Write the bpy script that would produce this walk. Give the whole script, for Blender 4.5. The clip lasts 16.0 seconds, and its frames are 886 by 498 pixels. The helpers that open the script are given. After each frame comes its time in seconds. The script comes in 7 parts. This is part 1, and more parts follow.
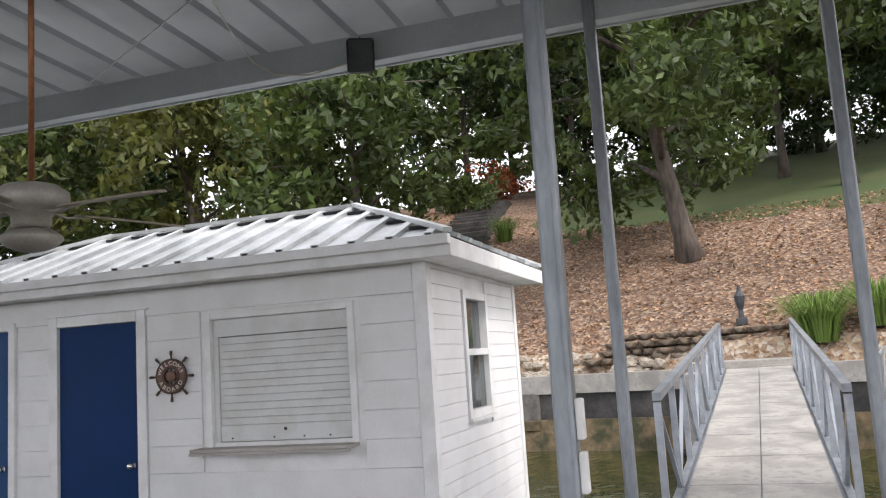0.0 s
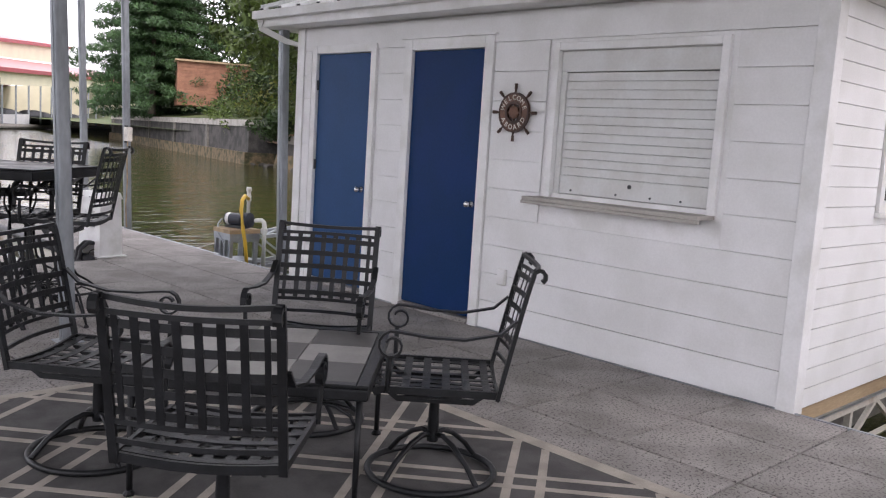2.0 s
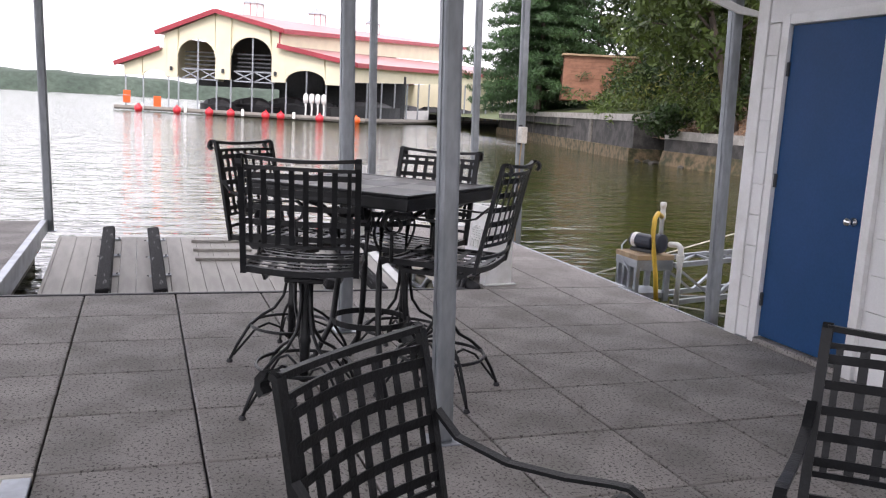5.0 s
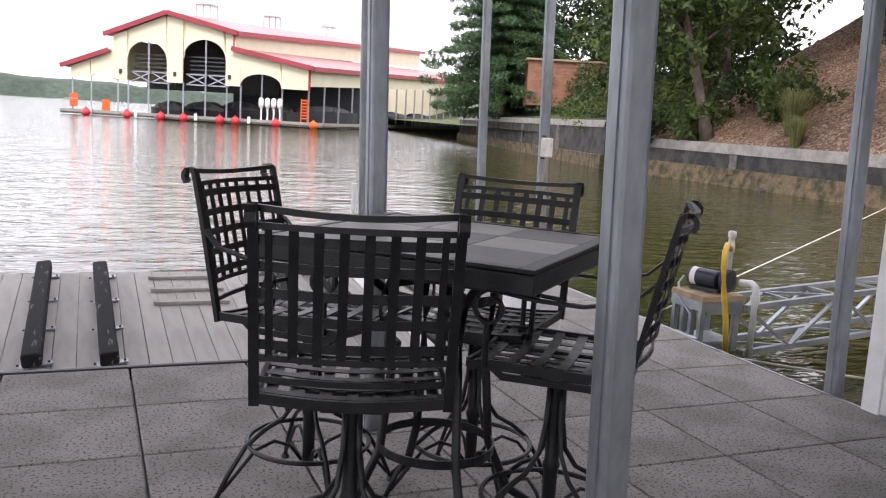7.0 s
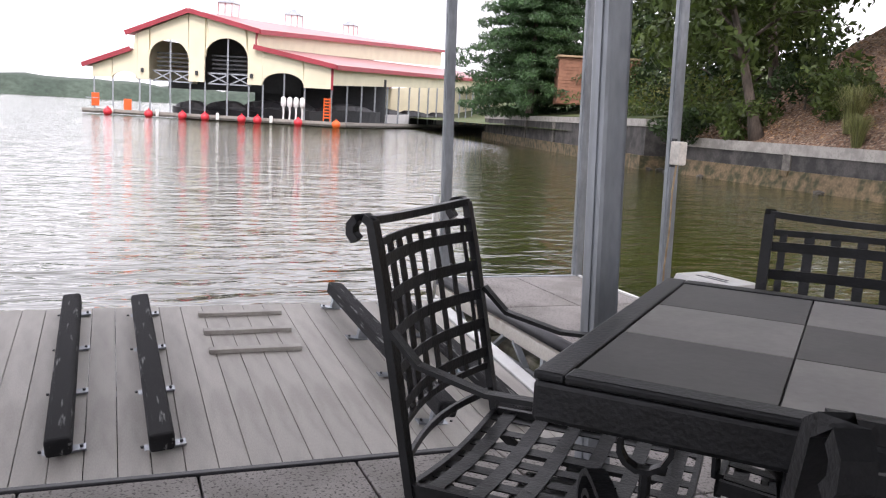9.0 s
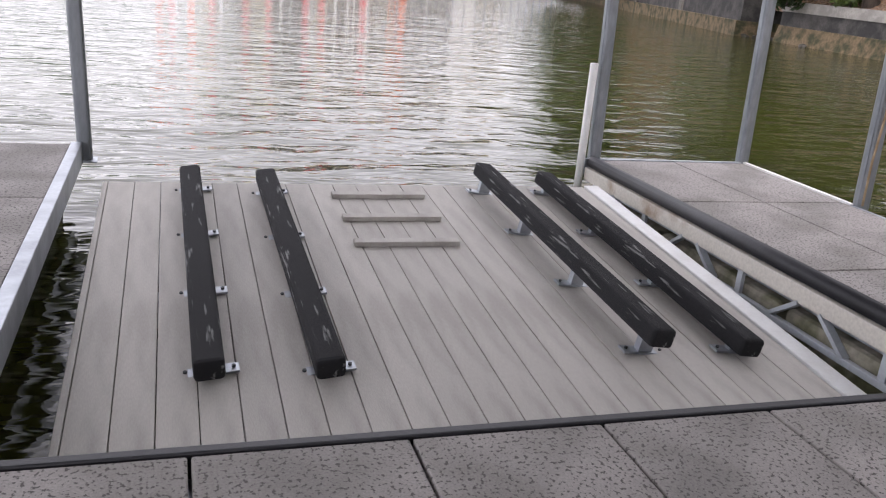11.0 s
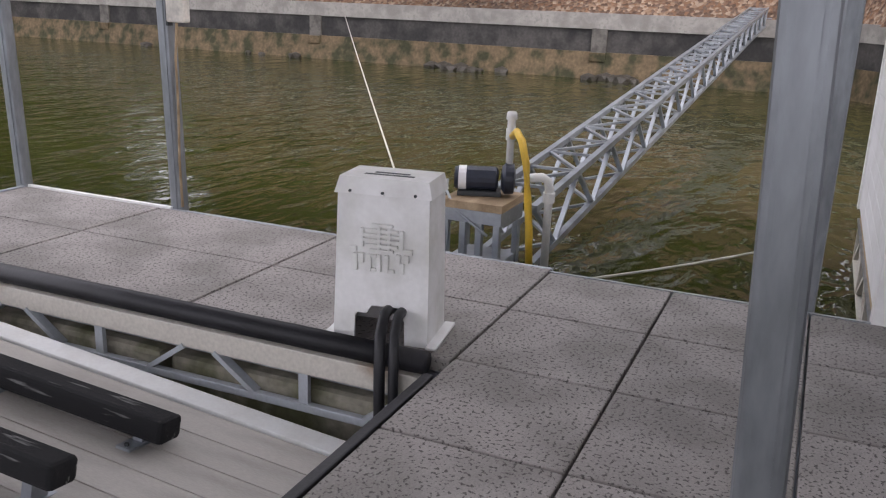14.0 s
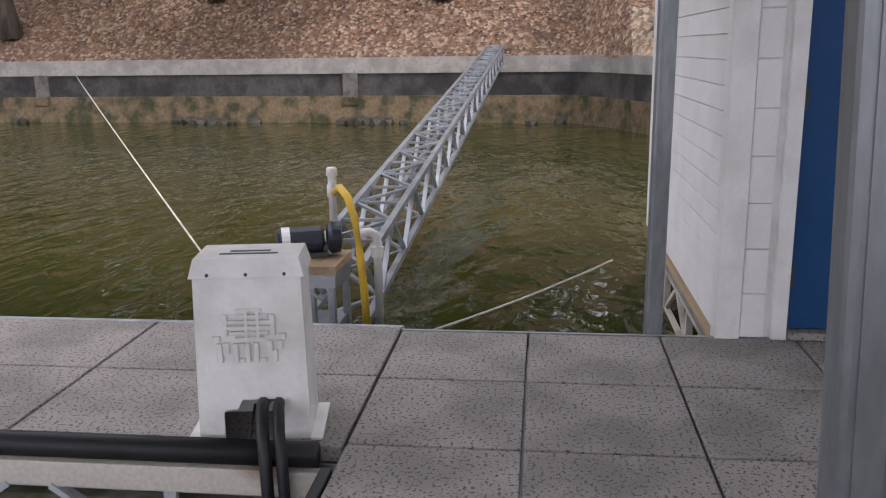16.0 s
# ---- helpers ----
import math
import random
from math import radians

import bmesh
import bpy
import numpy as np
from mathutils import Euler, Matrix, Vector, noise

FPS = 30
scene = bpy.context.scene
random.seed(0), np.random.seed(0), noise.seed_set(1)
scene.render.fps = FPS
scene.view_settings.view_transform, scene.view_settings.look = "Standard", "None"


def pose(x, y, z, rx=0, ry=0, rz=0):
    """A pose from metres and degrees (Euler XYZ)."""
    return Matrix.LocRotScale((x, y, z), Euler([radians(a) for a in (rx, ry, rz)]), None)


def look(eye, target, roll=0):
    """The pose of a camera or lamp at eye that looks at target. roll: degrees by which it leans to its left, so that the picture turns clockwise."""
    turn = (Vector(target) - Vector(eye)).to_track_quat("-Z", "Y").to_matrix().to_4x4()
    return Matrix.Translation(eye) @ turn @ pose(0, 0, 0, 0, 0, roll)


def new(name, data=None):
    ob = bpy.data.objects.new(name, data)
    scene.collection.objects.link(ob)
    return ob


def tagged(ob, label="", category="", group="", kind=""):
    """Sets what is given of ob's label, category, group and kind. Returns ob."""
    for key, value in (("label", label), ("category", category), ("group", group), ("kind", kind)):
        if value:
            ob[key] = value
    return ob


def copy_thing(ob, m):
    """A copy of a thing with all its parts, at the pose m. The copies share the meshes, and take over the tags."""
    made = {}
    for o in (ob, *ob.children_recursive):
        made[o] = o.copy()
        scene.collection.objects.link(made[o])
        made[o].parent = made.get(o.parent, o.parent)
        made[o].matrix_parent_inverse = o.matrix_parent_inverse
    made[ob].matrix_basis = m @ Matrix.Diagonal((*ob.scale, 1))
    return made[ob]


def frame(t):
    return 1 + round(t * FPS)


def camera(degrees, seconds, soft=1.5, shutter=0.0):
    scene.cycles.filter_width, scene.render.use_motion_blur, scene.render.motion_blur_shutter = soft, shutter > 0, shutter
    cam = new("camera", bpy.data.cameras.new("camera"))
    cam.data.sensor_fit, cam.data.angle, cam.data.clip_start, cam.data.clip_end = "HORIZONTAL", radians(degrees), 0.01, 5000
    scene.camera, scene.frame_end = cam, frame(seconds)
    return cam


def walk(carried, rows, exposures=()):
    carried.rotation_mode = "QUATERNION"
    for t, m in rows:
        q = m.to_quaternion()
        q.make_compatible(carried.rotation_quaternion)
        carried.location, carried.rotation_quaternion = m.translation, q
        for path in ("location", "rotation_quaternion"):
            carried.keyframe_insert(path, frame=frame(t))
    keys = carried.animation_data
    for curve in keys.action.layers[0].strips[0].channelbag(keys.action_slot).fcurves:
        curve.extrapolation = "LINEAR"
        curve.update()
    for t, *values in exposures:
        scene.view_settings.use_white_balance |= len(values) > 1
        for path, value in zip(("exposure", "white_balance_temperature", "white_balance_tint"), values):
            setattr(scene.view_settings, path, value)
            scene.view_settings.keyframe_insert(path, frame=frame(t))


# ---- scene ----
cam = camera(54.6, 16.0, soft=1.2)
EXPO = [(0, 1.15, 6500, 14), (1.0, 1.2, 6500, 17), (2.5, 1.34, 6500, 20), (4, 1.31, 6500, 20), (7, 1.27, 6500, 20), (9.5, 1.2, 6500, 20), (12.5, 1.24, 6500, 20), (13.5, 1.07, 6500, 20), (14.5, 0.95, 6500, 20), (16, 0.92, 6500, 20)]
PATH = [
    (0, (-1.715, -0.045, 1.596), (0.17, 0.57, 1.856), -3.7),
    (0.5, (-1.424, -0.032, 1.601), (0.319, 0.917, 1.854), -2.5),
    (1, (-1.106, -0.067, 1.541), (0.478, 1.147, 1.677), -1.0),
    (1.5, (-0.775, 0.026, 1.458), (0.735, 1.338, 1.43), 0.3),
    (2, (-0.438, 0.11, 1.388), (0.945, 1.533, 1.138), 3.6),
    (2.5, (-0.194, 0.272, 1.366), (1.023, 1.814, 0.99), 5.3),
    (3, (0.02, 0.528, 1.394), (1.02, 2.214, 0.996), 4.6),
    (3.5, (0.205, 0.835, 1.398), (0.998, 2.629, 1.004), 4.1),
    (4, (0.272, 1.238, 1.422), (0.985, 3.071, 1.057), 3.7),
    (4.2, (0.305, 1.417, 1.421), (0.934, 3.285, 1.084), 3.5),
    (6.5, (0.316, 3.335, 1.443), (1.076, 5.16, 1.141), 3.1),
    (7, (0.35, 3.766, 1.427), (1.111, 5.591, 1.128), 3.4),
    (7.5, (0.317, 4.118, 1.424), (1.075, 5.944, 1.124), 3.3),
    (8, (0.327, 4.5, 1.417), (1.07, 6.332, 1.112), 3.4),
    (8.5, (0.292, 4.825, 1.411), (1.017, 6.664, 1.107), 3.7),
    (9, (0.239, 5.343, 1.394), (0.962, 7.183, 1.09), 3.3),
    (9.5, (0.203, 5.722, 1.393), (0.857, 7.581, 1.048), 4.0),
    (10, (0.073, 6.098, 1.35), (0.676, 7.957, 0.926), 4.4),
    (10.2, (0.028, 6.208, 1.329), (0.607, 8.058, 0.837), 4.6),
    (12.3, (-0.186, 6.696, 1.285), (0.672, 8.374, 0.615), 5.1),
    (12.5, (-0.151, 6.786, 1.272), (0.829, 8.403, 0.622), 5.2),
    (13, (-0.014, 7.034, 1.281), (1.329, 8.388, 0.682), 4.8),
    (13.5, (0.093, 7.284, 1.298), (1.746, 8.252, 0.721), 3.3),
    (14, (0.207, 7.386, 1.31), (1.972, 8.144, 0.753), 2.1),
    (14.5, (0.319, 7.433, 1.323), (2.1, 8.158, 0.774), 1.9),
    (15, (0.366, 7.47, 1.318), (2.152, 8.183, 0.77), 2.0),
    (15.5, (0.348, 7.597, 1.316), (2.2, 8.139, 0.789), 1.4),
    (16, (0.31, 7.862, 1.339), (2.244, 8.087, 0.883), -0.8),
]
walk(cam, [(t, look(eye, target, roll)) for t, eye, target, roll in PATH], exposures=EXPO)

# ---- world and light ----
sky_world = bpy.data.worlds.new("overcast_sky")
scene.world = sky_world
sky_world.use_nodes = True
nt = sky_world.node_tree
sky_tex = nt.nodes.new("ShaderNodeTexSky")
sky_tex.sky_type = 'NISHITA'
sky_tex.sun_disc = False
sky_tex.sun_elevation, sky_tex.sun_rotation = radians(48), radians(150)
sky_tex.dust_density, sky_tex.air_density, sky_tex.ozone_density = 4.0, 1.0, 1.0
cloud = nt.nodes.new("ShaderNodeMix")
cloud.data_type = 'RGBA'
cloud.inputs[0].default_value = 0.8
nt.links.new(sky_tex.outputs[0], cloud.inputs[6])
cloud.inputs[7].default_value = (11.0, 11.2, 11.6, 1)
nt.links.new(cloud.outputs[2], nt.nodes["Background"].inputs["Color"])
nt.nodes["Background"].inputs["Strength"].default_value = 0.1

sun = new("sun", bpy.data.lights.new("sun", 'SUN'))
sun.data.energy, sun.data.angle, sun.data.color = 1.1, radians(12), (1.0, 0.96, 0.9)
sun.matrix_world = look((0, 0, 30), (11.5, 20.0, 4.0))


# ---- materials ----
def mat(name, colour, rough=0.6, metal=0.0, vary=0.12, scale=6.0, bump=0.1, bscale=60.0, second=None, spec=0.5, mix_scale=None, random_piece=0.0, coat=0.0, stretch=(1, 1, 1), lo=0.42, hi=0.62):
    """A procedural surface: base colour, broad stains, fine grain and relief."""
    m = bpy.data.materials.new(name)
    m.use_nodes = True
    n, l = m.node_tree.nodes, m.node_tree.links
    b = n["Principled BSDF"]
    tc = n.new("ShaderNodeTexCoord")
    mp = n.new("ShaderNodeMapping")
    mp.inputs["Scale"].default_value = stretch
    l.new(tc.outputs["Object"], mp.inputs["Vector"])
    broad = n.new("ShaderNodeTexNoise")
    broad.inputs["Scale"].default_value, broad.inputs["Detail"].default_value = scale, 6
    l.new(mp.outputs[0], broad.inputs["Vector"])
    fine = n.new("ShaderNodeTexNoise")
    fine.inputs["Scale"].default_value, fine.inputs["Detail"].default_value = bscale, 4
    l.new(mp.outputs[0], fine.inputs["Vector"])
    ramp = n.new("ShaderNodeMapRange")
    ramp.inputs[1].default_value, ramp.inputs[2].default_value = lo, hi
    l.new(broad.outputs["Fac"], ramp.inputs[0])
    mx = n.new("ShaderNodeMix")
    mx.data_type = 'RGBA'
    c2 = second or tuple(c * (1 - 2.2 * vary) for c in colour)
    mx.inputs[6].default_value, mx.inputs[7].default_value = (*colour, 1), (*c2, 1)
    l.new(ramp.outputs[0], mx.inputs[0])
    grain = n.new("ShaderNodeMapRange")
    grain.inputs[1].default_value, grain.inputs[2].default_value = 0.3, 0.7
    grain.inputs[3].default_value, grain.inputs[4].default_value = 1 - vary, 1 + vary
    l.new(fine.outputs["Fac"], grain.inputs[0])
    hs = n.new("ShaderNodeHueSaturation")
    l.new(mx.outputs[2], hs.inputs["Color"])
    if random_piece:
        info = n.new("ShaderNodeObjectInfo")
        rr = n.new("ShaderNodeMapRange")
        rr.inputs[3].default_value, rr.inputs[4].default_value = 1 - random_piece, 1 + random_piece
        l.new(info.outputs["Random"], rr.inputs[0])
        mul = n.new("ShaderNodeMath")
        mul.operation = 'MULTIPLY'
        l.new(rr.outputs[0], mul.inputs[0])
        l.new(grain.outputs[0], mul.inputs[1])
        l.new(mul.outputs[0], hs.inputs["Value"])
    else:
        l.new(grain.outputs[0], hs.inputs["Value"])
    l.new(hs.outputs[0], b.inputs["Base Color"])
    b.inputs["Roughness"].default_value, b.inputs["Metallic"].default_value = rough, metal
    b.inputs["Specular IOR Level"].default_value = spec
    b.inputs["Coat Weight"].default_value = coat
    if bump:
        bp = n.new("ShaderNodeBump")
        bp.inputs["Strength"].default_value, bp.inputs["Distance"].default_value = bump, 0.01
        l.new(fine.outputs["Fac"], bp.inputs["Height"])
        l.new(bp.outputs[0], b.inputs["Normal"])
    return m


def speckled(name, colour, pit, scale=45.0, lo=0.56, hi=0.66, rough=0.9, relief=0.5, random_piece=0.0, wear=None):
    """Stone-like surface with pits or pebbles of a second colour."""
    m = mat(name, colour, rough, 0, 0.14, 2.5, 0, 140, second=wear, random_piece=random_piece)
    n, l = m.node_tree.nodes, m.node_tree.links
    b = n["Principled BSDF"]
    tc = n.new("ShaderNodeTexCoord")
    ns = n.new("ShaderNodeTexNoise")
    ns.inputs["Scale"].default_value, ns.inputs["Detail"].default_value = scale, 3
    l.new(tc.outputs["Object"], ns.inputs["Vector"])
    r = n.new("ShaderNodeMapRange")
    r.inputs[1].default_value, r.inputs[2].default_value = lo, hi
    l.new(ns.outputs["Fac"], r.inputs[0])
    mx = n.new("ShaderNodeMix")
    mx.data_type = 'RGBA'
    l.new(r.outputs[0], mx.inputs[0])
    l.new(b.inputs["Base Color"].links[0].from_socket, mx.inputs[6])
    mx.inputs[7].default_value = (*pit, 1)
    l.new(mx.outputs[2], b.inputs["Base Color"])
    bp = n.new("ShaderNodeBump")
    bp.invert = True
    bp.inputs["Strength"].default_value, bp.inputs["Distance"].default_value = relief, 0.012
    l.new(r.outputs[0], bp.inputs["Height"])
    l.new(bp.outputs[0], b.inputs["Normal"])
    return m


def litter(name, colours, scale=9.0, relief=0.8):
    """Ground covered with leaves or pebbles: cells of many colours with relief."""
    m = bpy.data.materials.new(name)
    m.use_nodes = True
    n, l = m.node_tree.nodes, m.node_tree.links
    b = n["Principled BSDF"]
    b.inputs["Roughness"].default_value = 0.9
    tc = n.new("ShaderNodeTexCoord")
    vo = n.new("ShaderNodeTexVoronoi")
    vo.inputs["Scale"].default_value = scale
    l.new(tc.outputs["Object"], vo.inputs["Vector"])
    rp = n.new("ShaderNodeValToRGB")
    rp.color_ramp.interpolation = 'CONSTANT'
    while len(rp.color_ramp.elements) < len(colours):
        rp.color_ramp.elements.new(0.5)
    for i, c in enumerate(colours):
        rp.color_ramp.elements[i].position = i / len(colours)
        rp.color_ramp.elements[i].color = (*c, 1)
    sep = n.new("ShaderNodeSeparateColor")
    l.new(vo.outputs["Color"], sep.inputs[0])
    l.new(sep.outputs[0], rp.inputs[0])
    ns = n.new("ShaderNodeTexNoise")
    ns.inputs["Scale"].default_value, ns.inputs["Detail"].default_value = 0.35, 5
    l.new(tc.outputs["Object"], ns.inputs["Vector"])
    mr = n.new("ShaderNodeMapRange")
    mr.inputs[1].default_value, mr.inputs[2].default_value, mr.inputs[3].default_value, mr.inputs[4].default_value = 0.35, 0.65, 0.7, 1.25
    l.new(ns.outputs["Fac"], mr.inputs[0])
    hs = n.new("ShaderNodeHueSaturation")
    l.new(rp.outputs[0], hs.inputs["Color"])
    l.new(mr.outputs[0], hs.inputs["Value"])
    l.new(hs.outputs[0], b.inputs["Base Color"])
    bp = n.new("ShaderNodeBump")
    bp.inputs["Strength"].default_value, bp.inputs["Distance"].default_value = relief, 0.06
    l.new(vo.outputs["Distance"], bp.inputs["Height"])
    l.new(bp.outputs[0], b.inputs["Normal"])
    return m


def water_surface():
    m = bpy.data.materials.new("lake_water")
    m.use_nodes = True
    n, l = m.node_tree.nodes, m.node_tree.links
    b = n["Principled BSDF"]
    b.inputs["Base Color"].default_value = (0.031, 0.034, 0.007, 1)
    b.inputs["Roughness"].default_value, b.inputs["IOR"].default_value = 0.05, 1.33
    tc = n.new("ShaderNodeTexCoord")
    mp = n.new("ShaderNodeMapping")
    mp.inputs["Rotation"].default_value = (0, 0, radians(-17))
    mp.inputs["Scale"].default_value = (0.55, 1.25, 1)
    l.new(tc.outputs["Object"], mp.inputs["Vector"])
    hgt = None
    for sc, amp in ((0.8, 0.8), (2.3, 0.5), (6.0, 0.14)):
        ns = n.new("ShaderNodeTexNoise")
        ns.inputs["Scale"].default_value, ns.inputs["Detail"].default_value = sc, 2.0
        ns.inputs["Distortion"].default_value = 0.6
        l.new(mp.outputs[0], ns.inputs["Vector"])
        mu = n.new("ShaderNodeMath")
        mu.operation = 'MULTIPLY_ADD'
        mu.inputs[1].default_value = amp
        l.new(ns.outputs["Fac"], mu.inputs[0])
        if hgt:
            l.new(hgt, mu.inputs[2])
        else:
            mu.inputs[2].default_value = 0
        hgt = mu.outputs[0]
    bp = n.new("ShaderNodeBump")
    bp.inputs["Strength"].default_value, bp.inputs["Distance"].default_value = 1.0, 0.08
    l.new(hgt, bp.inputs["Height"])
    l.new(bp.outputs[0], b.inputs["Normal"])
    return m


M = {}
M["white"] = mat("white_painted_board", (0.80, 0.80, 0.80), 0.5, vary=0.03, scale=3, bump=0.12, bscale=90, second=(0.74, 0.74, 0.73), random_piece=0.02)
M["trim"] = mat("white_trim_paint", (0.82, 0.82, 0.82), 0.45, vary=0.03, scale=4, bump=0.06, bscale=60, second=(0.72, 0.72, 0.70))
M["shutter"] = mat("white_shutter_enamel", (0.66, 0.67, 0.66), 0.4, vary=0.04, scale=5, bump=0.04, second=(0.60, 0.60, 0.58))
M["door_a"] = mat("faded_blue_door_paint", (0.012, 0.062, 0.17), 0.5, spec=0.2, vary=0.06, scale=3, bump=0.05, second=(0.014, 0.066, 0.185))
M["door_b"] = mat("deep_blue_door_paint", (0.003, 0.030, 0.11), 0.5, spec=0.15, vary=0.06, scale=3, bump=0.05, second=(0.004, 0.031, 0.125))
M["galv"] = mat("galvanized_steel", (0.40, 0.43, 0.46), 0.42, 0.75, vary=0.10, scale=5, bump=0.05, bscale=40, second=(0.30, 0.32, 0.35))
M["post"] = mat("weathered_galvanized_post", (0.27, 0.29, 0.31), 0.45, 0.6, vary=0.12, scale=4, bump=0.05, bscale=40, second=(0.19, 0.205, 0.22), stretch=(1, 1, 0.3))
M["beam"] = mat("painted_grey_steel_beam", (0.46, 0.49, 0.52), 0.5, 0.1, vary=0.06, scale=2, bump=0.03, second=(0.41, 0.44, 0.47))
# White sheet given a grey that holds the shade under the roof.
M["roofsheet"] = mat("shaded_white_roof_sheet", (0.30, 0.31, 0.31), 0.45, 0.1, vary=0.04, scale=1.5, bump=0.03, second=(0.26, 0.27, 0.27))
M["metalroof"] = mat("weathered_light_metal_roofing", (0.62, 0.64, 0.64), 0.38, 0.45, vary=0.10, scale=2.5, bump=0.05, second=(0.42, 0.44, 0.44))
M["iron"] = mat("black_wrought_iron", (0.0085, 0.009, 0.010), 0.38, 0.0, vary=0.15, scale=14, bump=0.15, bscale=120, second=(0.014, 0.015, 0.017), spec=0.28)
M["tile_dark"] = mat("dark_grey_tile", (0.095, 0.088, 0.082), 0.45, vary=0.08, scale=8, bump=0.04)
M["tile_light"] = mat("light_grey_tile", (0.33, 0.315, 0.295), 0.5, vary=0.06, scale=8, bump=0.04)
M["slab"] = speckled("pitted_concrete_slab", (0.34, 0.315, 0.30), (0.11, 0.10, 0.095), 72, 0.56, 0.62, random_piece=0.07, wear=(0.24, 0.225, 0.21))
M["concrete"] = speckled("poured_concrete", (0.33, 0.31, 0.28), (0.24, 0.22, 0.2), 22, 0.5, 0.7, relief=0.2, wear=(0.26, 0.245, 0.22))
M["wallcap"] = speckled("pale_concrete_cap", (0.36, 0.34, 0.31), (0.26, 0.25, 0.23), 12, 0.5, 0.7, relief=0.2)
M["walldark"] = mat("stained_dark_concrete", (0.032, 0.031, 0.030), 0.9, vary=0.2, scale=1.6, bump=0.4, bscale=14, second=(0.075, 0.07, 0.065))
M["algae"] = mat("algae_stained_concrete", (0.14, 0.10, 0.055), 0.85, vary=0.25, scale=2.6, bump=0.5, bscale=12, second=(0.035, 0.036, 0.014))
M["buttress"] = mat("weathered_buttress_concrete", (0.15, 0.14, 0.125), 0.9, vary=0.15, scale=5, bump=0.3, bscale=14, second=(0.09, 0.085, 0.075))
M["wetrock"] = mat("wet_dark_rock", (0.045, 0.04, 0.032), 0.6, vary=0.2, scale=6, bump=0.4, bscale=14, second=(0.07, 0.062, 0.05))
M["board"] = mat("grey_composite_board", (0.41, 0.39, 0.355), 0.65, vary=0.07, scale=3, bump=0.14, bscale=70, random_piece=0.07, second=(0.335, 0.315, 0.285), stretch=(3, 0.6, 1))
M["carpet"] = mat("black_bunk_carpet", (0.010, 0.010, 0.012), 0.95, vary=0.3, scale=7, bump=0.8, bscale=180, second=(0.22, 0.22, 0.22), stretch=(5, 0.5, 5), lo=0.60, hi=0.68)
M["rubber"] = mat("black_rubber", (0.014, 0.014, 0.018), 0.5, vary=0.15, bump=0.1)
M["poly"] = mat("white_moulded_plastic", (0.80, 0.80, 0.79), 0.42, vary=0.03, scale=5, bump=0.05, bscale=50, second=(0.66, 0.66, 0.63))
M["rusty"] = mat("white_painted_board_with_rust", (0.55, 0.52, 0.46), 0.7, vary=0.1, scale=3.0, bump=0.2, second=(0.24, 0.15, 0.08), lo=0.55, hi=0.72)
M["float"] = mat("weathered_dock_float", (0.10, 0.095, 0.085), 0.85, vary=0.2, scale=3, bump=0.3, bscale=20, second=(0.19, 0.18, 0.16))
M["floatside"] = mat("algae_stained_float_concrete", (0.27, 0.25, 0.20), 0.9, vary=0.2, scale=4, bump=0.4, bscale=25, second=(0.11, 0.11, 0.06))
M["pvc"] = mat("white_pvc_pipe", (0.72, 0.72, 0.70), 0.35, vary=0.04, bump=0.02)
M["hose"] = mat("yellow_hose", (0.75, 0.48, 0.05), 0.4, vary=0.08, bump=0.03)
M["motor"] = mat("dark_blue_motor_paint", (0.022, 0.028, 0.045), 0.4, vary=0.12, bump=0.05)
M["wood"] = mat("weathered_lumber", (0.42, 0.31, 0.19), 0.75, vary=0.12, scale=3, bump=0.25, bscale=50, second=(0.27, 0.19, 0.11), stretch=(0.3, 3, 3))
M["rug_dark"] = mat("charcoal_outdoor_rug", (0.105, 0.10, 0.098), 0.95, vary=0.15, scale=6, bump=0.5, bscale=220)
M["rug_light"] = mat("beige_rug_weave", (0.46, 0.41, 0.355), 0.95, vary=0.1, scale=6, bump=0.5, bscale=220)
M["fanbody"] = mat("brushed_pewter_fan_housing", (0.34, 0.32, 0.285), 0.5, 0.3, vary=0.1, bump=0.05)
M["blade"] = mat("weathered_tan_fan_blade", (0.26, 0.225, 0.17), 0.55, vary=0.1, scale=6, bump=0.1, stretch=(4, 0.5, 1))
M["copper"] = mat("aged_copper_rod", (0.30, 0.12, 0.05), 0.45, 0.5, vary=0.15, scale=8, bump=0.05)
M["speaker"] = mat("black_speaker_plastic", (0.012, 0.011, 0.012), 0.6, bump=0.1)
M["wheel"] = mat("dark_brown_carved_wood", (0.075, 0.038, 0.026), 0.6, vary=0.2, bump=0.3)
M["wheelrim"] = mat("reddish_wood_medallion", (0.17, 0.085, 0.055), 0.6, vary=0.2, bump=0.2)
M["cream"] = mat("cream_letter_paint", (0.78, 0.74, 0.66), 0.5, bump=0)
M["steelknob"] = mat("satin_chrome", (0.7, 0.7, 0.7), 0.2, 1.0, vary=0.03, bump=0)
M["bark"] = mat("grey_brown_bark", (0.115, 0.092, 0.075), 0.95, vary=0.25, scale=5, bump=1.0, bscale=16, second=(0.055, 0.045, 0.038), stretch=(1, 1, 0.25))
M["litter"] = litter("fallen_leaf_litter", [(0.17, 0.10, 0.062), (0.25, 0.165, 0.11), (0.10, 0.06, 0.04), (0.33, 0.245, 0.175), (0.20, 0.11, 0.062), (0.14, 0.092, 0.065)], 13.0)
M["gravel"] = litter("tan_gravel", [(0.36, 0.27, 0.18), (0.28, 0.19, 0.12), (0.42, 0.36, 0.29), (0.22, 0.15, 0.1)], 11)
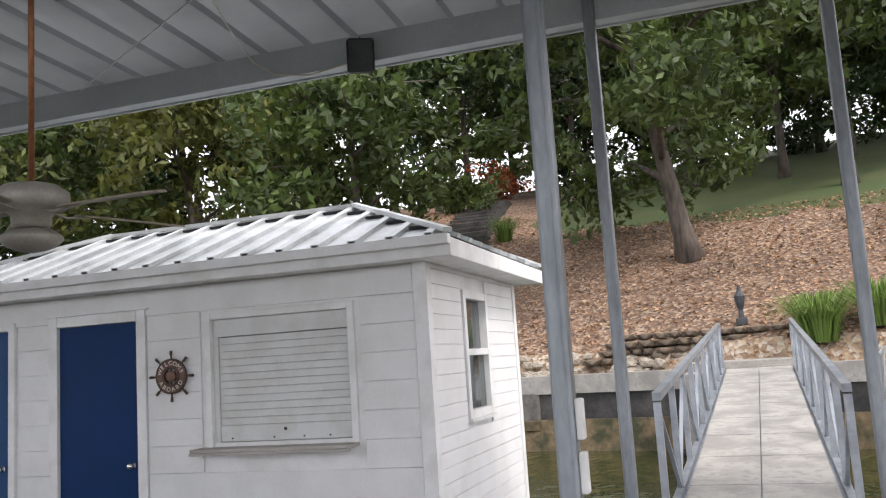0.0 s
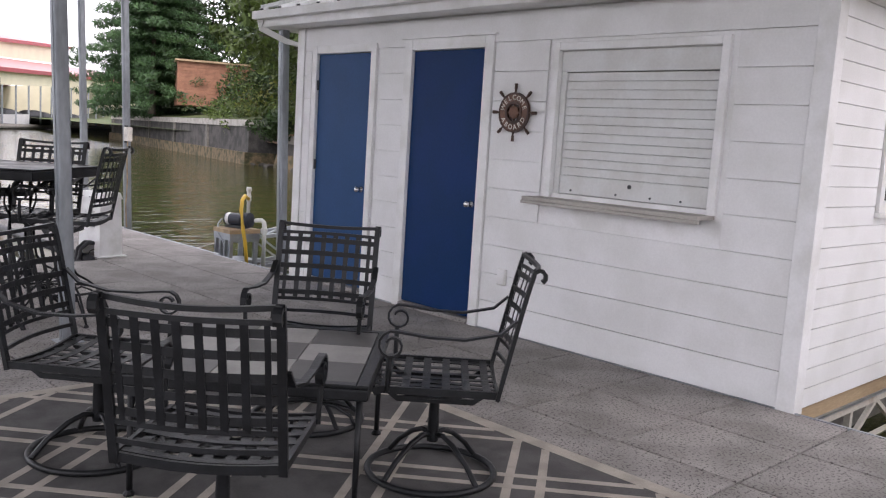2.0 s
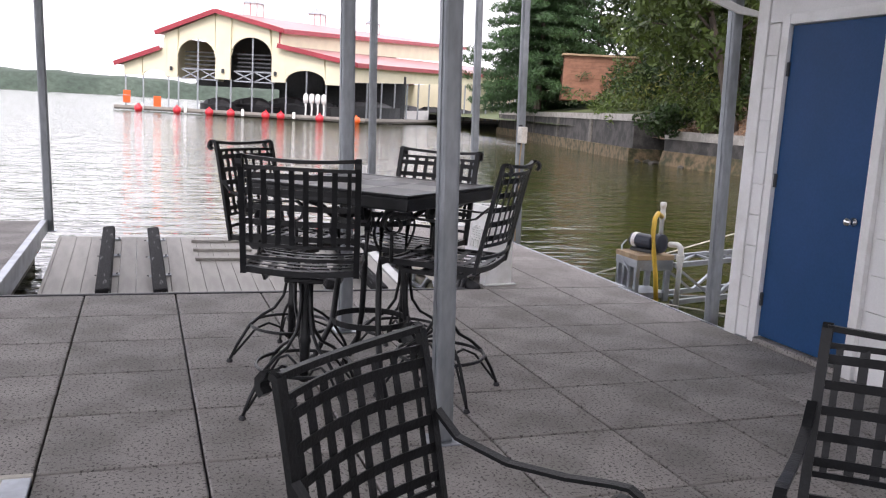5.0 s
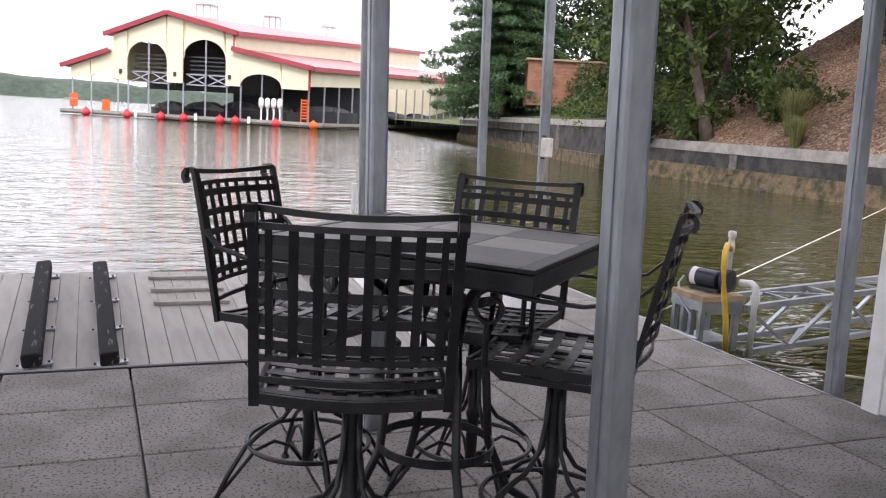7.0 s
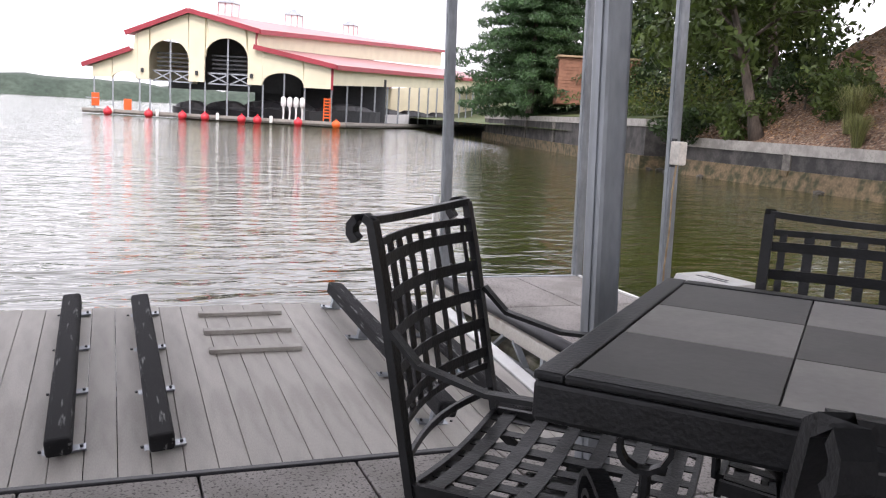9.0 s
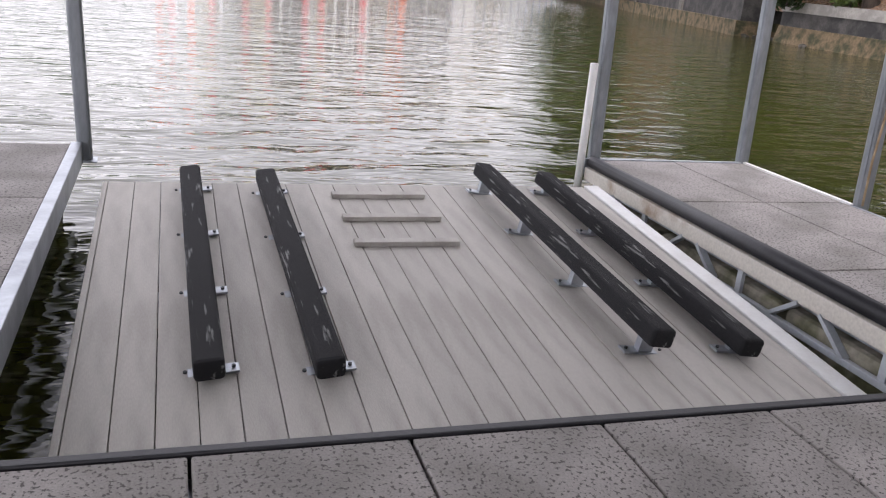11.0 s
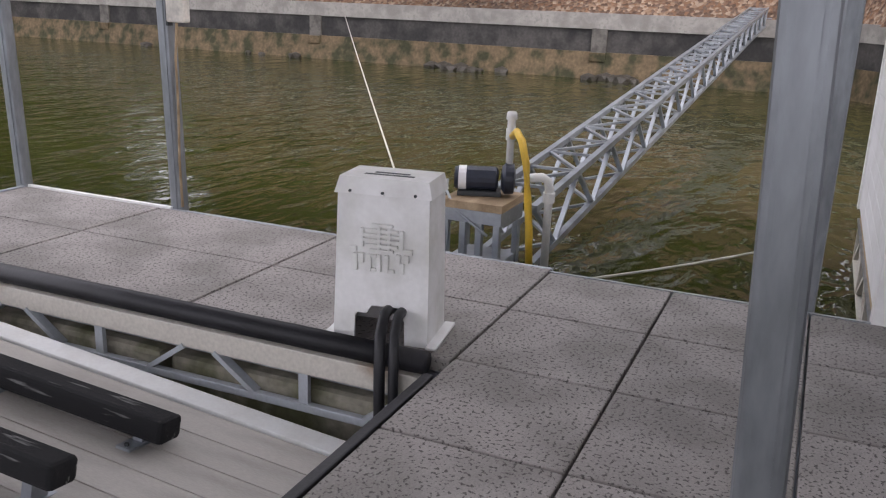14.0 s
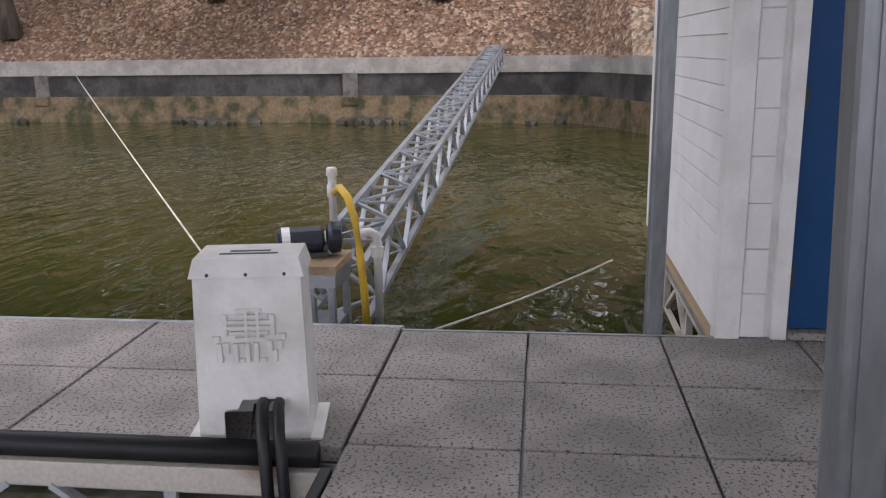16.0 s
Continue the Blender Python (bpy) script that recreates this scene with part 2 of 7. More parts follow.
M["grass"] = mat("lawn_grass", (0.048, 0.075, 0.017), 0.9, vary=0.2, scale=0.5, bump=0.8, bscale=25, second=(0.07, 0.08, 0.022))
M["stone"] = speckled("brown_fieldstone", (0.19, 0.145, 0.105), (0.10, 0.08, 0.06), 7, 0.48, 0.6, relief=0.7, random_piece=0.3)
M["palestone"] = speckled("pale_limestone", (0.42, 0.37, 0.30), (0.26, 0.22, 0.17), 6, 0.5, 0.62, relief=0.5, random_piece=0.3)
M["stucco"] = mat("cream_metal_siding", (0.70, 0.65, 0.48), 0.6, vary=0.03, scale=0.5, bump=0)
M["redroof"] = mat("red_metal_trim", (0.33, 0.035, 0.05), 0.5, vary=0.08, scale=0.5, bump=0)
M["pinkroof"] = mat("faded_red_metal_roof", (0.36, 0.17, 0.17), 0.45, vary=0.06, scale=0.4, bump=0)
M["brick"] = mat("orange_brick_siding", (0.30, 0.145, 0.09), 0.8, vary=0.1, scale=3, bump=0.1, random_piece=0.12)
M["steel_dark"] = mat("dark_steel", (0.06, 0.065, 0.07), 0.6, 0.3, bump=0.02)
# Boat colour that includes the shade under the marina roof.
M["shadow_in"] = mat("shaded_dark_boat", (0.03, 0.03, 0.033), 0.5, bump=0.02)
M["buoy"] = mat("red_buoy_plastic", (0.62, 0.035, 0.05), 0.4, vary=0.05, bump=0)
M["orange"] = mat("orange_plastic", (0.70, 0.12, 0.02), 0.45, vary=0.05, bump=0)
M["boatwhite"] = mat("white_gelcoat", (0.75, 0.75, 0.74), 0.25, vary=0.03, bump=0)
M["hill"] = mat("hazy_wooded_hill", (0.055, 0.078, 0.058), 0.95, vary=0.3, scale=0.02, bump=0, bscale=0.2, second=(0.036, 0.055, 0.04))
# Dark colour standing for the shade inside the shed.
M["lining"] = mat("shed_interior_shade", (0.05, 0.042, 0.035), 0.8, vary=0.2, bump=0.1)
M["rope"] = mat("white_nylon_rope", (0.6, 0.58, 0.53), 0.8, bump=0.1)
M["slate"] = mat("dark_gravel_path", (0.075, 0.07, 0.065), 0.9, vary=0.2, scale=2, bump=0.6, bscale=20)
M["water"] = water_surface()


def leaf_mat(name, c1, c2, trans=0.35):
    m = mat(name, c1, 0.55, vary=0.2, scale=0.6, bump=0, second=c2, lo=0.35, hi=0.65)
    n, l = m.node_tree.nodes, m.node_tree.links
    b = n["Principled BSDF"]
    geo = n.new("ShaderNodeNewGeometry")
    mr = n.new("ShaderNodeMapRange")
    mr.inputs[3].default_value, mr.inputs[4].default_value = 0.55, 1.6
    l.new(geo.outputs["Random Per Island"], mr.inputs[0])
    hs = n.new("ShaderNodeHueSaturation")
    l.new(b.inputs["Base Color"].links[0].from_socket, hs.inputs["Color"])
    l.new(mr.outputs[0], hs.inputs["Value"])
    l.new(hs.outputs[0], b.inputs["Base Color"])
    tr = n.new("ShaderNodeBsdfTranslucent")
    l.new(hs.outputs[0], tr.inputs["Color"])
    mix = n.new("ShaderNodeMixShader")
    mix.inputs[0].default_value = trans
    l.new(b.outputs[0], mix.inputs[1])
    l.new(tr.outputs[0], mix.inputs[2])
    l.new(mix.outputs[0], n["Material Output"].inputs["Surface"])
    return m


M["leaf"] = leaf_mat("oak_leaves", (0.078, 0.112, 0.025), (0.050, 0.080, 0.020))
M["leaf_yellow"] = leaf_mat("yellowing_leaves", (0.14, 0.145, 0.03), (0.08, 0.10, 0.025))
M["leaf_dark"] = leaf_mat("dark_oak_leaves", (0.034, 0.064, 0.018), (0.024, 0.046, 0.015))
M["needle"] = leaf_mat("pine_needles", (0.05, 0.105, 0.035), (0.032, 0.075, 0.026), 0.25)
M["leaf_rust"] = leaf_mat("rust_red_leaves", (0.38, 0.10, 0.03), (0.28, 0.07, 0.03))
M["blades"] = leaf_mat("ornamental_grass_blades", (0.14, 0.22, 0.045), (0.10, 0.17, 0.03))
M["drygrass"] = leaf_mat("dry_grass_blades", (0.22, 0.22, 0.085), (0.14, 0.16, 0.05))
# Pane tint deepens the dimness of the room behind it.
glass = bpy.data.materials.new("shade_tinted_glass")
glass.use_nodes = True
gb = glass.node_tree.nodes["Principled BSDF"]
gb.inputs["Base Color"].default_value, gb.inputs["Roughness"].default_value, gb.inputs["Transmission Weight"].default_value = (0.45, 0.5, 0.5, 1), 0.02, 0.9
M["glass"] = glass


# ---- mesh helpers ----
def ob_from(name, bm, material, parent=None, label="", smooth=False):
    me = bpy.data.meshes.new(name)
    bm.normal_update()
    bm.to_mesh(me)
    bm.free()
    for mt in material if isinstance(material, (list, tuple)) else [material]:
        me.materials.append(mt)
    if smooth:
        me.shade_smooth()
    ob = new(name, me)
    if parent:
        ob.parent = parent
    if label:
        ob["label"] = label
    return ob


def part(name, bm, material, parent, label="", smooth=False):
    return ob_from(name, bm, material, parent, label, smooth)


def empty(name, m=None):
    ob = new(name)
    if m is not None:
        ob.matrix_basis = m
    return ob


def box(bm, x0, x1, y0, y1, z0, z1, bevel=0.0):
    vs = bmesh.ops.create_cube(bm, size=1.0, matrix=Matrix.Translation(((x0 + x1) / 2, (y0 + y1) / 2, (z0 + z1) / 2)) @ Matrix.Diagonal((x1 - x0, y1 - y0, z1 - z0, 1)))["verts"]
    if bevel:
        es = {e for v in vs for e in v.link_edges}
        bmesh.ops.bevel(bm, geom=list(es), offset=bevel, segments=2, affect='EDGES', profile=0.5)
    return bm


def B(x0, x1, y0, y1, z0, z1, bevel=0.0):
    return box(bmesh.new(), x0, x1, y0, y1, z0, z1, bevel)


def frames_along(pts, closed=False):
    pts = [Vector(p) for p in pts]
    n = len(pts)
    out = []
    for i, p in enumerate(pts):
        a = pts[(i - 1) % n] if closed or i > 0 else p
        b = pts[(i + 1) % n] if closed or i < n - 1 else p
        out.append((b - a).normalized())
    return pts, out


def tube(bm, pts, r, sides=6, closed=False, flat=None, up=(0, 0, 1), caps=True):
    """A swept round (or, with flat=(w, t), rectangular) bar along points."""
    pts, tang = frames_along(pts, closed)
    rings = []
    ref = Vector(up)
    for i, (p, t) in enumerate(zip(pts, tang)):
        side = t.cross(ref)
        if side.length < 1e-3:
            side = t.cross(Vector((1, 0, 0.01)))
        side.normalize()
        nrm = side.cross(t).normalized()
        if flat:
            w, h = flat[0] / 2, flat[1] / 2
            ring = [p + side * a * w + nrm * b * h for a, b in ((-1, -1), (1, -1), (1, 1), (-1, 1))]
        else:
            rr = r[i] if isinstance(r, (list, tuple)) else r
            ring = [p + (side * math.cos(2 * math.pi * k / sides) + nrm * math.sin(2 * math.pi * k / sides)) * rr for k in range(sides)]
        rings.append([bm.verts.new(v) for v in ring])
    m = len(rings)
    k = len(rings[0])
    for i in range(m if closed else m - 1):
        a, b = rings[i], rings[(i + 1) % m]
        for j in range(k):
            bm.faces.new((a[j], a[(j + 1) % k], b[(j + 1) % k], b[j]))
    if caps and not closed:
        bm.faces.new(rings[0][::-1])
        bm.faces.new(rings[-1])
    return bm


def T(pts, r, **k):
    return tube(bmesh.new(), pts, r, **k)


def arc(cx, cy, r, a0, a1, n, plane="xy", z=0.0):
    out = []
    for i in range(n + 1):
        a = radians(a0 + (a1 - a0) * i / n)
        u, v = cx + r * math.cos(a), cy + r * math.sin(a)
        out.append({"xy": (u, v, z), "yz": (z, u, v), "xz": (u, z, v)}[plane])
    return out


def lathe(bm, profile, centre=(0, 0, 0), sides=16, axis="z"):
    """Turns a profile of (radius, height) about an axis."""
    rings = []
    for r, h in profile:
        ring = []
        for k in range(sides):
            a = 2 * math.pi * k / sides
            c = {"z": (r * math.cos(a), r * math.sin(a), h), "x": (h, r * math.cos(a), r * math.sin(a)), "y": (r * math.sin(a), h, r * math.cos(a))}[axis]
            ring.append(bm.verts.new(Vector(centre) + Vector(c)))
        rings.append(ring)
    for a, b in zip(rings, rings[1:]):
        for j in range(sides):
            bm.faces.new((a[j], a[(j + 1) % sides], b[(j + 1) % sides], b[j]))
    bm.faces.new(rings[0][::-1])
    bm.faces.new(rings[-1])
    return bm


def poly_prism(bm, outline, vec):
    """A flat outline of 3D points, thickened along vec."""
    vec = Vector(vec)
    a = [bm.verts.new(Vector(p)) for p in outline]
    b = [bm.verts.new(Vector(p) + vec) for p in outline]
    bm.faces.new(a[::-1])
    bm.faces.new(b)
    for i in range(len(a)):
        j = (i + 1) % len(a)
        bm.faces.new((a[i], a[j], b[j], b[i]))
    bmesh.ops.recalc_face_normals(bm, faces=bm.faces[:])
    return bm


_lib = {}


def piece(name, key, make, material, parent, m):
    """A small piece that shares its mesh with all pieces of the same key."""
    if key not in _lib:
        bm = make()
        me = bpy.data.meshes.new(name)
        bm.normal_update()
        bm.to_mesh(me)
        bm.free()
        me.materials.append(material)
        _lib[key] = me
    ob = new(name, _lib[key])
    ob.parent = parent
    ob.matrix_basis = m
    return ob

# ---- lake and shore ----
WATER = -0.42


def bank_x(y):
    """The line from which the hillside rises."""
    return 16.0 + 0.19 * y


def wall_x(y):
    """Where the seawall's water face runs, stepping back beyond the landing."""
    if y < 5.0 or y > 36.0:
        return bank_x(y)
    f = min(1.0, (y - 5.0) / 2.2)
    f = f * f * (3 - 2 * f)
    return bank_x(y) * (1 - f) + (21.15 + 0.06 * (y - 8)) * f


def bank_z(x, y):
    """Height of the ground at a spot behind the seawall."""
    z = hill_z(max(0.0, x - bank_x(y) - 0.05), y)
    s = x - wall_x(y) - 0.05
    if 4.0 < y < 36.0:
        z = min(max(z, 1.12), 1.1 + 0.95 * max(0.0, s))
    return z


def hill_z(s, y):
    """Height of the ground s metres behind the seawall."""
    f = min(1.0, max(0.0, (y - 4) / 12.0))
    f = f * f * (3 - 2 * f)
    low = 0.72 + 0.47 * max(0.0, s - 0.4) + 0.4 * min(1.0, max(0.0, (s - 1.0) / 0.5)) * (1 - f)
    steep = 0.72 + 0.58 * max(0.0, s - 0.3)
    if s > 9:
        low = hill_z(9, -10) + 0.26 * (s - 9) if s > 9.001 else low
    if s > 13:
        steep = 0.72 + 0.58 * 12.7 + 0.2 * (s - 13)
    z = low * (1 - f) + steep * f
    if s > 45:
        z -= 0.14 * (s - 45) * (1 - f)
    g = min(1.0, max(0.0, (y - 36) / 8.0))
    flat = 1.0 + 0.03 * s + 0.22 * max(0.0, s - 14)
    return z * (1 - g) + flat * g


def bumpy(x, y, k=0.12):
    return k * noise.noise(Vector((x * 0.35, y * 0.35, 3.1)))


def ground_sheet():
    bm = bmesh.new()
    ss = [0.0, 0.3, 0.6, 1.0, 1.25, 1.5, 2, 3, 4, 5, 6, 7, 8, 9, 10, 11, 12, 13, 14, 16, 18, 21, 25, 30, 36, 45, 60, 90, 160, 400, 1200]
    ys = [-1200, -400, -150, -60, -30] + [-20 + 1.0 * i for i in range(100)] + [85, 95, 110, 140, 200, 400, 1500]
    grid = []
    for y in ys:
        row = []
        for s in ss:
            x = wall_x(y) + 0.05 + s
            z = bank_z(x, y) if s < 60 else hill_z(60, y) * (1 if s < 100 else 0.6)
            row.append(bm.verts.new((x, y, z + (bumpy(x, y) if 0.4 < s < 100 else 0))))
        grid.append(row)
    for j in range(len(ys) - 1):
        for i in range(len(ss) - 1):
            f = bm.faces.new((grid[j][i], grid[j][i + 1], grid[j + 1][i + 1], grid[j + 1][i]))
            s, y = ss[i], ys[j]
            edge = 9.8 + 1.2 * math.sin(y * 0.5) + 0.6 * math.sin(y * 1.7)
            lawn = (s > edge and y < 7) or (s > 26 and y < 36) or (y > 38)
            if s < 1.3 and y < 5.5:
                f.material_index = 2
            else:
                f.material_index = 1 if lawn else 0
    ob = ob_from("ground", bm, [M["litter"], M["grass"], M["gravel"]], smooth=True)
    return tagged(ob, "hillside of fallen brown leaves rising to green lawn", "ground", kind="structure")


ground_sheet()
bm = bmesh.new()
vs = [bm.verts.new(p) for p in ((-2500, -1500, WATER), (60, -1500, WATER), (120, 60, WATER), (2500, 160, WATER), (2500, 3000, WATER), (-2500, 3000, WATER))]
bm.faces.new(vs)
tagged(ob_from("water", bm, M["water"]), "olive green lake water with small ripples", "water", kind="structure")
tagged(ob_from("lake_bed", B(-2500, 30, -1500, 3000, -6, -5), M["float"]), "dark muddy lake bed under the water", "lake bed", kind="structure")


def hills(name, seed, dist, h, x0, x1):
    bm = bmesh.new()
    prev = None
    n = 160
    for i in range(n + 1):
        x = x0 + (x1 - x0) * i / n
        z = h * (0.55 + 0.45 * noise.noise(Vector((x * 0.0035, seed, 0)))) + h * 0.10 * noise.noise(Vector((x * 0.03, seed, 5))) + h * 0.05 * noise.noise(Vector((x * 0.12, seed, 9)))
        a, b, c = bm.verts.new((x, dist, WATER - 1)), bm.verts.new((x, dist + 20, max(2.0, z * 0.75))), bm.verts.new((x, dist + 120, max(3.0, z)))
        if prev:
            bm.faces.new((prev[0], a, b, prev[1]))
            bm.faces.new((prev[1], b, c, prev[2]))
        prev = (a, b, c)
    tagged(ob_from(name, bm, M["hill"], smooth=True), "hazy wooded hills on the far shore", "hills", kind="structure")


hills("backdrop", 2.0, 900, 36, -1500, 1200)

# seawall with a pale cap, dark face, algae foot and buttresses
seawall = empty("seawall")
tagged(seawall, "stained concrete seawall along the shore with pale cap", "seawall", kind="structure")


def wall_strip(name, y0, y1, t0, t1, z0, z1, material, step=6.0):
    bm = bmesh.new()
    n = max(1, int((y1 - y0) / step))
    rows = []
    for i in range(n + 1):
        y = y0 + (y1 - y0) * i / n
        x = wall_x(y)
        rows.append([bm.verts.new(p) for p in ((x + t0, y, z0), (x + t0, y, z1), (x + t1, y, z1), (x + t1, y, z0))])
    for a, b in zip(rows, rows[1:]):
        for k in range(4):
            bm.faces.new((a[k], b[k], b[(k + 1) % 4], a[(k + 1) % 4]))
    bm.faces.new(rows[0][::-1])
    bm.faces.new(rows[-1])
    bmesh.ops.recalc_face_normals(bm, faces=bm.faces[:])
    return part(name, bm, material, seawall)


wall_strip("cap", -40, 36, -0.05, 0.35, 0.76, 1.14, M["wallcap"], 0.8)
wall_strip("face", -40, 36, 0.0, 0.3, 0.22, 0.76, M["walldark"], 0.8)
ft = wall_strip("foot", -40, 36, -0.06, 0.3, -1.2, 0.22, M["algae"], 0.8)
for v in ft.data.vertices:
    if v.co.z < 0 and v.co.x < wall_x(v.co.y):
        v.co.x -= 0.35
        v.co.y += 0.02
for k in range(9):
    y = 29.25 - 8.35 * k
    x = wall_x(y)
    part("buttress", B(x - 0.07, x + 0.05, y - 0.19, y + 0.19, 0.20, 0.78, 0.01), M["buttress"], seawall)
    part("buttress_foot", B(x - 0.16, x + 0.05, y - 0.20, y + 0.20, 0.0, 0.21, 0.01), M["algae"], seawall)

# taller wall further along the cove
cove = empty("cove_wall")
tagged(cove, "tall dark concrete retaining wall on the cove corner", "retaining wall", kind="structure")
cx0, cy0, cx1, cy1 = 22.4, 38.0, 34.3, 83.0
d = Vector((cx1 - cx0, cy1 - cy0, 0)).normalized()
nrm = Vector((d.y, -d.x, 0))


def cove_box(name, a, b, t0, t1, z0, z1, material):
    p = Vector((cx0, cy0, 0))
    out = [p + d * a + nrm * t0, p + d * b + nrm * t0, p + d * b + nrm * t1, p + d * a + nrm * t1]
    return part(name, poly_prism(bmesh.new(), [(q.x, q.y, z0) for q in out], (0, 0, z1 - z0)), material, cove)


cove_box("cap", -0.05, 46, -0.06, 12.0, 1.48, 1.82, M["wallcap"])
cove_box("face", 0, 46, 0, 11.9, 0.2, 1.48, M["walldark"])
cove_box("foot", -0.1, 46, -0.2, 11, -1.2, 0.2, M["algae"])
for k in range(5):
    cove_box("buttress", 8.0 + 9 * k, 8.5 + 9 * k, -0.1, 0.1, 0.2, 1.48, M["buttress"])
lawn = poly_prism(bmesh.new(), [(q.x, q.y, 1.815) for q in (Vector((cx0, cy0, 0)) + nrm * 0.6 + d * 1.0, Vector((cx1, cy1, 0)) + nrm * 0.6, Vector((cx1, cy1, 0)) + nrm * 11, Vector((cx0, cy0, 0)) + nrm * 11)], (0, 0, 0.08))
for v in lawn.verts:
    if (Vector((v.co.x - cx0, v.co.y - cy0, 0))).dot(nrm) > 5:
        v.co.z += 1.5
tagged(ob_from("lawn", lawn, M["grass"]), "green mown lawn behind the cove wall", "lawn", kind="structure")


# ---- dock decks ----
PITCH = 0.617
dock = empty("dock")
tagged(dock, "floating dock decked with pitted concrete slabs", "dock", kind="structure")
SLIP_Y, EDGE_X = 8.53, 4.25
regions = [(-3.77, EDGE_X, -3.2, 2.36), (-0.07, EDGE_X, 2.36, 5.44), (-3.77, EDGE_X, 5.44, SLIP_Y)]
part("frame_main", B(-3.75, EDGE_X - 0.02, -3.2, 2.34, -0.22, -0.062), M["galv"], dock)
part("frame_mid", B(-0.05, EDGE_X - 0.02, 2.34, 5.46, -0.22, -0.062), M["galv"], dock)
part("frame_slip", B(-3.75, EDGE_X - 0.02, 5.46, SLIP_Y - 0.02, -0.22, -0.062), M["galv"], dock)
for x0, x1, y0, y1 in regions:
    part("dock_float", B(x0 + 0.15, x1 - 0.2, y0 + 0.15, y1 - 0.15, -0.9, -0.225), M["float"], dock)
part("edge_strip", B(-3.75, 2.83, SLIP_Y + 0.001, SLIP_Y + 0.04, -0.10, 0.006, 0.006), M["rubber"], dock)
part("edge_angle", B(EDGE_X + 0.001, EDGE_X + 0.02, -3.2, SLIP_Y, -0.16, 0.002), M["galv"], dock)
part("well_angle", B(-0.17, -0.071, 2.36, 5.40, -0.05, 0.012, 0.006), M["galv"], dock)
part("well_web", B(-0.085, -0.071, 2.36, 5.40, -0.2, -0.051), M["galv"], dock)
part("well_beam", B(-3.6, -0.09, 5.16, 5.30, -0.22, -0.12, 0.006), M["wood"], dock, "bare lumber beam inside the lift well")
for yy in (4.0, 4.7):
    part("well_strut", T([(-3.5, yy, -0.3), (-0.1, yy + 0.25, -0.3)], 0, flat=(0.06, 0.05)), M["galv"], dock)
part("well_strut", T([(-0.15, 5.1, -0.24), (-0.6, 4.4, -0.28)], 0, flat=(0.06, 0.05)), M["galv"], dock)
part("well_lip", B(-3.7, -0.07, 5.405, 5.438, -0.14, 0.012, 0.004), M["rusty"], dock)


def slab_piece():
    return B(-PITCH / 2 + 0.005, PITCH / 2 - 0.005, -PITCH / 2 + 0.005, PITCH / 2 - 0.005, -0.06, 0.0, 0.007)


slabs = []
for x0, x1, y0, y1 in regions:
    for i in range(round((x1 - x0) / PITCH)):
        for j in range(round((y1 - y0) / PITCH)):
            slabs.append((x1 - (i + 0.5) * PITCH, y1 - (j + 0.5) * PITCH))


# right finger with its truss side, bumper and posts
finger = empty("finger_dock")
tagged(finger, "concrete slab finger dock beside the boat lift slip", "dock", kind="structure")
FX0, FX1, FY1 = 2.90, 4.32, 12.22
for j, (a, b) in enumerate(((SLIP_Y + 0.005, 9.79), (9.80, 11.07), (11.08, FY1))):
    part("slab", B(FX0 + 0.09, (FX0 + FX1) / 2 + 0.04, a + 0.003, b - 0.003, -0.06, 0.0, 0.006), M["slab"], finger)
    part("slab", B((FX0 + FX1) / 2 + 0.05, FX1 - 0.02, a + 0.003, b - 0.003, -0.06, 0.0, 0.006), M["slab"], finger)
part("edge_angle", B(FX1 - 0.018, FX1 + 0.012, 11.0, FY1, -0.12, 0.012, 0.003), M["trim"], finger, "white painted edge angle")
part("edge_angle", B(FX1 - 0.018, FX1 + 0.010, SLIP_Y, 10.998, -0.12, 0.001, 0.003), M["galv"], finger)
part("end_angle", B(FX0, FX1, FY1 + 0.001, FY1 + 0.03, -0.12, 0.008, 0.003), M["galv"], finger)
part("bumper", T([(FX0 + 0.04, SLIP_Y + 0.08, -0.01), (FX0 + 0.04, FY1 - 0.02, -0.01)], 0.045, sides=10), M["rubber"], finger, smooth=True)
part("side_board", B(FX0 - 0.005, FX0 + 0.035, SLIP_Y + 0.06, FY1, -0.15, -0.055, 0.004), M["rusty"], finger, "white board streaked with rust")
part("lower_rail", B(FX0 - 0.01, FX0 + 0.025, SLIP_Y + 0.06, FY1, -0.315, -0.28, 0.004), M["beam"], finger)
yy = SLIP_Y + 0.12
k = 0
while yy < FY1 - 0.4:
    if k % 3 == 1:
        part("truss_post", B(FX0 - 0.002, FX0 + 0.02, yy + 0.1, yy + 0.145, -0.28, -0.15), M["beam"], finger)
    else:
        up_first = k % 3 == 0
        part("truss_web", T([(FX0 + 0.01, yy, -0.145 if up_first else -0.285), (FX0 + 0.01, yy + 0.2, -0.285 if up_first else -0.145)], 0, flat=(0.022, 0.045), up=(1, 0, 0)), M["beam"], finger)
    yy += 0.36
    k += 1
for k in range(3):
    part("float_block", B(FX0 + 0.035, FX1 - 0.12, SLIP_Y + 0.1 + 1.27 * k, SLIP_Y + 1.32 + 1.27 * k, -0.95, -0.22, 0.03), M["floatside"], finger, "algae-stained concrete float block")
part("frame", B(FX0 + 0.08, FX1 - 0.02, SLIP_Y + 0.01, FY1 - 0.01, -0.2, -0.062), M["galv"], finger)

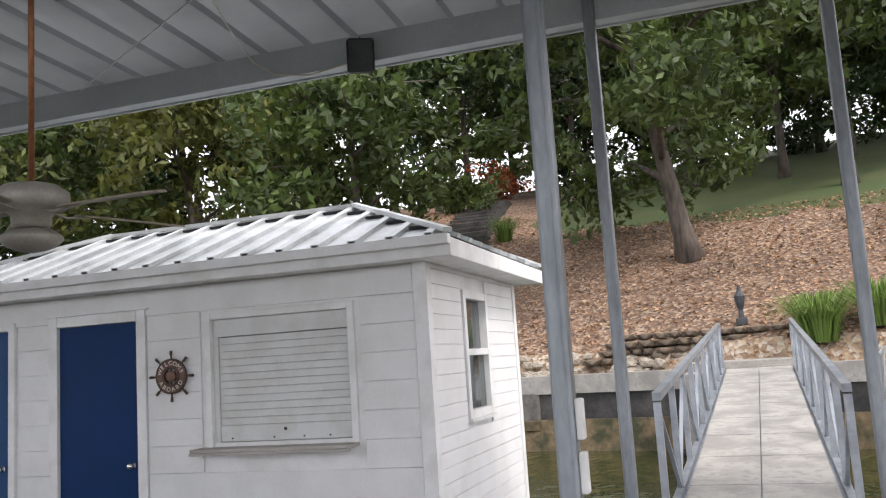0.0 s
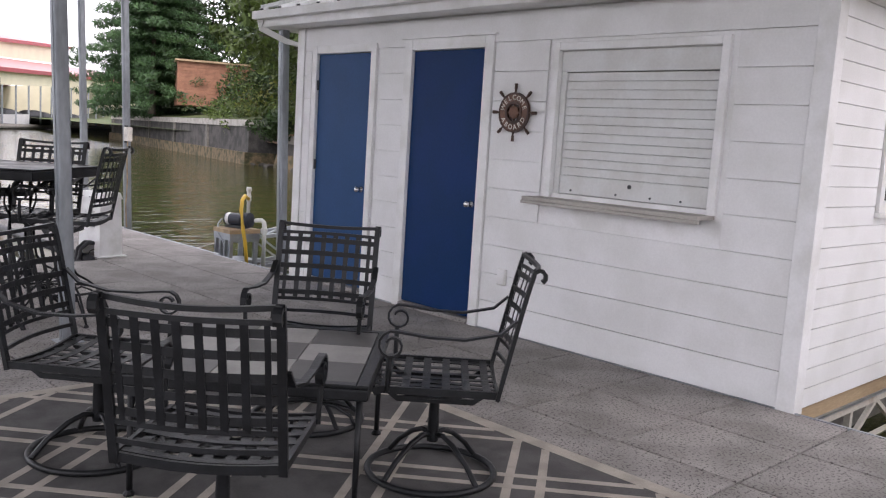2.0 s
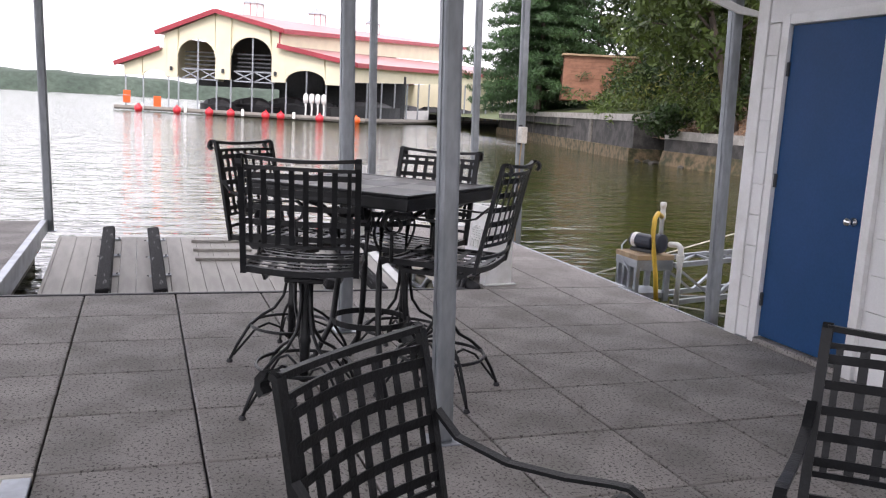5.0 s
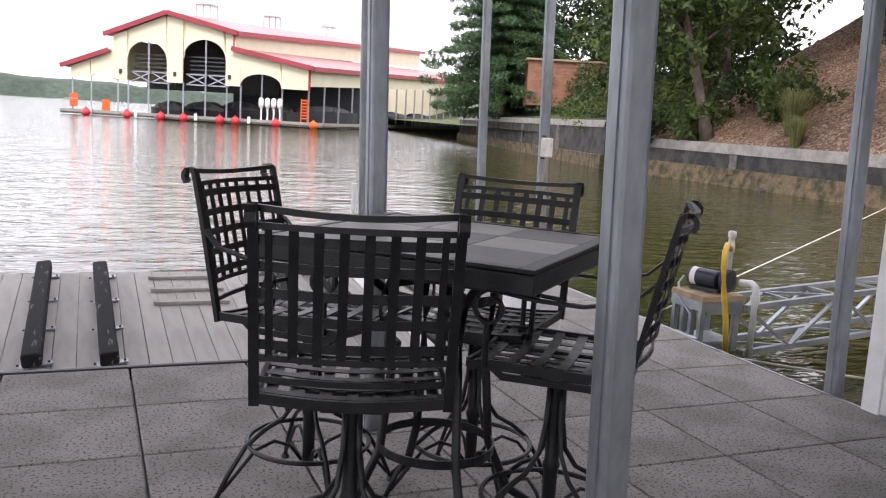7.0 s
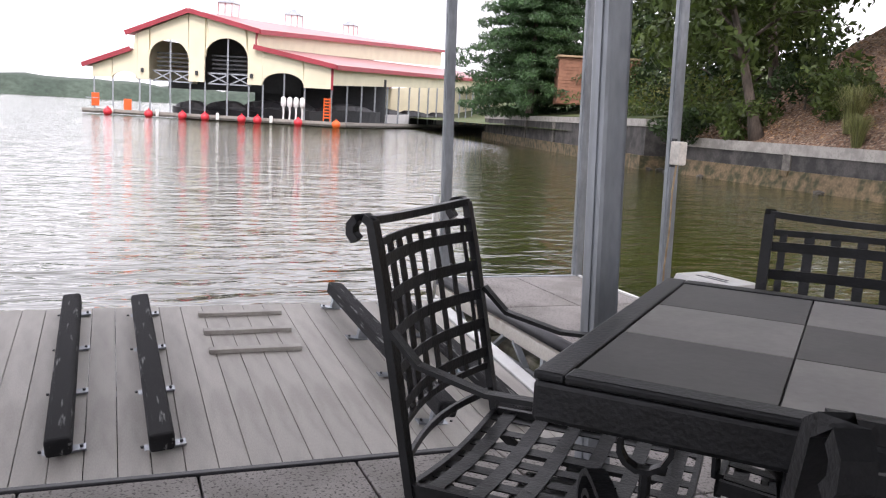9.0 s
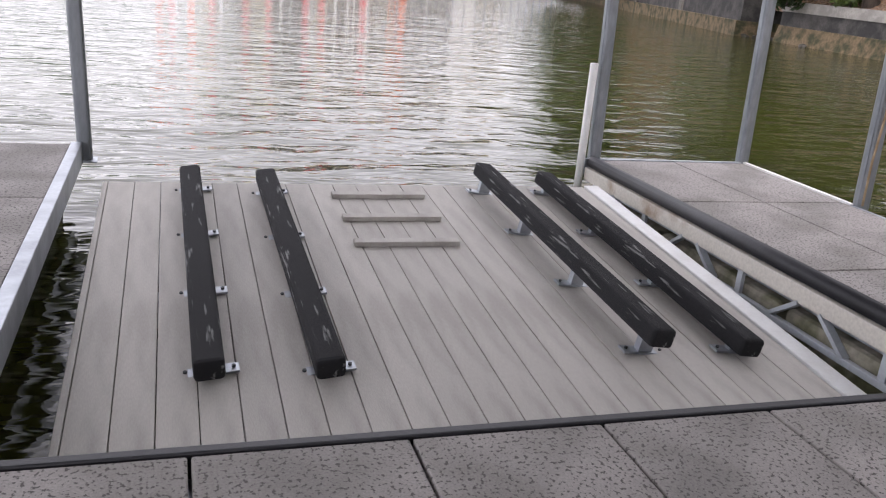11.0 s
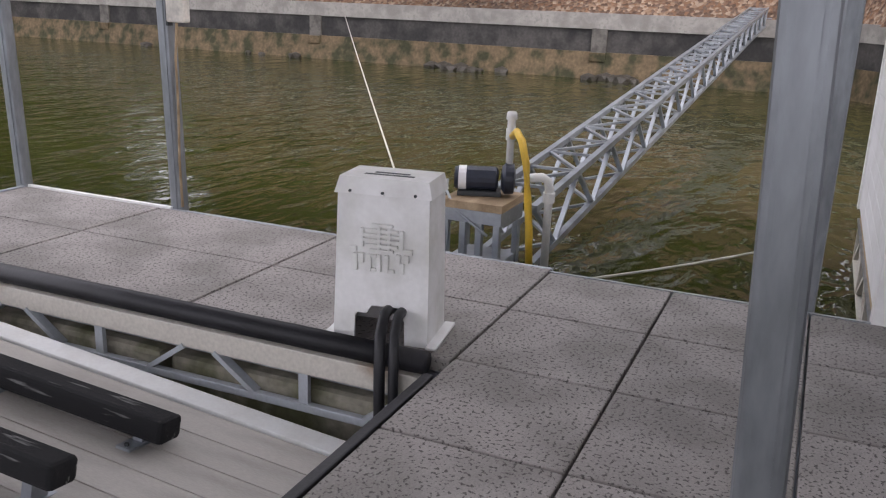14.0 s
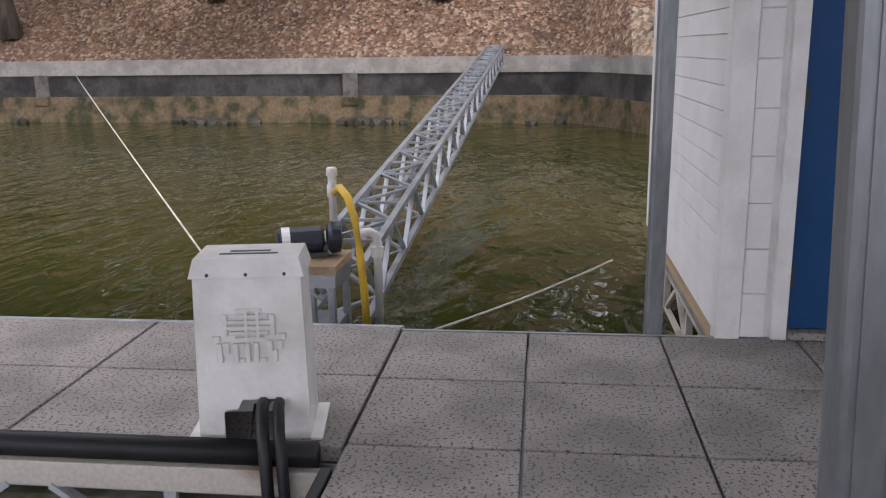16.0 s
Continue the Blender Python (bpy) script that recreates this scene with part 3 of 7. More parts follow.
# left finger
fl = empty("finger_dock")
tagged(fl, "concrete slab finger dock at the far side of the slip", "dock", kind="structure")
for j in range(3):
    for i in range(2):
        a = SLIP_Y + 0.005 + 1.27 * j
        part("slab", B(-0.72 - 1.23 * (i + 1), -0.73 - 1.23 * i, a + 0.004, a + 1.262, -0.06, 0.0, 0.006), M["slab"], fl)
part("edge_angle", B(-0.725, -0.66, SLIP_Y + 0.06, 12.35, -0.13, 0.015, 0.006), M["galv"], fl)
part("frame", B(-3.1, -0.73, SLIP_Y + 0.06, 12.33, -0.3, -0.062), M["galv"], fl)
part("dock_float", B(-3.0, -0.78, SLIP_Y + 0.2, 12.2, -0.95, -0.305), M["float"], fl)

# ---- boat lift platform ----
SLOPE = 0.082


def lift_z(y):
    return -0.275 + SLOPE * (y - 9.0)


lift = empty("boat_lift_platform")
tagged(lift, "grey composite plank boat lift platform with sloping deck", "boat lift platform")
tilt = math.atan(SLOPE)
LX0, LX1, LY0, LY1 = -0.46, 2.60, 8.60, 11.64
n = 21
w = (LX1 - LX0) / n
for i in range(n):
    def plank():
        return B(-w / 2 + 0.0018, w / 2 - 0.0018, -(LY1 - LY0) / 2, (LY1 - LY0) / 2, -0.03, 0, 0.003)
    yc = (LY0 + LY1) / 2
    piece("plank", "lift_plank", plank, M["board"], lift, pose(LX0 + (i + 0.5) * w, yc, lift_z(yc), math.degrees(tilt)))
yc = (LY0 + LY1) / 2
part("side_board", B(LX1 + 0.004, LX1 + 0.11, -1.52, 1.52, -0.16, 0.012, 0.006), M["shutter"], lift, "pale plastic side board").matrix_basis = pose(0, yc, lift_z(yc), math.degrees(tilt))
part("side_board", B(LX0 - 0.03, LX0 - 0.002, -1.52, 1.52, -0.16, 0.0, 0.004), M["board"], lift).matrix_basis = pose(0, yc, lift_z(yc), math.degrees(tilt))
for yy in (8.9, 10.2, 11.4):
    part("cross_beam", B(LX0, LX1, yy - 0.05, yy + 0.05, lift_z(yy) - 0.17, lift_z(yy) - 0.036), M["galv"], lift)
part("lift_tank", B(LX0 + 0.2, LX1 - 0.2, 9.0, 11.3, -1.0, -0.55), M["float"], lift)

for x, y0, y1, hi, yaw in ((0.012, 9.36, 11.60, 0.0, 0), (0.452, 9.33, 11.56, 0.0, 0.3), (1.855, 9.34, 11.60, 0.05, 2.4), (2.295, 9.31, 11.60, 0.0, 2.4)):
    bunk = empty("boat_bunk")
    tagged(bunk, "black carpeted boat bunk on galvanized brackets, worn pale along the top", "boat bunk", "boat bunks")
    base = 0.035 + hi
    L = (y1 - y0) / 2
    bar = B(-0.058, 0.058, -L, L, 0.0, 0.09, 0.018)
    for v in bar.verts:
        v.co.x += 0.006 * noise.noise(v.co * 3)
        if v.co.y < -L + 0.02:
            v.co.z -= 0.01
    bunk.matrix_basis = pose(x, (y0 + y1) / 2, lift_z((y0 + y1) / 2) + base, math.degrees(tilt), 8 if x > 1 else -6 * (x < 1), yaw)
    part("carpeted_beam", bar, M["carpet"], bunk)
    for k in range(4):
        yk = (-0.9 + 0.6 * k) * L
        br = part("bracket", box(B(-0.035, 0.035, yk - 0.02, yk + 0.02, -base + 0.002, 0.0), -0.11, 0.11, yk - 0.03, yk + 0.03, -base - 0.002, -base + 0.008), M["galv"], bunk)
        for sx in (-0.09, 0.09):
            part("bolt", lathe(bmesh.new(), [(0.008, 0), (0.008, 0.012)], (sx, yk, -base + 0.006), 6), M["steel_dark"], br)

for k, y in enumerate((11.40, 11.03, 10.67)):
    strip = B(-0.29, 0.29, -0.03, 0.03, 0.0, 0.028, 0.004)
    ob = ob_from("foot_cleat_strip", strip, M["board"])
    ob.matrix_basis = pose(1.10, y, lift_z(y) + 0.001, math.degrees(tilt), 0, random.uniform(-1, 1))
    tagged(ob, "grey composite cleat strip screwed across the platform", "strip", "cleat strips")


# ---- posts and roof ----
BEAM_Z0, BEAM_Z1 = 3.93, 4.16


def dock_post(x, y, z0=0.0, lean=(0, 0), label="galvanized steel channel post holding up the dock roof", r=0.041, top=None):
    """A square post with a raised seam on its corners and a base plate."""
    ob = empty("dock_post", pose(x - 1.1 * lean[0], y - 1.1 * lean[1], z0))
    tagged(ob, label, "post", "dock roof posts")
    h = (top or BEAM_Z1) - z0
    bm = B(-r, r, -r, r, 0, h, 0.014)
    box(bm, -r - 0.004, -r + 0.02, -0.018, 0.018, 0, h)
    box(bm, r - 0.02, r + 0.004, -0.018, 0.018, 0, h)
    for v in bm.verts:
        v.co.x += lean[0] * v.co.z
        v.co.y += lean[1] * v.co.z
    part("shaft", bm, M["post"], ob)
    pl = part("base_plate", B(-0.075, 0.075, -0.075, 0.075, 0.0, 0.008, 0.002), M["galv"], ob)
    return ob


for x, y, lean in ((1.51, 0.57, (0, 0)), (1.52, 5.47, (-0.034, 0)), (1.53, 7.41, (-0.02, 0.038)), (-2.9, 0.57, (0, 0)), (-2.9, 7.38, (0, 0)), (4.17, 0.68, (0, 0)), (4.17, -0.85, (0, 0))):
    dock_post(x, y, 0.0, lean)
dock_post(4.30, 7.32, -0.1, (-0.03, 0))
for x, y in ((4.285, 12.26), (4.335, 10.98), (2.955, 12.27), (-0.68, 12.40)):
    dock_post(x, y, -0.12, (-0.03, 0))

roof = empty("dock_roof")
tagged(roof, "ribbed white metal dock roof on grey steel beams", "roof", kind="structure")
RX0, RX1, RY0, RY1 = -4.2, 4.40, -3.6, 12.7
bm = bmesh.new()
rib = 0.405
y = RY0
prof = []
while y < RY1:
    prof += [(y, 0), (y + 0.02, 0.045), (y + 0.06, 0.045), (y + 0.08, 0)]
    y += rib


def roof_z(x):
    return BEAM_Z1 + 0.02 + (RX1 - x) * 0.05 if x > 0.1 else BEAM_Z1 + 0.02 + 4.3 * 0.05 - (0.1 - x) * 0.05


cols = []
for x in (RX0, 0.1, RX1):
    cols.append([bm.verts.new((x, py, roof_z(x) + pz)) for py, pz in prof])
for a, b in zip(cols, cols[1:]):
    for i in range(len(prof) - 1):
        bm.faces.new((a[i], a[i + 1], b[i + 1], b[i]))
bmesh.ops.solidify(bm, geom=bm.faces[:], thickness=0.006)
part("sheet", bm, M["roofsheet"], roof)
for name, b in (("beam_shore", (4.21, 4.33, RY0, RY1)), ("beam_mid", (1.45, 1.57, RY0, RY1)), ("beam_lake", (-2.96, -2.84, RY0, RY1))):
    x0, x1, y0, y1 = b
    zz = BEAM_Z1 if x0 > 3 else min(roof_z(x0), roof_z(x1)) - 0.01
    bm = B(x0, x1, y0, y1, zz - 0.23, zz, 0.006)
    part(name, bm, M["beam"], roof)
part("beam_lip", B(4.335, 4.36, RY0, RY1, BEAM_Z0 - 0.012, BEAM_Z0 + 0.03), M["beam"], roof)
for y in (RY0 + 0.1, 12.45):
    part("cross_beam", B(-2.84, 4.2, y - 0.05, y + 0.05, BEAM_Z0 + 0.02, BEAM_Z1 - 0.02), M["beam"], roof)

# ---- shed ----
shed = empty("shed")
tagged(shed, "white plank dock shed with blue doors and metal hip roof", "shed", kind="structure")
SX0, SX1, SY0, SY1, SZ1 = 4.25, 6.97, 2.055, 7.035, 2.345
WT = 0.10
D1 = (5.945, 6.725, 0.05, 2.10)
D2 = (4.61, 5.415, 0.05, 2.09)
SH = (2.70, 3.90, 1.075, 2.045)
SW = (5.16, 5.82, 1.155, 2.145)
# wall cores with openings
for name, a, b, c, e in (("core", SY0, SH[0], 0, SZ1), ("core", SH[1], D2[0], 0, SZ1), ("core", D2[1], D1[0], 0, SZ1), ("core", D1[1], SY1, 0, SZ1), ("core", SH[0], SH[1], 0, SH[2]), ("core", SH[0], SH[1], SH[3], SZ1), ("core", D2[0], D2[1], D2[3], SZ1), ("core", D1[0], D1[1], D1[3], SZ1)):
    part(name, B(SX0 + 0.018, SX0 + WT, a, b, c, e), M["trim"], shed)
for a, b, c, e in ((SX0 + WT, SW[0], 0, SZ1), (SW[1], SX1, 0, SZ1), (SW[0], SW[1], 0, SW[2]), (SW[0], SW[1], SW[3], SZ1)):
    part("core", B(a, b, SY0 + 0.018, SY0 + WT, c, e), M["trim"], shed)
part("core", B(SX0 + WT, SX1, SY1 - WT, SY1 - 0.018, 0, SZ1), M["trim"], shed)
part("core", B(SX1 - WT, SX1 - 0.018, SY0 + WT, SY1 - WT, 0, SZ1), M["trim"], shed)
part("shed_floor", B(SX0 + 0.02, SX1 - 0.02, SY0 + 0.02, SY1 - 0.02, -0.10, 0.0), M["wood"], shed)
# Added dark sheets on walls and ceiling keep the view through the window dim.
for a in ((SX0 + WT + 0.001, SX0 + WT + 0.015, SY0 + WT, SY1 - WT), (SX1 - WT - 0.015, SX1 - WT - 0.001, SY0 + WT, SY1 - WT), (SX0 + WT + 0.016, SX1 - WT - 0.016, SY1 - WT - 0.015, SY1 - WT - 0.001)):
    part("lining", B(*a, 0.001, SZ1 - 0.031), M["lining"], shed)
part("shade_ceiling", B(SX0 + WT, SX1 - WT, SY0 + WT, SY1 - WT, SZ1 - 0.03, SZ1), M["lining"], shed)


def planks_x(y0, y1, z0, z1, h, skip, x, start, nm="front"):
    """Horizontal planks on the front wall, cut round the openings."""
    z = start
    while z < z1:
        top = min(z + h, z1)
        cuts = sorted([(a - 0.1, b + 0.1) for a, b, c, e in skip if top > c + 0.02 and z < e - 0.02])
        y = y0
        for a, b in cuts + [(y1, y1)]:
            if a - y > 0.03:
                part("plank", B(x, x + 0.017, y + 0.0015, a - 0.0015, z + 0.0025, top - 0.0025, 0.002), M["white"], shed)
            y = max(y, b)
        z += h


planks_x(SY0 + 0.1, SY1 - 0.1, 0, SZ1, 0.212, [D1, D2, (SH[0], SH[1], SH[2] - 0.05, SH[3])], SX0, 0.004)
z = 0.004
while z < SZ1:
    top = min(z + 0.115, SZ1)
    for a, b in ((SX0 + 0.1, SW[0] - 0.05), (SW[1] + 0.05, SX1 - 0.09)) if top > SW[2] - 0.05 and z < SW[3] + 0.05 else ((SX0 + 0.1, SX1 - 0.09),):
        part("plank", B(a, b, SY0, SY0 + 0.017, z + 0.002, top - 0.002, 0.002), M["white"], shed)
    for a, b in ((SX0 + 0.1, SX1 - 0.09),):
        part("plank", B(a, b, SY1 - 0.017, SY1, z + 0.002, top - 0.002, 0.002), M["white"], shed)
    z += 0.115
for x0, x1, y0, y1 in ((SX0 - 0.012, SX0 + 0.1, SY0 - 0.012, SY0 + 0.098), (SX0 - 0.012, SX0 + 0.1, SY1 - 0.098, SY1 + 0.012), (SX1 - 0.088, SX1 + 0.01, SY0 - 0.012, SY0 + 0.09), (SX1 - 0.088, SX1 + 0.01, SY1 - 0.09, SY1 + 0.012)):
    part("corner_trim", B(x0, x1, y0, y1, -0.02, SZ1, 0.004), M["trim"], shed)


def casing(y0, y1, z0, z1, w=0.095, sill=False):
    part("casing", B(SX0 - 0.016, SX0 + 0.05, y0 - w, y0 - 0.002, z0, z1 + w, 0.004), M["trim"], shed)
    part("casing", B(SX0 - 0.016, SX0 + 0.05, y1 + 0.002, y1 + w, z0, z1 + w, 0.004), M["trim"], shed)
    part("casing", B(SX0 - 0.014, SX0 + 0.05, y0 - 0.001, y1 + 0.001, z1 + 0.002, z1 + w, 0.004), M["trim"], shed)


casing(D1[0], D1[1], 0.0, D1[3], 0.07)
casing(D2[0], D2[1], 0.0, D2[3], 0.09)
casing(SH[0] + 0.0, SH[1], SH[2] - 0.03, SH[3], 0.055)
part("drip_cap", B(SX0 - 0.03, SX0, D2[0] - 0.12, D2[1] + 0.12, D2[3] + 0.092, D2[3] + 0.102), M["trim"], shed)


def shed_door(nm, D, material, label, knob_y, hinge_y):
    ob = empty(nm)
    tagged(ob, label, "door", kind="structure")
    part("panel", B(SX0 + 0.012, SX0 + 0.055, D[0] + 0.004, D[1] - 0.004, D[2], D[3] - 0.004, 0.003), material, ob)
    part("threshold", B(SX0 - 0.03, SX0 + 0.09, D[0] + 0.004, D[1] - 0.004, 0.003, 0.04, 0.004), M["slab"], ob)
    kb = lathe(bmesh.new(), [(0.026, 0.0), (0.028, 0.006), (0.01, 0.012), (0.01, 0.03), (0.022, 0.036), (0.027, 0.05), (0.022, 0.064), (0.008, 0.07)], (0, 0, 0), 14, "x")
    for v in kb.verts:
        v.co = Vector((SX0 + 0.012 - v.co.x, knob_y + v.co.y, 0.92 + v.co.z))
    bmesh.ops.recalc_face_normals(kb, faces=kb.faces[:])
    part("door_knob", kb, M["steelknob"], ob, "satin chrome door knob", True)
    for z in (0.3, 1.1, 1.82):
        part("hinge", B(SX0 - 0.002, SX0 + 0.02, hinge_y - 0.012, hinge_y + 0.012, z - 0.045, z + 0.045, 0.003), M["steel_dark"], ob)


shed_door("door_1", D1, M["door_a"], "closed faded blue flush door in white casing", 6.02, 6.72)
shed_door("door_2", D2, M["door_b"], "closed deep blue flush door in white casing", 4.67, 5.435)

# roller shutter in the serving hatch
rs = empty("roller_shutter")
tagged(rs, "closed white roller shutter over the serving hatch", "shutter")
part("header_box", B(SX0 + 0.02, SX0 + 0.09, SH[0] + 0.003, SH[1] - 0.003, SH[3] - 0.14, SH[3] - 0.003, 0.004), M["shutter"], rs)
part("guide_rail", B(SX0 + 0.025, SX0 + 0.08, SH[1] - 0.045, SH[1] - 0.003, SH[2], SH[3] - 0.14, 0.003), M["shutter"], rs)
part("guide_rail", B(SX0 + 0.025, SX0 + 0.08, SH[0] + 0.003, SH[0] + 0.02, SH[2], SH[3] - 0.14, 0.003), M["shutter"], rs)
zz0, zz1, ns = SH[2] + 0.13, SH[3] - 0.145, 12
for k in range(ns):
    hk = (zz1 - zz0) / ns
    part("slat", B(SX0 + 0.04, SX0 + 0.062, SH[0] + 0.021, SH[1] - 0.046, zz0 + k * hk + 0.001, zz0 + (k + 1) * hk, 0.005), M["shutter"], rs)
part("bottom_bar", B(SX0 + 0.035, SX0 + 0.066, SH[0] + 0.021, SH[1] - 0.046, SH[2] + 0.005, zz0, 0.004), M["shutter"], rs)
part("lock", lathe(bmesh.new(), [(0.014, 0), (0.014, 0.006)], (SX0 + 0.029, 3.28, SH[2] + 0.09), 10, "x"), M["steel_dark"], rs)
for y in (2.9, 3.12, 3.38, 3.75):
    part("bolt", lathe(bmesh.new(), [(0.007, 0), (0.007, 0.006)], (SX0 + 0.029, y, SH[2] + 0.03), 8, "x"), M["steel_dark"], rs)
shelf = empty("hatch_shelf")
tagged(shelf, "narrow grey composite counter shelf under the serving hatch", "shelf")
part("board", B(SX0 - 0.18, SX0 + 0.03, 2.655, 4.005, 1.02, 1.045, 0.004), M["board"], shelf)
part("lip", B(SX0 - 0.185, SX0 - 0.16, 2.65, 4.01, 0.997, 1.019, 0.004), M["board"], shelf)

# side window, double hung
win = empty("window_1")
tagged(win, "white double-hung window with glass tinted for the dim interior", "window", kind="structure")
for a, b, c, e in ((SW[0] - 0.04, SW[0] + 0.03, SW[2] - 0.04, SW[3] + 0.04), (SW[1] - 0.03, SW[1] + 0.04, SW[2] - 0.04, SW[3] + 0.04)):
    part("window_frame", B(a, b, SY0 - 0.02, SY0 + 0.09, c, e, 0.004), M["trim"], win)
for c, e in ((SW[2] - 0.04, SW[2] + 0.03), (SW[3] - 0.03, SW[3] + 0.04), (1.635, 1.69)):
    part("window_frame", B(SW[0] + 0.031, SW[1] - 0.031, SY0 - 0.018, SY0 + 0.09, c, e, 0.004), M["trim"], win)
part("pane", B(SW[0] + 0.03, SW[1] - 0.03, SY0 + 0.03, SY0 + 0.036, SW[2] + 0.03, 1.635), M["glass"], win)
part("pane", B(SW[0] + 0.03, SW[1] - 0.03, SY0 + 0.05, SY0 + 0.056, 1.69, SW[3] - 0.03), M["glass"], win)
part("window_sill", B(SW[0] - 0.06, SW[1] + 0.06, SY0 - 0.04, SY0 - 0.001, SW[2] - 0.07, SW[2] - 0.042, 0.003), M["trim"], win)

# hip roof with raised ribs
sr = empty("shed_roof")
tagged(sr, "weathered ribbed metal hip roof with white fascia", "roof", kind="structure")
EX0, EX1, EY0, EY1, EZ = 4.03, 7.2, 1.785, 7.36, 2.49
RXM, RYA, RYB, RZ = 5.42, 3.11, 5.80, 3.03
bm = bmesh.new()
c = [bm.verts.new(p) for p in ((EX0, EY0, EZ), (EX1, EY0, EZ), (EX1, EY1, EZ), (EX0, EY1, EZ), (RXM, RYA, RZ), (RXM, RYB, RZ))]
for f in ((c[0], c[4], c[5], c[3]), (c[1], c[2], c[5], c[4]), (c[0], c[1], c[4]), (c[2], c[3], c[5])):
    bm.faces.new(f)
bmesh.ops.recalc_face_normals(bm, faces=bm.faces[:])
part("sheeting", bm, M["metalroof"], sr)
soff = part("soffit", B(EX0 + 0.02, EX1 - 0.02, EY0 + 0.02, EY1 - 0.02, SZ1, SZ1 + 0.02), M["trim"], sr)
for a in ((EX0 - 0.015, EX0 + 0.02, EY0 - 0.015, EY1 + 0.015), (EX1 - 0.02, EX1 + 0.015, EY0 - 0.015, EY1 + 0.015)):
    part("fascia", B(*a, SZ1 - 0.005, EZ - 0.015, 0.006), M["trim"], sr)
for a in ((EX0 + 0.021, EX1 - 0.021, EY0 - 0.013, EY0 + 0.02), (EX0 + 0.021, EX1 - 0.021, EY1 - 0.02, EY1 + 0.013)):
    part("fascia", B(*a, SZ1 - 0.005, EZ - 0.015, 0.006), M["trim"], sr)
part("gutter", T([(EX0 - 0.05, EY0 - 0.02, EZ - 0.035), (EX0 - 0.05, EY1 + 0.03, EZ - 0.045)], 0, flat=(0.075, 0.07)), M["trim"], sr)
part("downspout", T([(EX0 - 0.04, EY1 - 0.05, EZ - 0.08), (EX0 - 0.02, EY1 - 0.03, EZ - 0.16), (SX0 - 0.05, SY1 + 0.16, EZ - 0.26), (SX0 + 0.1, SY1 + 0.06, EZ - 0.30), (SX0 + 0.1, SY1 + 0.06, EZ - 0.8)], 0, flat=(0.06, 0.05)), M["trim"], sr)


def rib_bar(p, q, nm="rib"):
    part(nm, T([Vector(p) + Vector((0, 0, 0.016)), Vector(q) + Vector((0, 0, 0.016))], 0, flat=(0.07, 0.034)), M["metalroof"], sr)


y = EY0 + 0.14
while y < EY1:
    if y < RYA:
        f = (y - EY0) / (RYA - EY0)
    elif y > RYB:
        f = (EY1 - y) / (EY1 - RYB)
    else:
        f = 1.0
    rib_bar((EX0 - 0.02, y, EZ - 0.004), (EX0 + (RXM - EX0) * f, y, EZ + (RZ - EZ) * f))
    part("rib_end", B(EX0 - 0.025, EX0 - 0.018, y - 0.022, y + 0.022, EZ - 0.012, EZ + 0.022), M["rubber"], sr)
    rib_bar((EX1 + 0.02, y, EZ - 0.004), (EX1 + (RXM - EX1) * f, y, EZ + (RZ - EZ) * f))
    y += 0.3
x = EX0 + 0.2
while x < EX1:
    f = (x - EX0) / (RXM - EX0) if x < RXM else (EX1 - x) / (EX1 - RXM)
    rib_bar((x, EY0 - 0.02, EZ - 0.004), (x, EY0 + (RYA - EY0) * f, EZ + (RZ - EZ) * f))
    rib_bar((x, EY1 + 0.02, EZ - 0.004), (x, EY1 + (RYB - EY1) * f, EZ + (RZ - EZ) * f))
    x += 0.3
y = EY0 + 0.29
while y < EY1 - 0.2:
    f = 0.93 * min(1.0, (y - EY0) / (RYA - EY0), (EY1 - y) / (EY1 - RYB))
    if f > 0.2:
        p = Vector((EX0 + (RXM - EX0) * f, y, EZ + (RZ - EZ) * f + 0.012))
        part("closure_gap", T([p + Vector((0, -0.10, 0)), p + Vector((0, 0.10, 0))], 0, flat=(0.05, 0.02)), M["rubber"], sr)
    y += 0.3
rib_bar((RXM, RYA, RZ + 0.02), (RXM, RYB, RZ + 0.02), "ridge_cap")
for p in ((EX0, EY0), (EX1, EY0)):
    rib_bar((*p, EZ + 0.02), (RXM, RYA, RZ + 0.03), "hip_cap")
for p in ((EX0, EY1), (EX1, EY1)):
    rib_bar((*p, EZ + 0.02), (RXM, RYB, RZ + 0.03), "hip_cap")

# truss and floats under the shed
st = empty("shed_float_frame")
tagged(st, "pale steel truss and float carrying the shed", "float frame", kind="structure")
for y in (SY0 + 0.02, SY1 - 0.06):
    part("top_chord", B(SX0 + 0.08, SX1 - 0.02, y, y + 0.04, -0.17, -0.12), M["rusty"], st)
    part("bottom_chord", B(SX0 + 0.08, SX1 - 0.02, y, y + 0.04, -0.46, -0.41), M["rusty"], st)
    x, k = SX0 + 0.1, 0
    while x < SX1 - 0.4:
        part("web", T([(x, y + 0.02, -0.17 if k % 2 else -0.41), (x + 0.42, y + 0.02, -0.41 if k % 2 else -0.17)], 0, flat=(0.03, 0.03), up=(0, 1, 0)), M["rusty"], st)
        if k % 2:
            part("upright", B(x + 0.40, x + 0.44, y, y + 0.04, -0.41, -0.17), M["rusty"], st)
        x += 0.44
        k += 1
part("rim_joist", B(SX0 + 0.02, SX1, SY0 + 0.005, SY1 - 0.005, -0.118, -0.101), M["galv"], st)
part("float", B(SX0 + 0.25, SX1 - 0.1, SY0 + 0.2, SY1 - 0.2, -0.95, -0.30), M["float"], st)


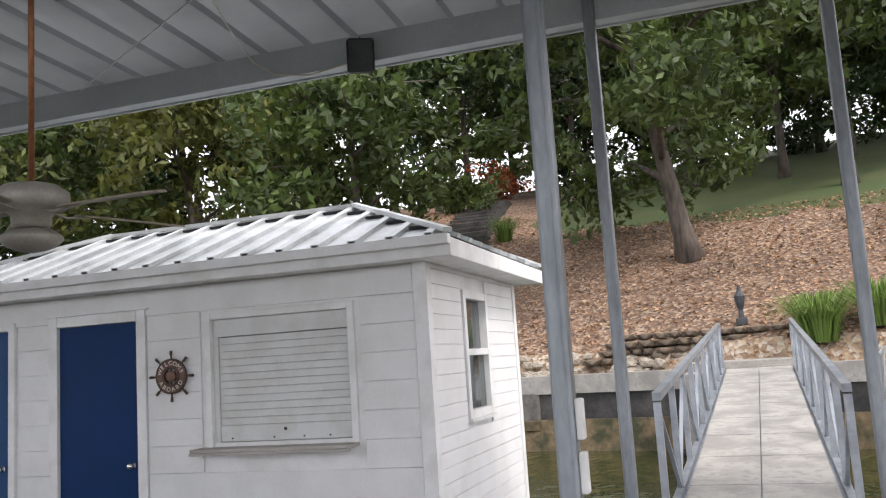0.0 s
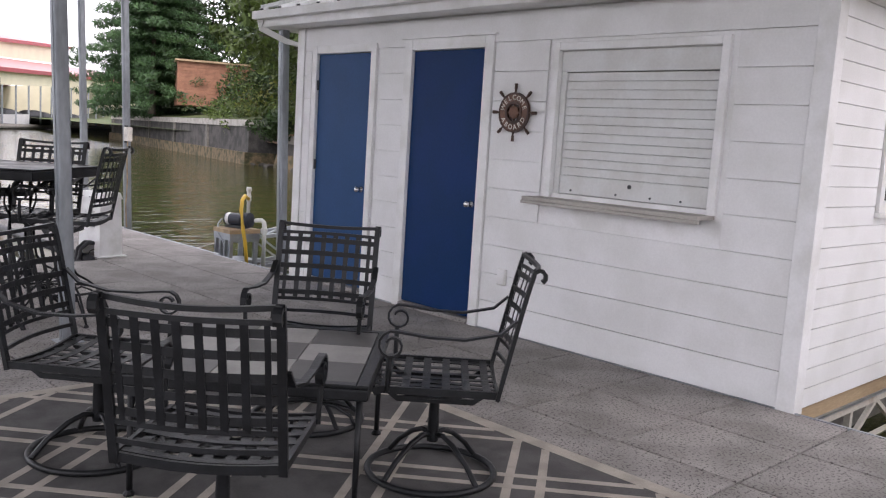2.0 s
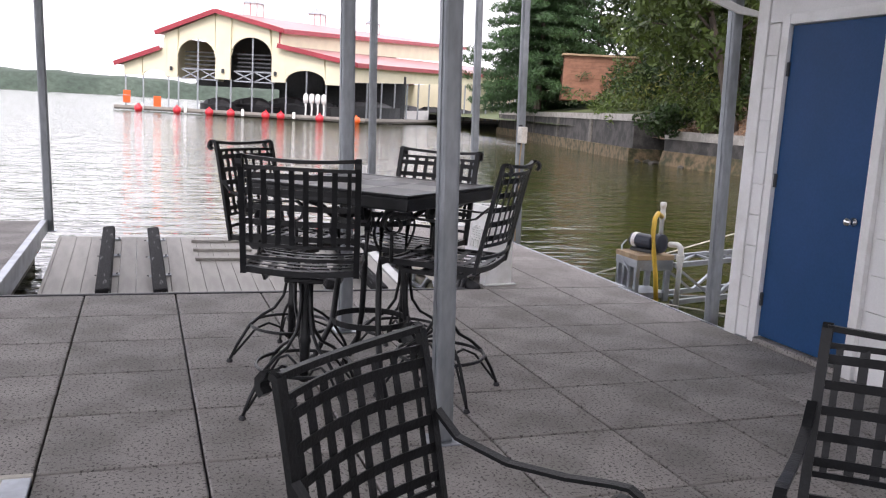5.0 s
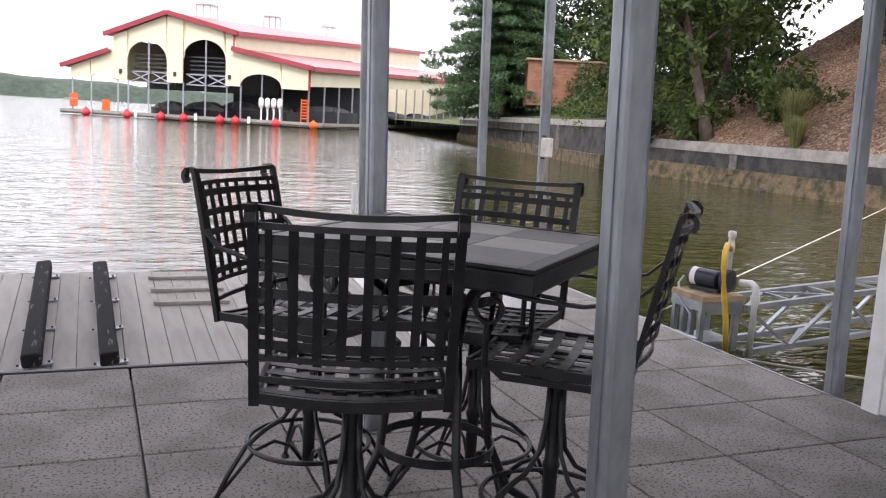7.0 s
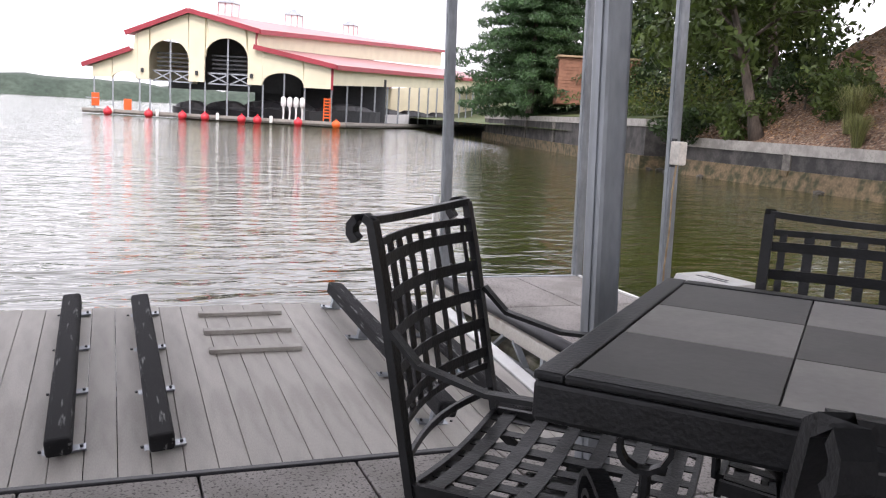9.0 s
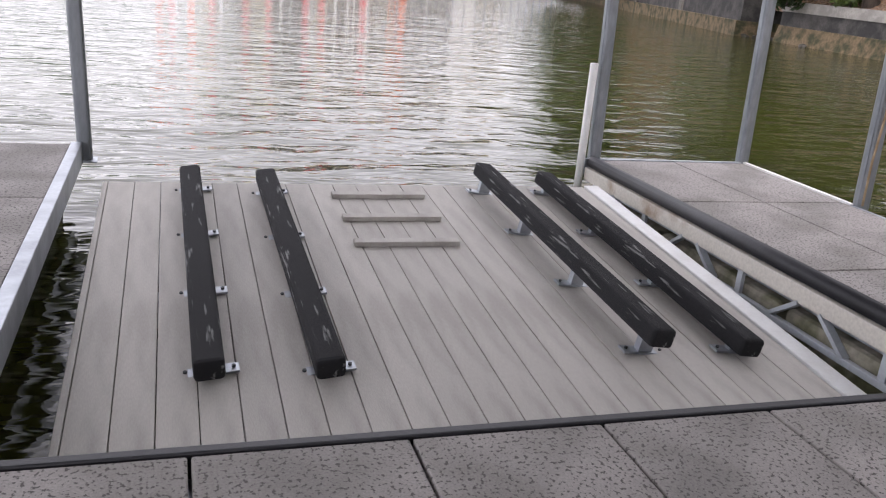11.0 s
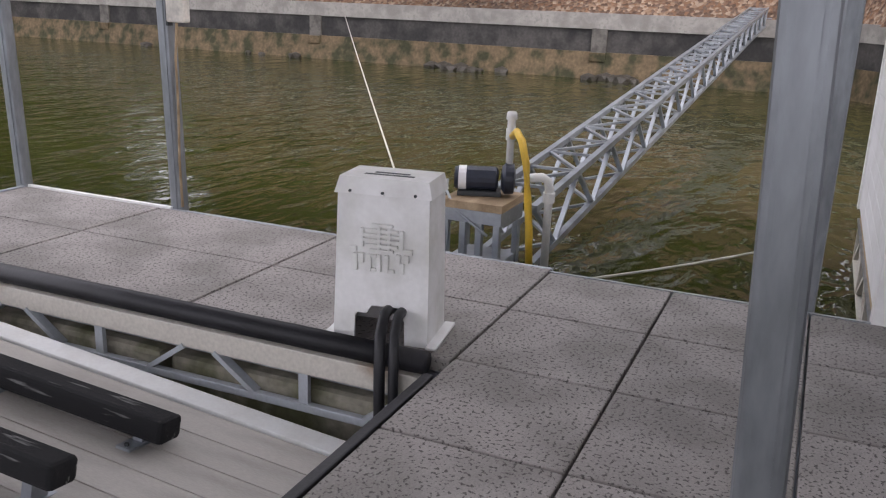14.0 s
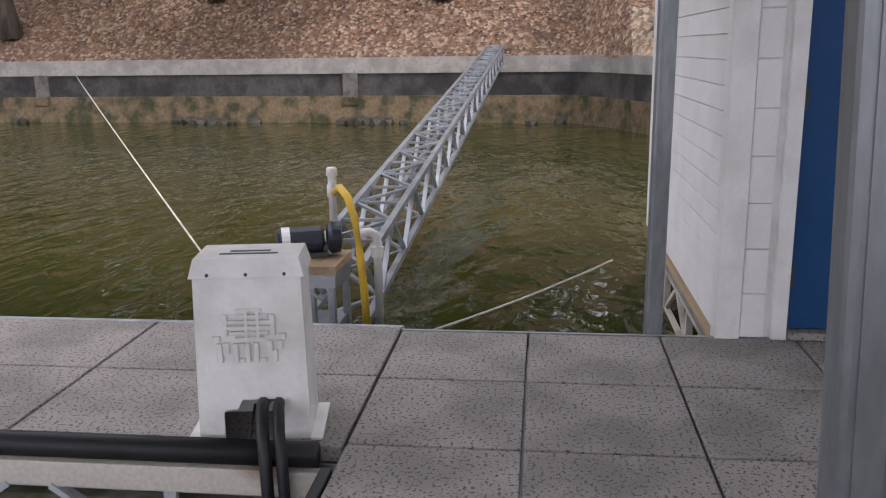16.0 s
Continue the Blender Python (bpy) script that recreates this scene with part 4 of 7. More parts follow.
# ---- wrought iron furniture ----
def scroll(x, y, z, r, turns=1.25, start=90, way=1, n=14):
    """A curl in the plane of x, opening from its first point."""
    out = []
    for i in range(n + 1):
        a = radians(start + way * 360 * turns * i / n)
        rr = r * (1 - 0.55 * i / n)
        out.append((x, y + rr * math.cos(a), z + rr * math.sin(a)))
    return out


def chair_body(ob, seat_z, back_top):
    """Seat, lattice back, arms: the chair faces +y, seat centred on the origin."""
    W, Dp = 0.248, 0.24
    iron = M["iron"]
    # seat frame and woven straps
    dip = lambda x, y: -0.018 * math.cos(min(1, abs(x) / W) * math.pi / 2)
    frame_pts = [(-W, -Dp, seat_z), (W, -Dp, seat_z), (W, Dp, seat_z), (-W, Dp, seat_z)]
    bm = bmesh.new()
    for a, b in ((0, 1), (2, 3)):
        p, q = frame_pts[a], frame_pts[b]
        tube(bm, [(p[0] + (q[0] - p[0]) * i / 6, p[1], seat_z + dip(p[0] + (q[0] - p[0]) * i / 6, 0)) for i in range(7)], 0, flat=(0.012, 0.028))
    for sx in (-W, W):
        tube(bm, [(sx, -Dp, seat_z), (sx, 0, seat_z), (sx, Dp - 0.03, seat_z), (sx, Dp, seat_z - 0.012)], 0, flat=(0.014, 0.028))
    part("seat_frame", bm, iron, ob)
    for i in range(7):
        x = -W + 2 * W * (i + 0.5) / 7
        part("seat_strap", T([(x, -Dp + 2 * Dp * k / 4, seat_z + dip(x, 0) + 0.004) for k in range(5)], 0, flat=(0.032, 0.003)), iron, ob)
    for j in range(6):
        y = -Dp + 2 * Dp * (j + 0.5) / 6
        part("seat_strap", T([(-W + 2 * W * k / 6, y, seat_z + dip(-W + 2 * W * k / 6, 0) + 0.008) for k in range(7)], 0, flat=(0.032, 0.003)), iron, ob)
    # back posts with curled tops
    H = back_top - seat_z
    slope = 0.105 / H

    def yb(z):
        return -Dp - 0.002 - slope * (z - seat_z) - 0.02 * max(0, (z - seat_z) / H - 0.75)

    bulge = lambda x, z: -0.035 * math.cos(min(1, abs(x) / W) * math.pi / 2)
    for sx in (-W, W):
        pts = [(sx, yb(seat_z - 0.02 + (H - 0.02) * i / 8), seat_z - 0.02 + (H - 0.02) * i / 8) for i in range(9)]
        top = pts[-1]
        pts += [(sx, top[1] - 0.022 + 0.024 * math.cos(radians(a)), top[2] + 0.024 * math.sin(radians(a))) for a in (40, 80, 120, 160, 200, 240)]
        part("back_post", tube(bmesh.new(), pts, 0, flat=(0.026, 0.016), up=(0, 1, 0)), iron, ob)
    z_lo, z_hi = seat_z + 0.115, back_top - 0.065
    for nm, z, sec in (("top_rail", back_top - 0.02, (0.016, 0.016)), ("lattice_rail", z_hi, (0.006, 0.016)), ("lattice_rail", z_lo, (0.006, 0.016)), ("lower_rail", seat_z + 0.055, (0.008, 0.016))):
        part(nm, tube(bmesh.new(), [(-W + 2 * W * k / 8, yb(z) + bulge(-W + 2 * W * k / 8, z), z - (0.012 * math.cos((k - 4) / 4 * math.pi / 2) if nm == "top_rail" else 0)) for k in range(9)], 0, flat=sec), iron, ob)
    for i in range(8):
        x = -W + 2 * W * (i + 0.62) / 8.24
        part("back_strap", T([(x, yb(z) + bulge(x, z), z) for z in (z_lo + (z_hi - z_lo) * k / 4 for k in range(5))], 0, flat=(0.024 if 0 < i < 7 else 0.018, 0.003), up=(0, 1, 0)), iron, ob)
    for j in range(5):
        z = z_lo + (z_hi - z_lo) * (j + 0.5) / 5
        part("back_strap", T([(-W + 2 * W * k / 8, yb(z) + bulge(-W + 2 * W * k / 8, z) + 0.004, z) for k in range(9)], 0, flat=(0.003, 0.025)), iron, ob)
    # arms
    az = seat_z + 0.21
    for sx in (-W - 0.012, W + 0.012):
        pts = [(sx * 0.99, yb(seat_z + 0.30) + 0.01, seat_z + 0.30), (sx, yb(az) + 0.05, az + 0.035), (sx * 1.01, -0.10, az + 0.005), (sx * 1.02, 0.04, az + 0.008), (sx * 1.02, 0.15, az + 0.022)]
        pts += scroll(sx * 1.02, 0.175, az - 0.032, 0.056, 1.15, 80, -1, 14)
        part("armrest", tube(bmesh.new(), pts, 0, flat=(0.009, 0.026), up=(1, 0, 0)), iron, ob)
        part("arm_post", T([(sx, 0.185, seat_z - 0.005), (sx * 1.02, 0.185, az - 0.075)], 0.010, sides=6), iron, ob)
    # swivel bracket under the seat
    bm = B(-0.09, 0.09, -0.11, 0.11, seat_z - 0.085, seat_z - 0.06, 0.006)
    for sx in (-0.17, 0.17):
        tube(bm, [(sx, -0.2, seat_z - 0.015), (sx, -0.15, seat_z - 0.055), (sx, 0.15, seat_z - 0.055), (sx, 0.2, seat_z - 0.015)], 0, flat=(0.022, 0.012), up=(1, 0, 0))
    box(bm, -0.18, 0.18, -0.03, 0.03, seat_z - 0.062, seat_z - 0.050)
    part("swivel_plate", bm, iron, ob)


def low_chair():
    ob = empty("patio_chair")
    tagged(ob, "black wrought iron swivel rocker chair with woven strap seat", "chair", "chairs round the low table")
    chair_body(ob, 0.42, 0.932)
    part("spring", lathe(bmesh.new(), [(0.028, -0.04), (0.03, -0.02), (0.026, 0), (0.03, 0.02), (0.028, 0.04)], (0, 0.1, 0.345), 10, "x"), M["iron"], ob)
    part("pedestal", lathe(bmesh.new(), [(0.024, 0.14), (0.026, 0.16), (0.022, 0.3), (0.034, 0.335)], (0, 0, 0), 10), M["iron"], ob, smooth=True)
    ring = [(0.265 * math.cos(2 * math.pi * k / 36), 0.265 * math.sin(2 * math.pi * k / 36), 0.016) for k in range(36)]
    part("base_ring", tube(bmesh.new(), ring, 0.0145, sides=7, closed=True), M["iron"], ob, smooth=True)
    for k in range(4):
        a = radians(45 + 90 * k)
        pts = [(r * math.cos(a), r * math.sin(a), z) for r, z in ((0.02, 0.17), (0.06, 0.175), (0.12, 0.15), (0.2, 0.09), (0.25, 0.035), (0.265, 0.018))]
        part("leg", T(pts, 0.012, sides=6), M["iron"], ob, smooth=True)
    return ob


def bar_chair():
    ob = empty("bar_chair")
    tagged(ob, "tall black wrought iron swivel bar chair with footrest ring", "chair", "chairs round the bar table")
    chair_body(ob, 0.70, 1.22)
    part("pedestal", lathe(bmesh.new(), [(0.022, 0.12), (0.024, 0.3), (0.03, 0.32), (0.024, 0.34), (0.024, 0.58), (0.04, 0.635)], (0, 0, 0), 10), M["iron"], ob, smooth=True)
    for r, z in ((0.226, 0.205),):
        ring = [(r * math.cos(2 * math.pi * k / 32), r * math.sin(2 * math.pi * k / 32), z) for k in range(32)]
        part("footrest_ring", tube(bmesh.new(), ring, 0.009, sides=6, closed=True), M["iron"], ob)
    for k in range(4):
        a = radians(45 + 90 * k)
        pts = [(r * math.cos(a), r * math.sin(a), z) for r, z in ((0.028, 0.60), (0.032, 0.47), (0.05, 0.37), (0.10, 0.30), (0.17, 0.26), (0.235, 0.205), (0.30, 0.10), (0.34, 0.012))]
        lg = part("leg", T(pts, 0.009, sides=6), M["iron"], ob, smooth=True)
        pts = [(r * math.cos(a), r * math.sin(a), z) for r, z in ((0.026, 0.13), (0.07, 0.19), (0.13, 0.215), (0.2, 0.185), (0.27, 0.10), (0.32, 0.04))]
        part("brace", T(pts, 0.007, sides=6), M["iron"], lg, smooth=True)
        part("foot", lathe(bmesh.new(), [(0.014, 0), (0.018, 0.006), (0.012, 0.02)], (0.34 * math.cos(a), 0.34 * math.sin(a), 0), 8), M["rubber"], lg)
    return ob


def tiled_top(ob, half, z, thick):
    """A square iron tray with a 3 x 3 chequered tile top."""
    bm = B(-half, half, -half, half, z - thick, z - 0.014, 0.008)
    top = part("tabletop", bm, M["iron"], ob, "black iron table tray")
    for a in ((-half, half, -half, -half + 0.045), (-half, half, half - 0.045, half), (-half, -half + 0.045, -half + 0.045, half - 0.045), (half - 0.045, half, -half + 0.045, half - 0.045)):
        part("rim", B(*a, z - 0.0135, z, 0.004), M["iron"], top)
    t = (2 * half - 0.094) / 3
    for i in range(3):
        for j in range(3):
            m = M["tile_dark"] if (i + j) % 2 == 0 else M["tile_light"]
            x0, y0 = -half + 0.047 + i * t, -half + 0.047 + j * t
            part("tile", B(x0 + 0.0015, x0 + t - 0.0015, y0 + 0.0015, y0 + t - 0.0015, z - 0.013, z - 0.002, 0.0015), m, top)


lt = empty("coffee_table", pose(1.485, 3.07, 0.009, 0, 0, 45))
tagged(lt, "low square iron table with chequered grey tile top", "table")
tiled_top(lt, 0.455, 0.485, 0.06)
for sx in (-1, 1):
    for sy in (-1, 1):
        x, y = sx * 0.42, sy * 0.42
        lg = part("leg", T([(x, y, 0.0), (x, y, 0.42)], 0.012, sides=8), M["iron"], lt, smooth=True)
        part("foot", lathe(bmesh.new(), [(0.022, 0), (0.024, 0.006), (0.014, 0.02)], (x, y, 0), 10), M["iron"], lg)
        for dx, dy in ((1, 0), (0, 1)):
            pts = [(x - sx * dx * r, y - sy * dy * r, z) for r, z in ((0.0, 0.30), (0.03, 0.36), (0.09, 0.395), (0.2, 0.412))]
            part("brace", T(pts, 0.007, sides=6), M["iron"], lg, smooth=True)

bt = empty("bar_table", pose(1.445, 6.36, 0, 0, 0, 43))
tagged(bt, "tall square iron bar table with grey tile top", "table")
tiled_top(bt, 0.46, 1.05, 0.075)
for sx in (-1, 1):
    for sy in (-1, 1):
        pts = [(sx * a, sy * a, z) for a, z in ((0.34, 0.0), (0.31, 0.03), (0.20, 0.14), (0.14, 0.32), (0.12, 0.6), (0.13, 0.85), (0.2, 0.93), (0.28, 0.97))]
        part("leg", T(pts, 0.016, sides=8), M["iron"], bt, smooth=True)
        part("scroll", tube(bmesh.new(), [(sx * (0.13 + 0.07 * math.sin(k / 10 * math.pi)), sy * 0.13, 0.72 + 0.02 * k) for k in range(11)], 0, flat=(0.016, 0.005), up=(0, 1, 0)), M["iron"], bt)
for z, r in ((0.33, 0.2), (0.86, 0.19)):
    part("stretcher", tube(bmesh.new(), [(r * math.cos(2 * math.pi * k / 28), r * math.sin(2 * math.pi * k / 28), z) for k in range(28)], 0, flat=(0.006, 0.03), closed=True), M["iron"], bt)

c0 = low_chair()
c0.matrix_basis = pose(1.97, 2.58, 0.009, 0, 0, 46)
copy_thing(c0, pose(0.91, 2.43, 0.009, 0, 0, -47))
copy_thing(c0, pose(1.93, 3.42, 0.009, 0, 0, 132))
copy_thing(c0, pose(0.965, 3.54, 0.009, 0, 0, -140))
b0 = bar_chair()
b0.matrix_basis = pose(1.045, 6.03, 0, 0, 0, -18)
copy_thing(b0, pose(1.11, 6.79, 0, 0, 0, -133))
copy_thing(b0, pose(1.71, 6.63, 0, 0, 0, 134))
copy_thing(b0, pose(1.76, 6.11, 0, 0, 0, 50))

# rug with a lattice of paired lines
rug = empty("area_rug")
tagged(rug, "charcoal outdoor rug with beige paired line lattice", "rug")
GX0, GX1, GY0, GY1 = 0.24, 2.68, 1.48, 4.53
part("rug_base", B(GX0, GX1, GY0, GY1, 0.001, 0.006), M["rug_dark"], rug)
for a in ((GX0, GX1, GY0, GY0 + 0.07), (GX0, GX1, GY1 - 0.07, GY1), (GX0, GX0 + 0.08, GY0 + 0.07, GY1 - 0.07), (GX1 - 0.08, GX1, GY0 + 0.07, GY1 - 0.07)):
    part("border", B(*a, 0.0061, 0.0075), M["rug_light"], rug)


def clip_line(px, py, dx, dy):
    lo, hi = -9.0, 9.0
    for p, q, a, b in ((px, dx, GX0 + 0.08, GX1 - 0.08), (py, dy, GY0 + 0.07, GY1 - 0.07)):
        t0, t1 = sorted(((a - p) / q, (b - p) / q))
        lo, hi = max(lo, t0), min(hi, t1)
    return (lo, hi) if hi - lo > 0.06 else None


bm = bmesh.new()
for (dx, dy), step, offs, phase in (((0.80, 0.60), 0.62, (0.0, 0.135), 0.13), ((0.66, -0.75), 0.56, (0.0, 0.12), 0.05)):
    L = math.hypot(dx, dy)
    dx, dy = dx / L, dy / L
    nx, ny = -dy, dx
    lift_h = 0.0063 if dy > 0 else 0.0071
    for k in range(-9, 10):
        for o in offs:
            c = phase + k * step + o
            px, py = 1.45 + nx * c, 3.0 + ny * c
            r = clip_line(px, py, dx, dy)
            if r:
                tube(bm, [(px + dx * r[0], py + dy * r[0], lift_h), (px + dx * r[1], py + dy * r[1], lift_h)], 0, flat=(0.038, 0.0012))
part("line_pattern", bm, M["rug_light"], rug)

# ---- ceiling fan, loudspeakers, wheel ----
fan = empty("ceiling_fan", pose(1.395, 2.95, 2.37))
tagged(fan, "weathered pewter ceiling fan hanging on a long copper rod", "ceiling fan")
part("housing", lathe(bmesh.new(), [(0.03, 0.16), (0.12, 0.15), (0.165, 0.12), (0.17, 0.06), (0.14, 0.035), (0.09, 0.02), (0.085, -0.03), (0.075, -0.05)], sides=24), M["fanbody"], fan, smooth=True)
part("light_kit", lathe(bmesh.new(), [(0.07, -0.05), (0.10, -0.06), (0.135, -0.085), (0.14, -0.10), (0.11, -0.13), (0.06, -0.15), (0.015, -0.16)], sides=24), M["fanbody"], fan, smooth=True)
part("down_rod", T([(0, 0, 0.15), (0, 0, roof_z(1.42) - 2.37 - 0.02)], 0.014, sides=8), M["copper"], fan, "aged copper pipe down rod", True)
part("canopy", lathe(bmesh.new(), [(0.02, roof_z(1.42) - 2.48), (0.07, roof_z(1.42) - 2.39), (0.07, roof_z(1.42) - 2.375)], sides=16), M["fanbody"], fan, smooth=True)
for k in range(5):
    a = radians(48 + 72 * k)
    R = Matrix.Rotation(a, 4, 'Z') @ Matrix.Rotation(radians(11), 4, 'X')
    bm = bmesh.new()
    tube(bm, [(0.10, 0, 0.03), (0.16, 0, 0.015), (0.22, 0, 0.02), (0.27, 0, 0.022)], 0, flat=(0.05, 0.008))
    bm.transform(R)
    part("blade_arm", bm, M["fanbody"], fan)
    out = [(0.22, -0.055), (0.30, -0.065), (0.62, -0.085), (0.74, -0.075), (0.77, -0.03), (0.77, 0.03), (0.74, 0.075), (0.62, 0.085), (0.30, 0.065), (0.22, 0.055)]
    bm = poly_prism(bmesh.new(), [(x, y, 0.026 - 0.02 * max(0, x - 0.3)) for x, y in out], (0, 0, 0.009))
    bm.transform(R)
    part("blade", bm, M["blade"], fan)


def loudspeaker(m):
    ob = empty("loudspeaker", m)
    tagged(ob, "small black outdoor loudspeaker on the roof beam", "loudspeaker", "loudspeakers under the roof")
    bm = B(-0.12, 0.0, -0.105, 0.105, -0.13, 0.13, 0.025)
    for v in bm.verts:
        if v.co.x > -0.02:
            v.co.y *= 0.7
    part("cabinet", bm, M["speaker"], ob)
    part("grille", B(-0.128, -0.1205, -0.09, 0.09, -0.115, 0.115, 0.004), M["steel_dark"], ob)
    part("bracket", tube(bmesh.new(), [(-0.04, 0.0, 0.12), (-0.04, 0, 0.14), (0.035, 0, 0.14)], 0, flat=(0.02, 0.006), up=(0, 1, 0)), M["steel_dark"], ob)
    return ob


loudspeaker(pose(4.16, 2.44, 3.96, 0, -14, 25))
loudspeaker(pose(4.17, 7.12, 3.97, 0, -10, 20))

sw = empty("ship_wheel_sign", pose(SX0 - 0.018, 4.26, 1.619, 90, 0, -90))
tagged(sw, "brown wooden ship wheel welcome sign on the shed wall", "sign")


def ring_plate(r0, r1, z0, z1, n=40):
    bm = bmesh.new()
    rows = []
    for k in range(n):
        a = 2 * math.pi * k / n
        c, s = math.cos(a), math.sin(a)
        rows.append([bm.verts.new((r * c, r * s, z)) for r, z in ((r0, z0), (r1, z0), (r1, z1), (r0, z1))])
    for k in range(n):
        a, b = rows[k], rows[(k + 1) % n]
        for j in range(4):
            bm.faces.new((a[j], a[(j + 1) % 4], b[(j + 1) % 4], b[j]))
    bmesh.ops.recalc_face_normals(bm, faces=bm.faces[:])
    return bm


part("rim", ring_plate(0.078, 0.135, 0.0, 0.02), M["wheelrim"], sw)
part("inner_ring", ring_plate(0.062, 0.08, 0.002, 0.026), M["wheel"], sw)
part("outer_ring", ring_plate(0.130, 0.142, 0.0, 0.024), M["wheel"], sw)
part("hub", lathe(bmesh.new(), [(0.045, 0.0), (0.045, 0.022), (0.03, 0.03)], sides=20), M["wheelrim"], sw)
for k in range(8):
    a = math.pi / 4 * k
    c, s = math.cos(a), math.sin(a)
    part("spoke", T([(0.03 * c, 0.03 * s, 0.012), (0.14 * c, 0.14 * s, 0.012), (0.16 * c, 0.16 * s, 0.012), (0.17 * c, 0.17 * s, 0.012), (0.205 * c, 0.205 * s, 0.012)], [0.008, 0.008, 0.007, 0.011, 0.012], sides=7), M["wheel"], sw)


def letters(text, radius, a0, a1, flip):
    for i, ch in enumerate(text):
        a = a0 + (a1 - a0) * i / (len(text) - 1)
        cu = bpy.data.curves.new("letter", 'FONT')
        cu.body, cu.size, cu.extrude, cu.align_x, cu.align_y = ch, 0.05, 0.002, 'CENTER', 'CENTER'
        ob = new("letter", cu)
        ob.data.materials.append(M["cream"])
        ob.parent = sw
        ob.matrix_basis = pose(radius * math.cos(radians(a)), radius * math.sin(radians(a)), 0.0225, 0, 0, a - 90 + (180 if flip else 0))


letters("WELCOME", 0.106, 160, 20, False)
letters("ABOARD", 0.106, 210, 330, True)

outlet = empty("wall_outlet", pose(SX0 - 0.001, 4.28, 0.42))
tagged(outlet, "white weatherproof outlet cover low on the shed wall", "outlet")
part("cover", B(-0.03, 0.0, -0.04, 0.04, -0.06, 0.06, 0.008), M["poly"], outlet)
part("flap", B(-0.036, -0.031, -0.034, 0.034, -0.05, 0.05, 0.002), M["trim"], outlet)

# ---- lift control box ----
cb = empty("lift_pump_box", pose(3.14, 8.87, 0.0, 0, 0, 9))
tagged(cb, "white moulded plastic lift pump box on the finger dock", "pump box")
bm = bmesh.new()


def frustum(bm, x0, x1, y0, y1, z0, X0, X1, Y0, Y1, z1, cap=True):
    a = [bm.verts.new(p) for p in ((x0, y0, z0), (x1, y0, z0), (x1, y1, z0), (x0, y1, z0))]
    b = [bm.verts.new(p) for p in ((X0, Y0, z1), (X1, Y0, z1), (X1, Y1, z1), (X0, Y1, z1))]
    for i in range(4):
        bm.faces.new((a[i], a[(i + 1) % 4], b[(i + 1) % 4], b[i]))
    bm.faces.new(b)
    bm.faces.new(a[::-1])
    return bm


# body as a shell with a cable cut-out in its front
fx = lambda z: -0.125 + 0.015 * z / 0.6
bx = lambda z: 0.135 - 0.015 * z / 0.6
hy = lambda z: 0.195 - 0.012 * z / 0.6
outline = [(-1, 0.0), (-0.55, 0.0), (-0.55, 0.10), (-0.5, 0.115), (-0.3, 0.115), (-0.25, 0.13), (-0.2, 0.15), (0.42, 0.15), (0.5, 0.13), (0.52, 0.0), (1, 0.0), (1, 0.6), (-1, 0.6)]
poly_prism(bm, [(fx(z), -s * hy(z), z) for s, z in outline], (0.012, 0, 0))
part("front_panel", bm, M["poly"], cb)
for s in (-1, 1):
    part("side_panel", poly_prism(bmesh.new(), [(fx(0) + 0.012, s * hy(0), 0.0), (bx(0), s * hy(0), 0.0), (bx(0.6), s * hy(0.6), 0.6), (fx(0.6) + 0.012, s * hy(0.6), 0.6)], (0, -s * 0.012, 0)), M["poly"], cb)
part("back_panel", poly_prism(bmesh.new(), [(bx(0), -hy(0) + 0.012, 0), (bx(0), hy(0) - 0.012, 0), (bx(0.6), hy(0.6) - 0.012, 0.6), (bx(0.6), -hy(0.6) + 0.012, 0.6)], (-0.012, 0, 0)), M["poly"], cb)
for s in (-1, 1):
    part("flange", B(-0.15, 0.16, s * 0.215 - 0.022, s * 0.215 + 0.022, 0.002, 0.014, 0.004), M["poly"], cb)
lid = part("lid", frustum(bmesh.new(), -0.12, 0.13, -0.195, 0.195, 0.59, -0.105, 0.115, -0.178, 0.178, 0.655), M["poly"], cb)
for y in (-0.13, 0.0, 0.13):
    part("bolt", lathe(bmesh.new(), [(0.006, 0), (0.006, 0.005)], (-0.124, y, 0.602), 8, "x"), M["steel_dark"], lid)
for k in range(2):
    part("label_bar", B(-0.045 + 0.04 * k, -0.025 + 0.04 * k, -0.10 + 0.03 * k, 0.10 - 0.03 * k, 0.6555, 0.6565), M["steel_dark"], lid)
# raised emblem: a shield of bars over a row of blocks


def em_box(y0, y1, z0, z1):
    x = fx((z0 + z1) / 2)
    part("emblem_bar", B(x - 0.014, x + 0.004, -y1, -y0, z0, z1, 0.003), M["poly"], cb)


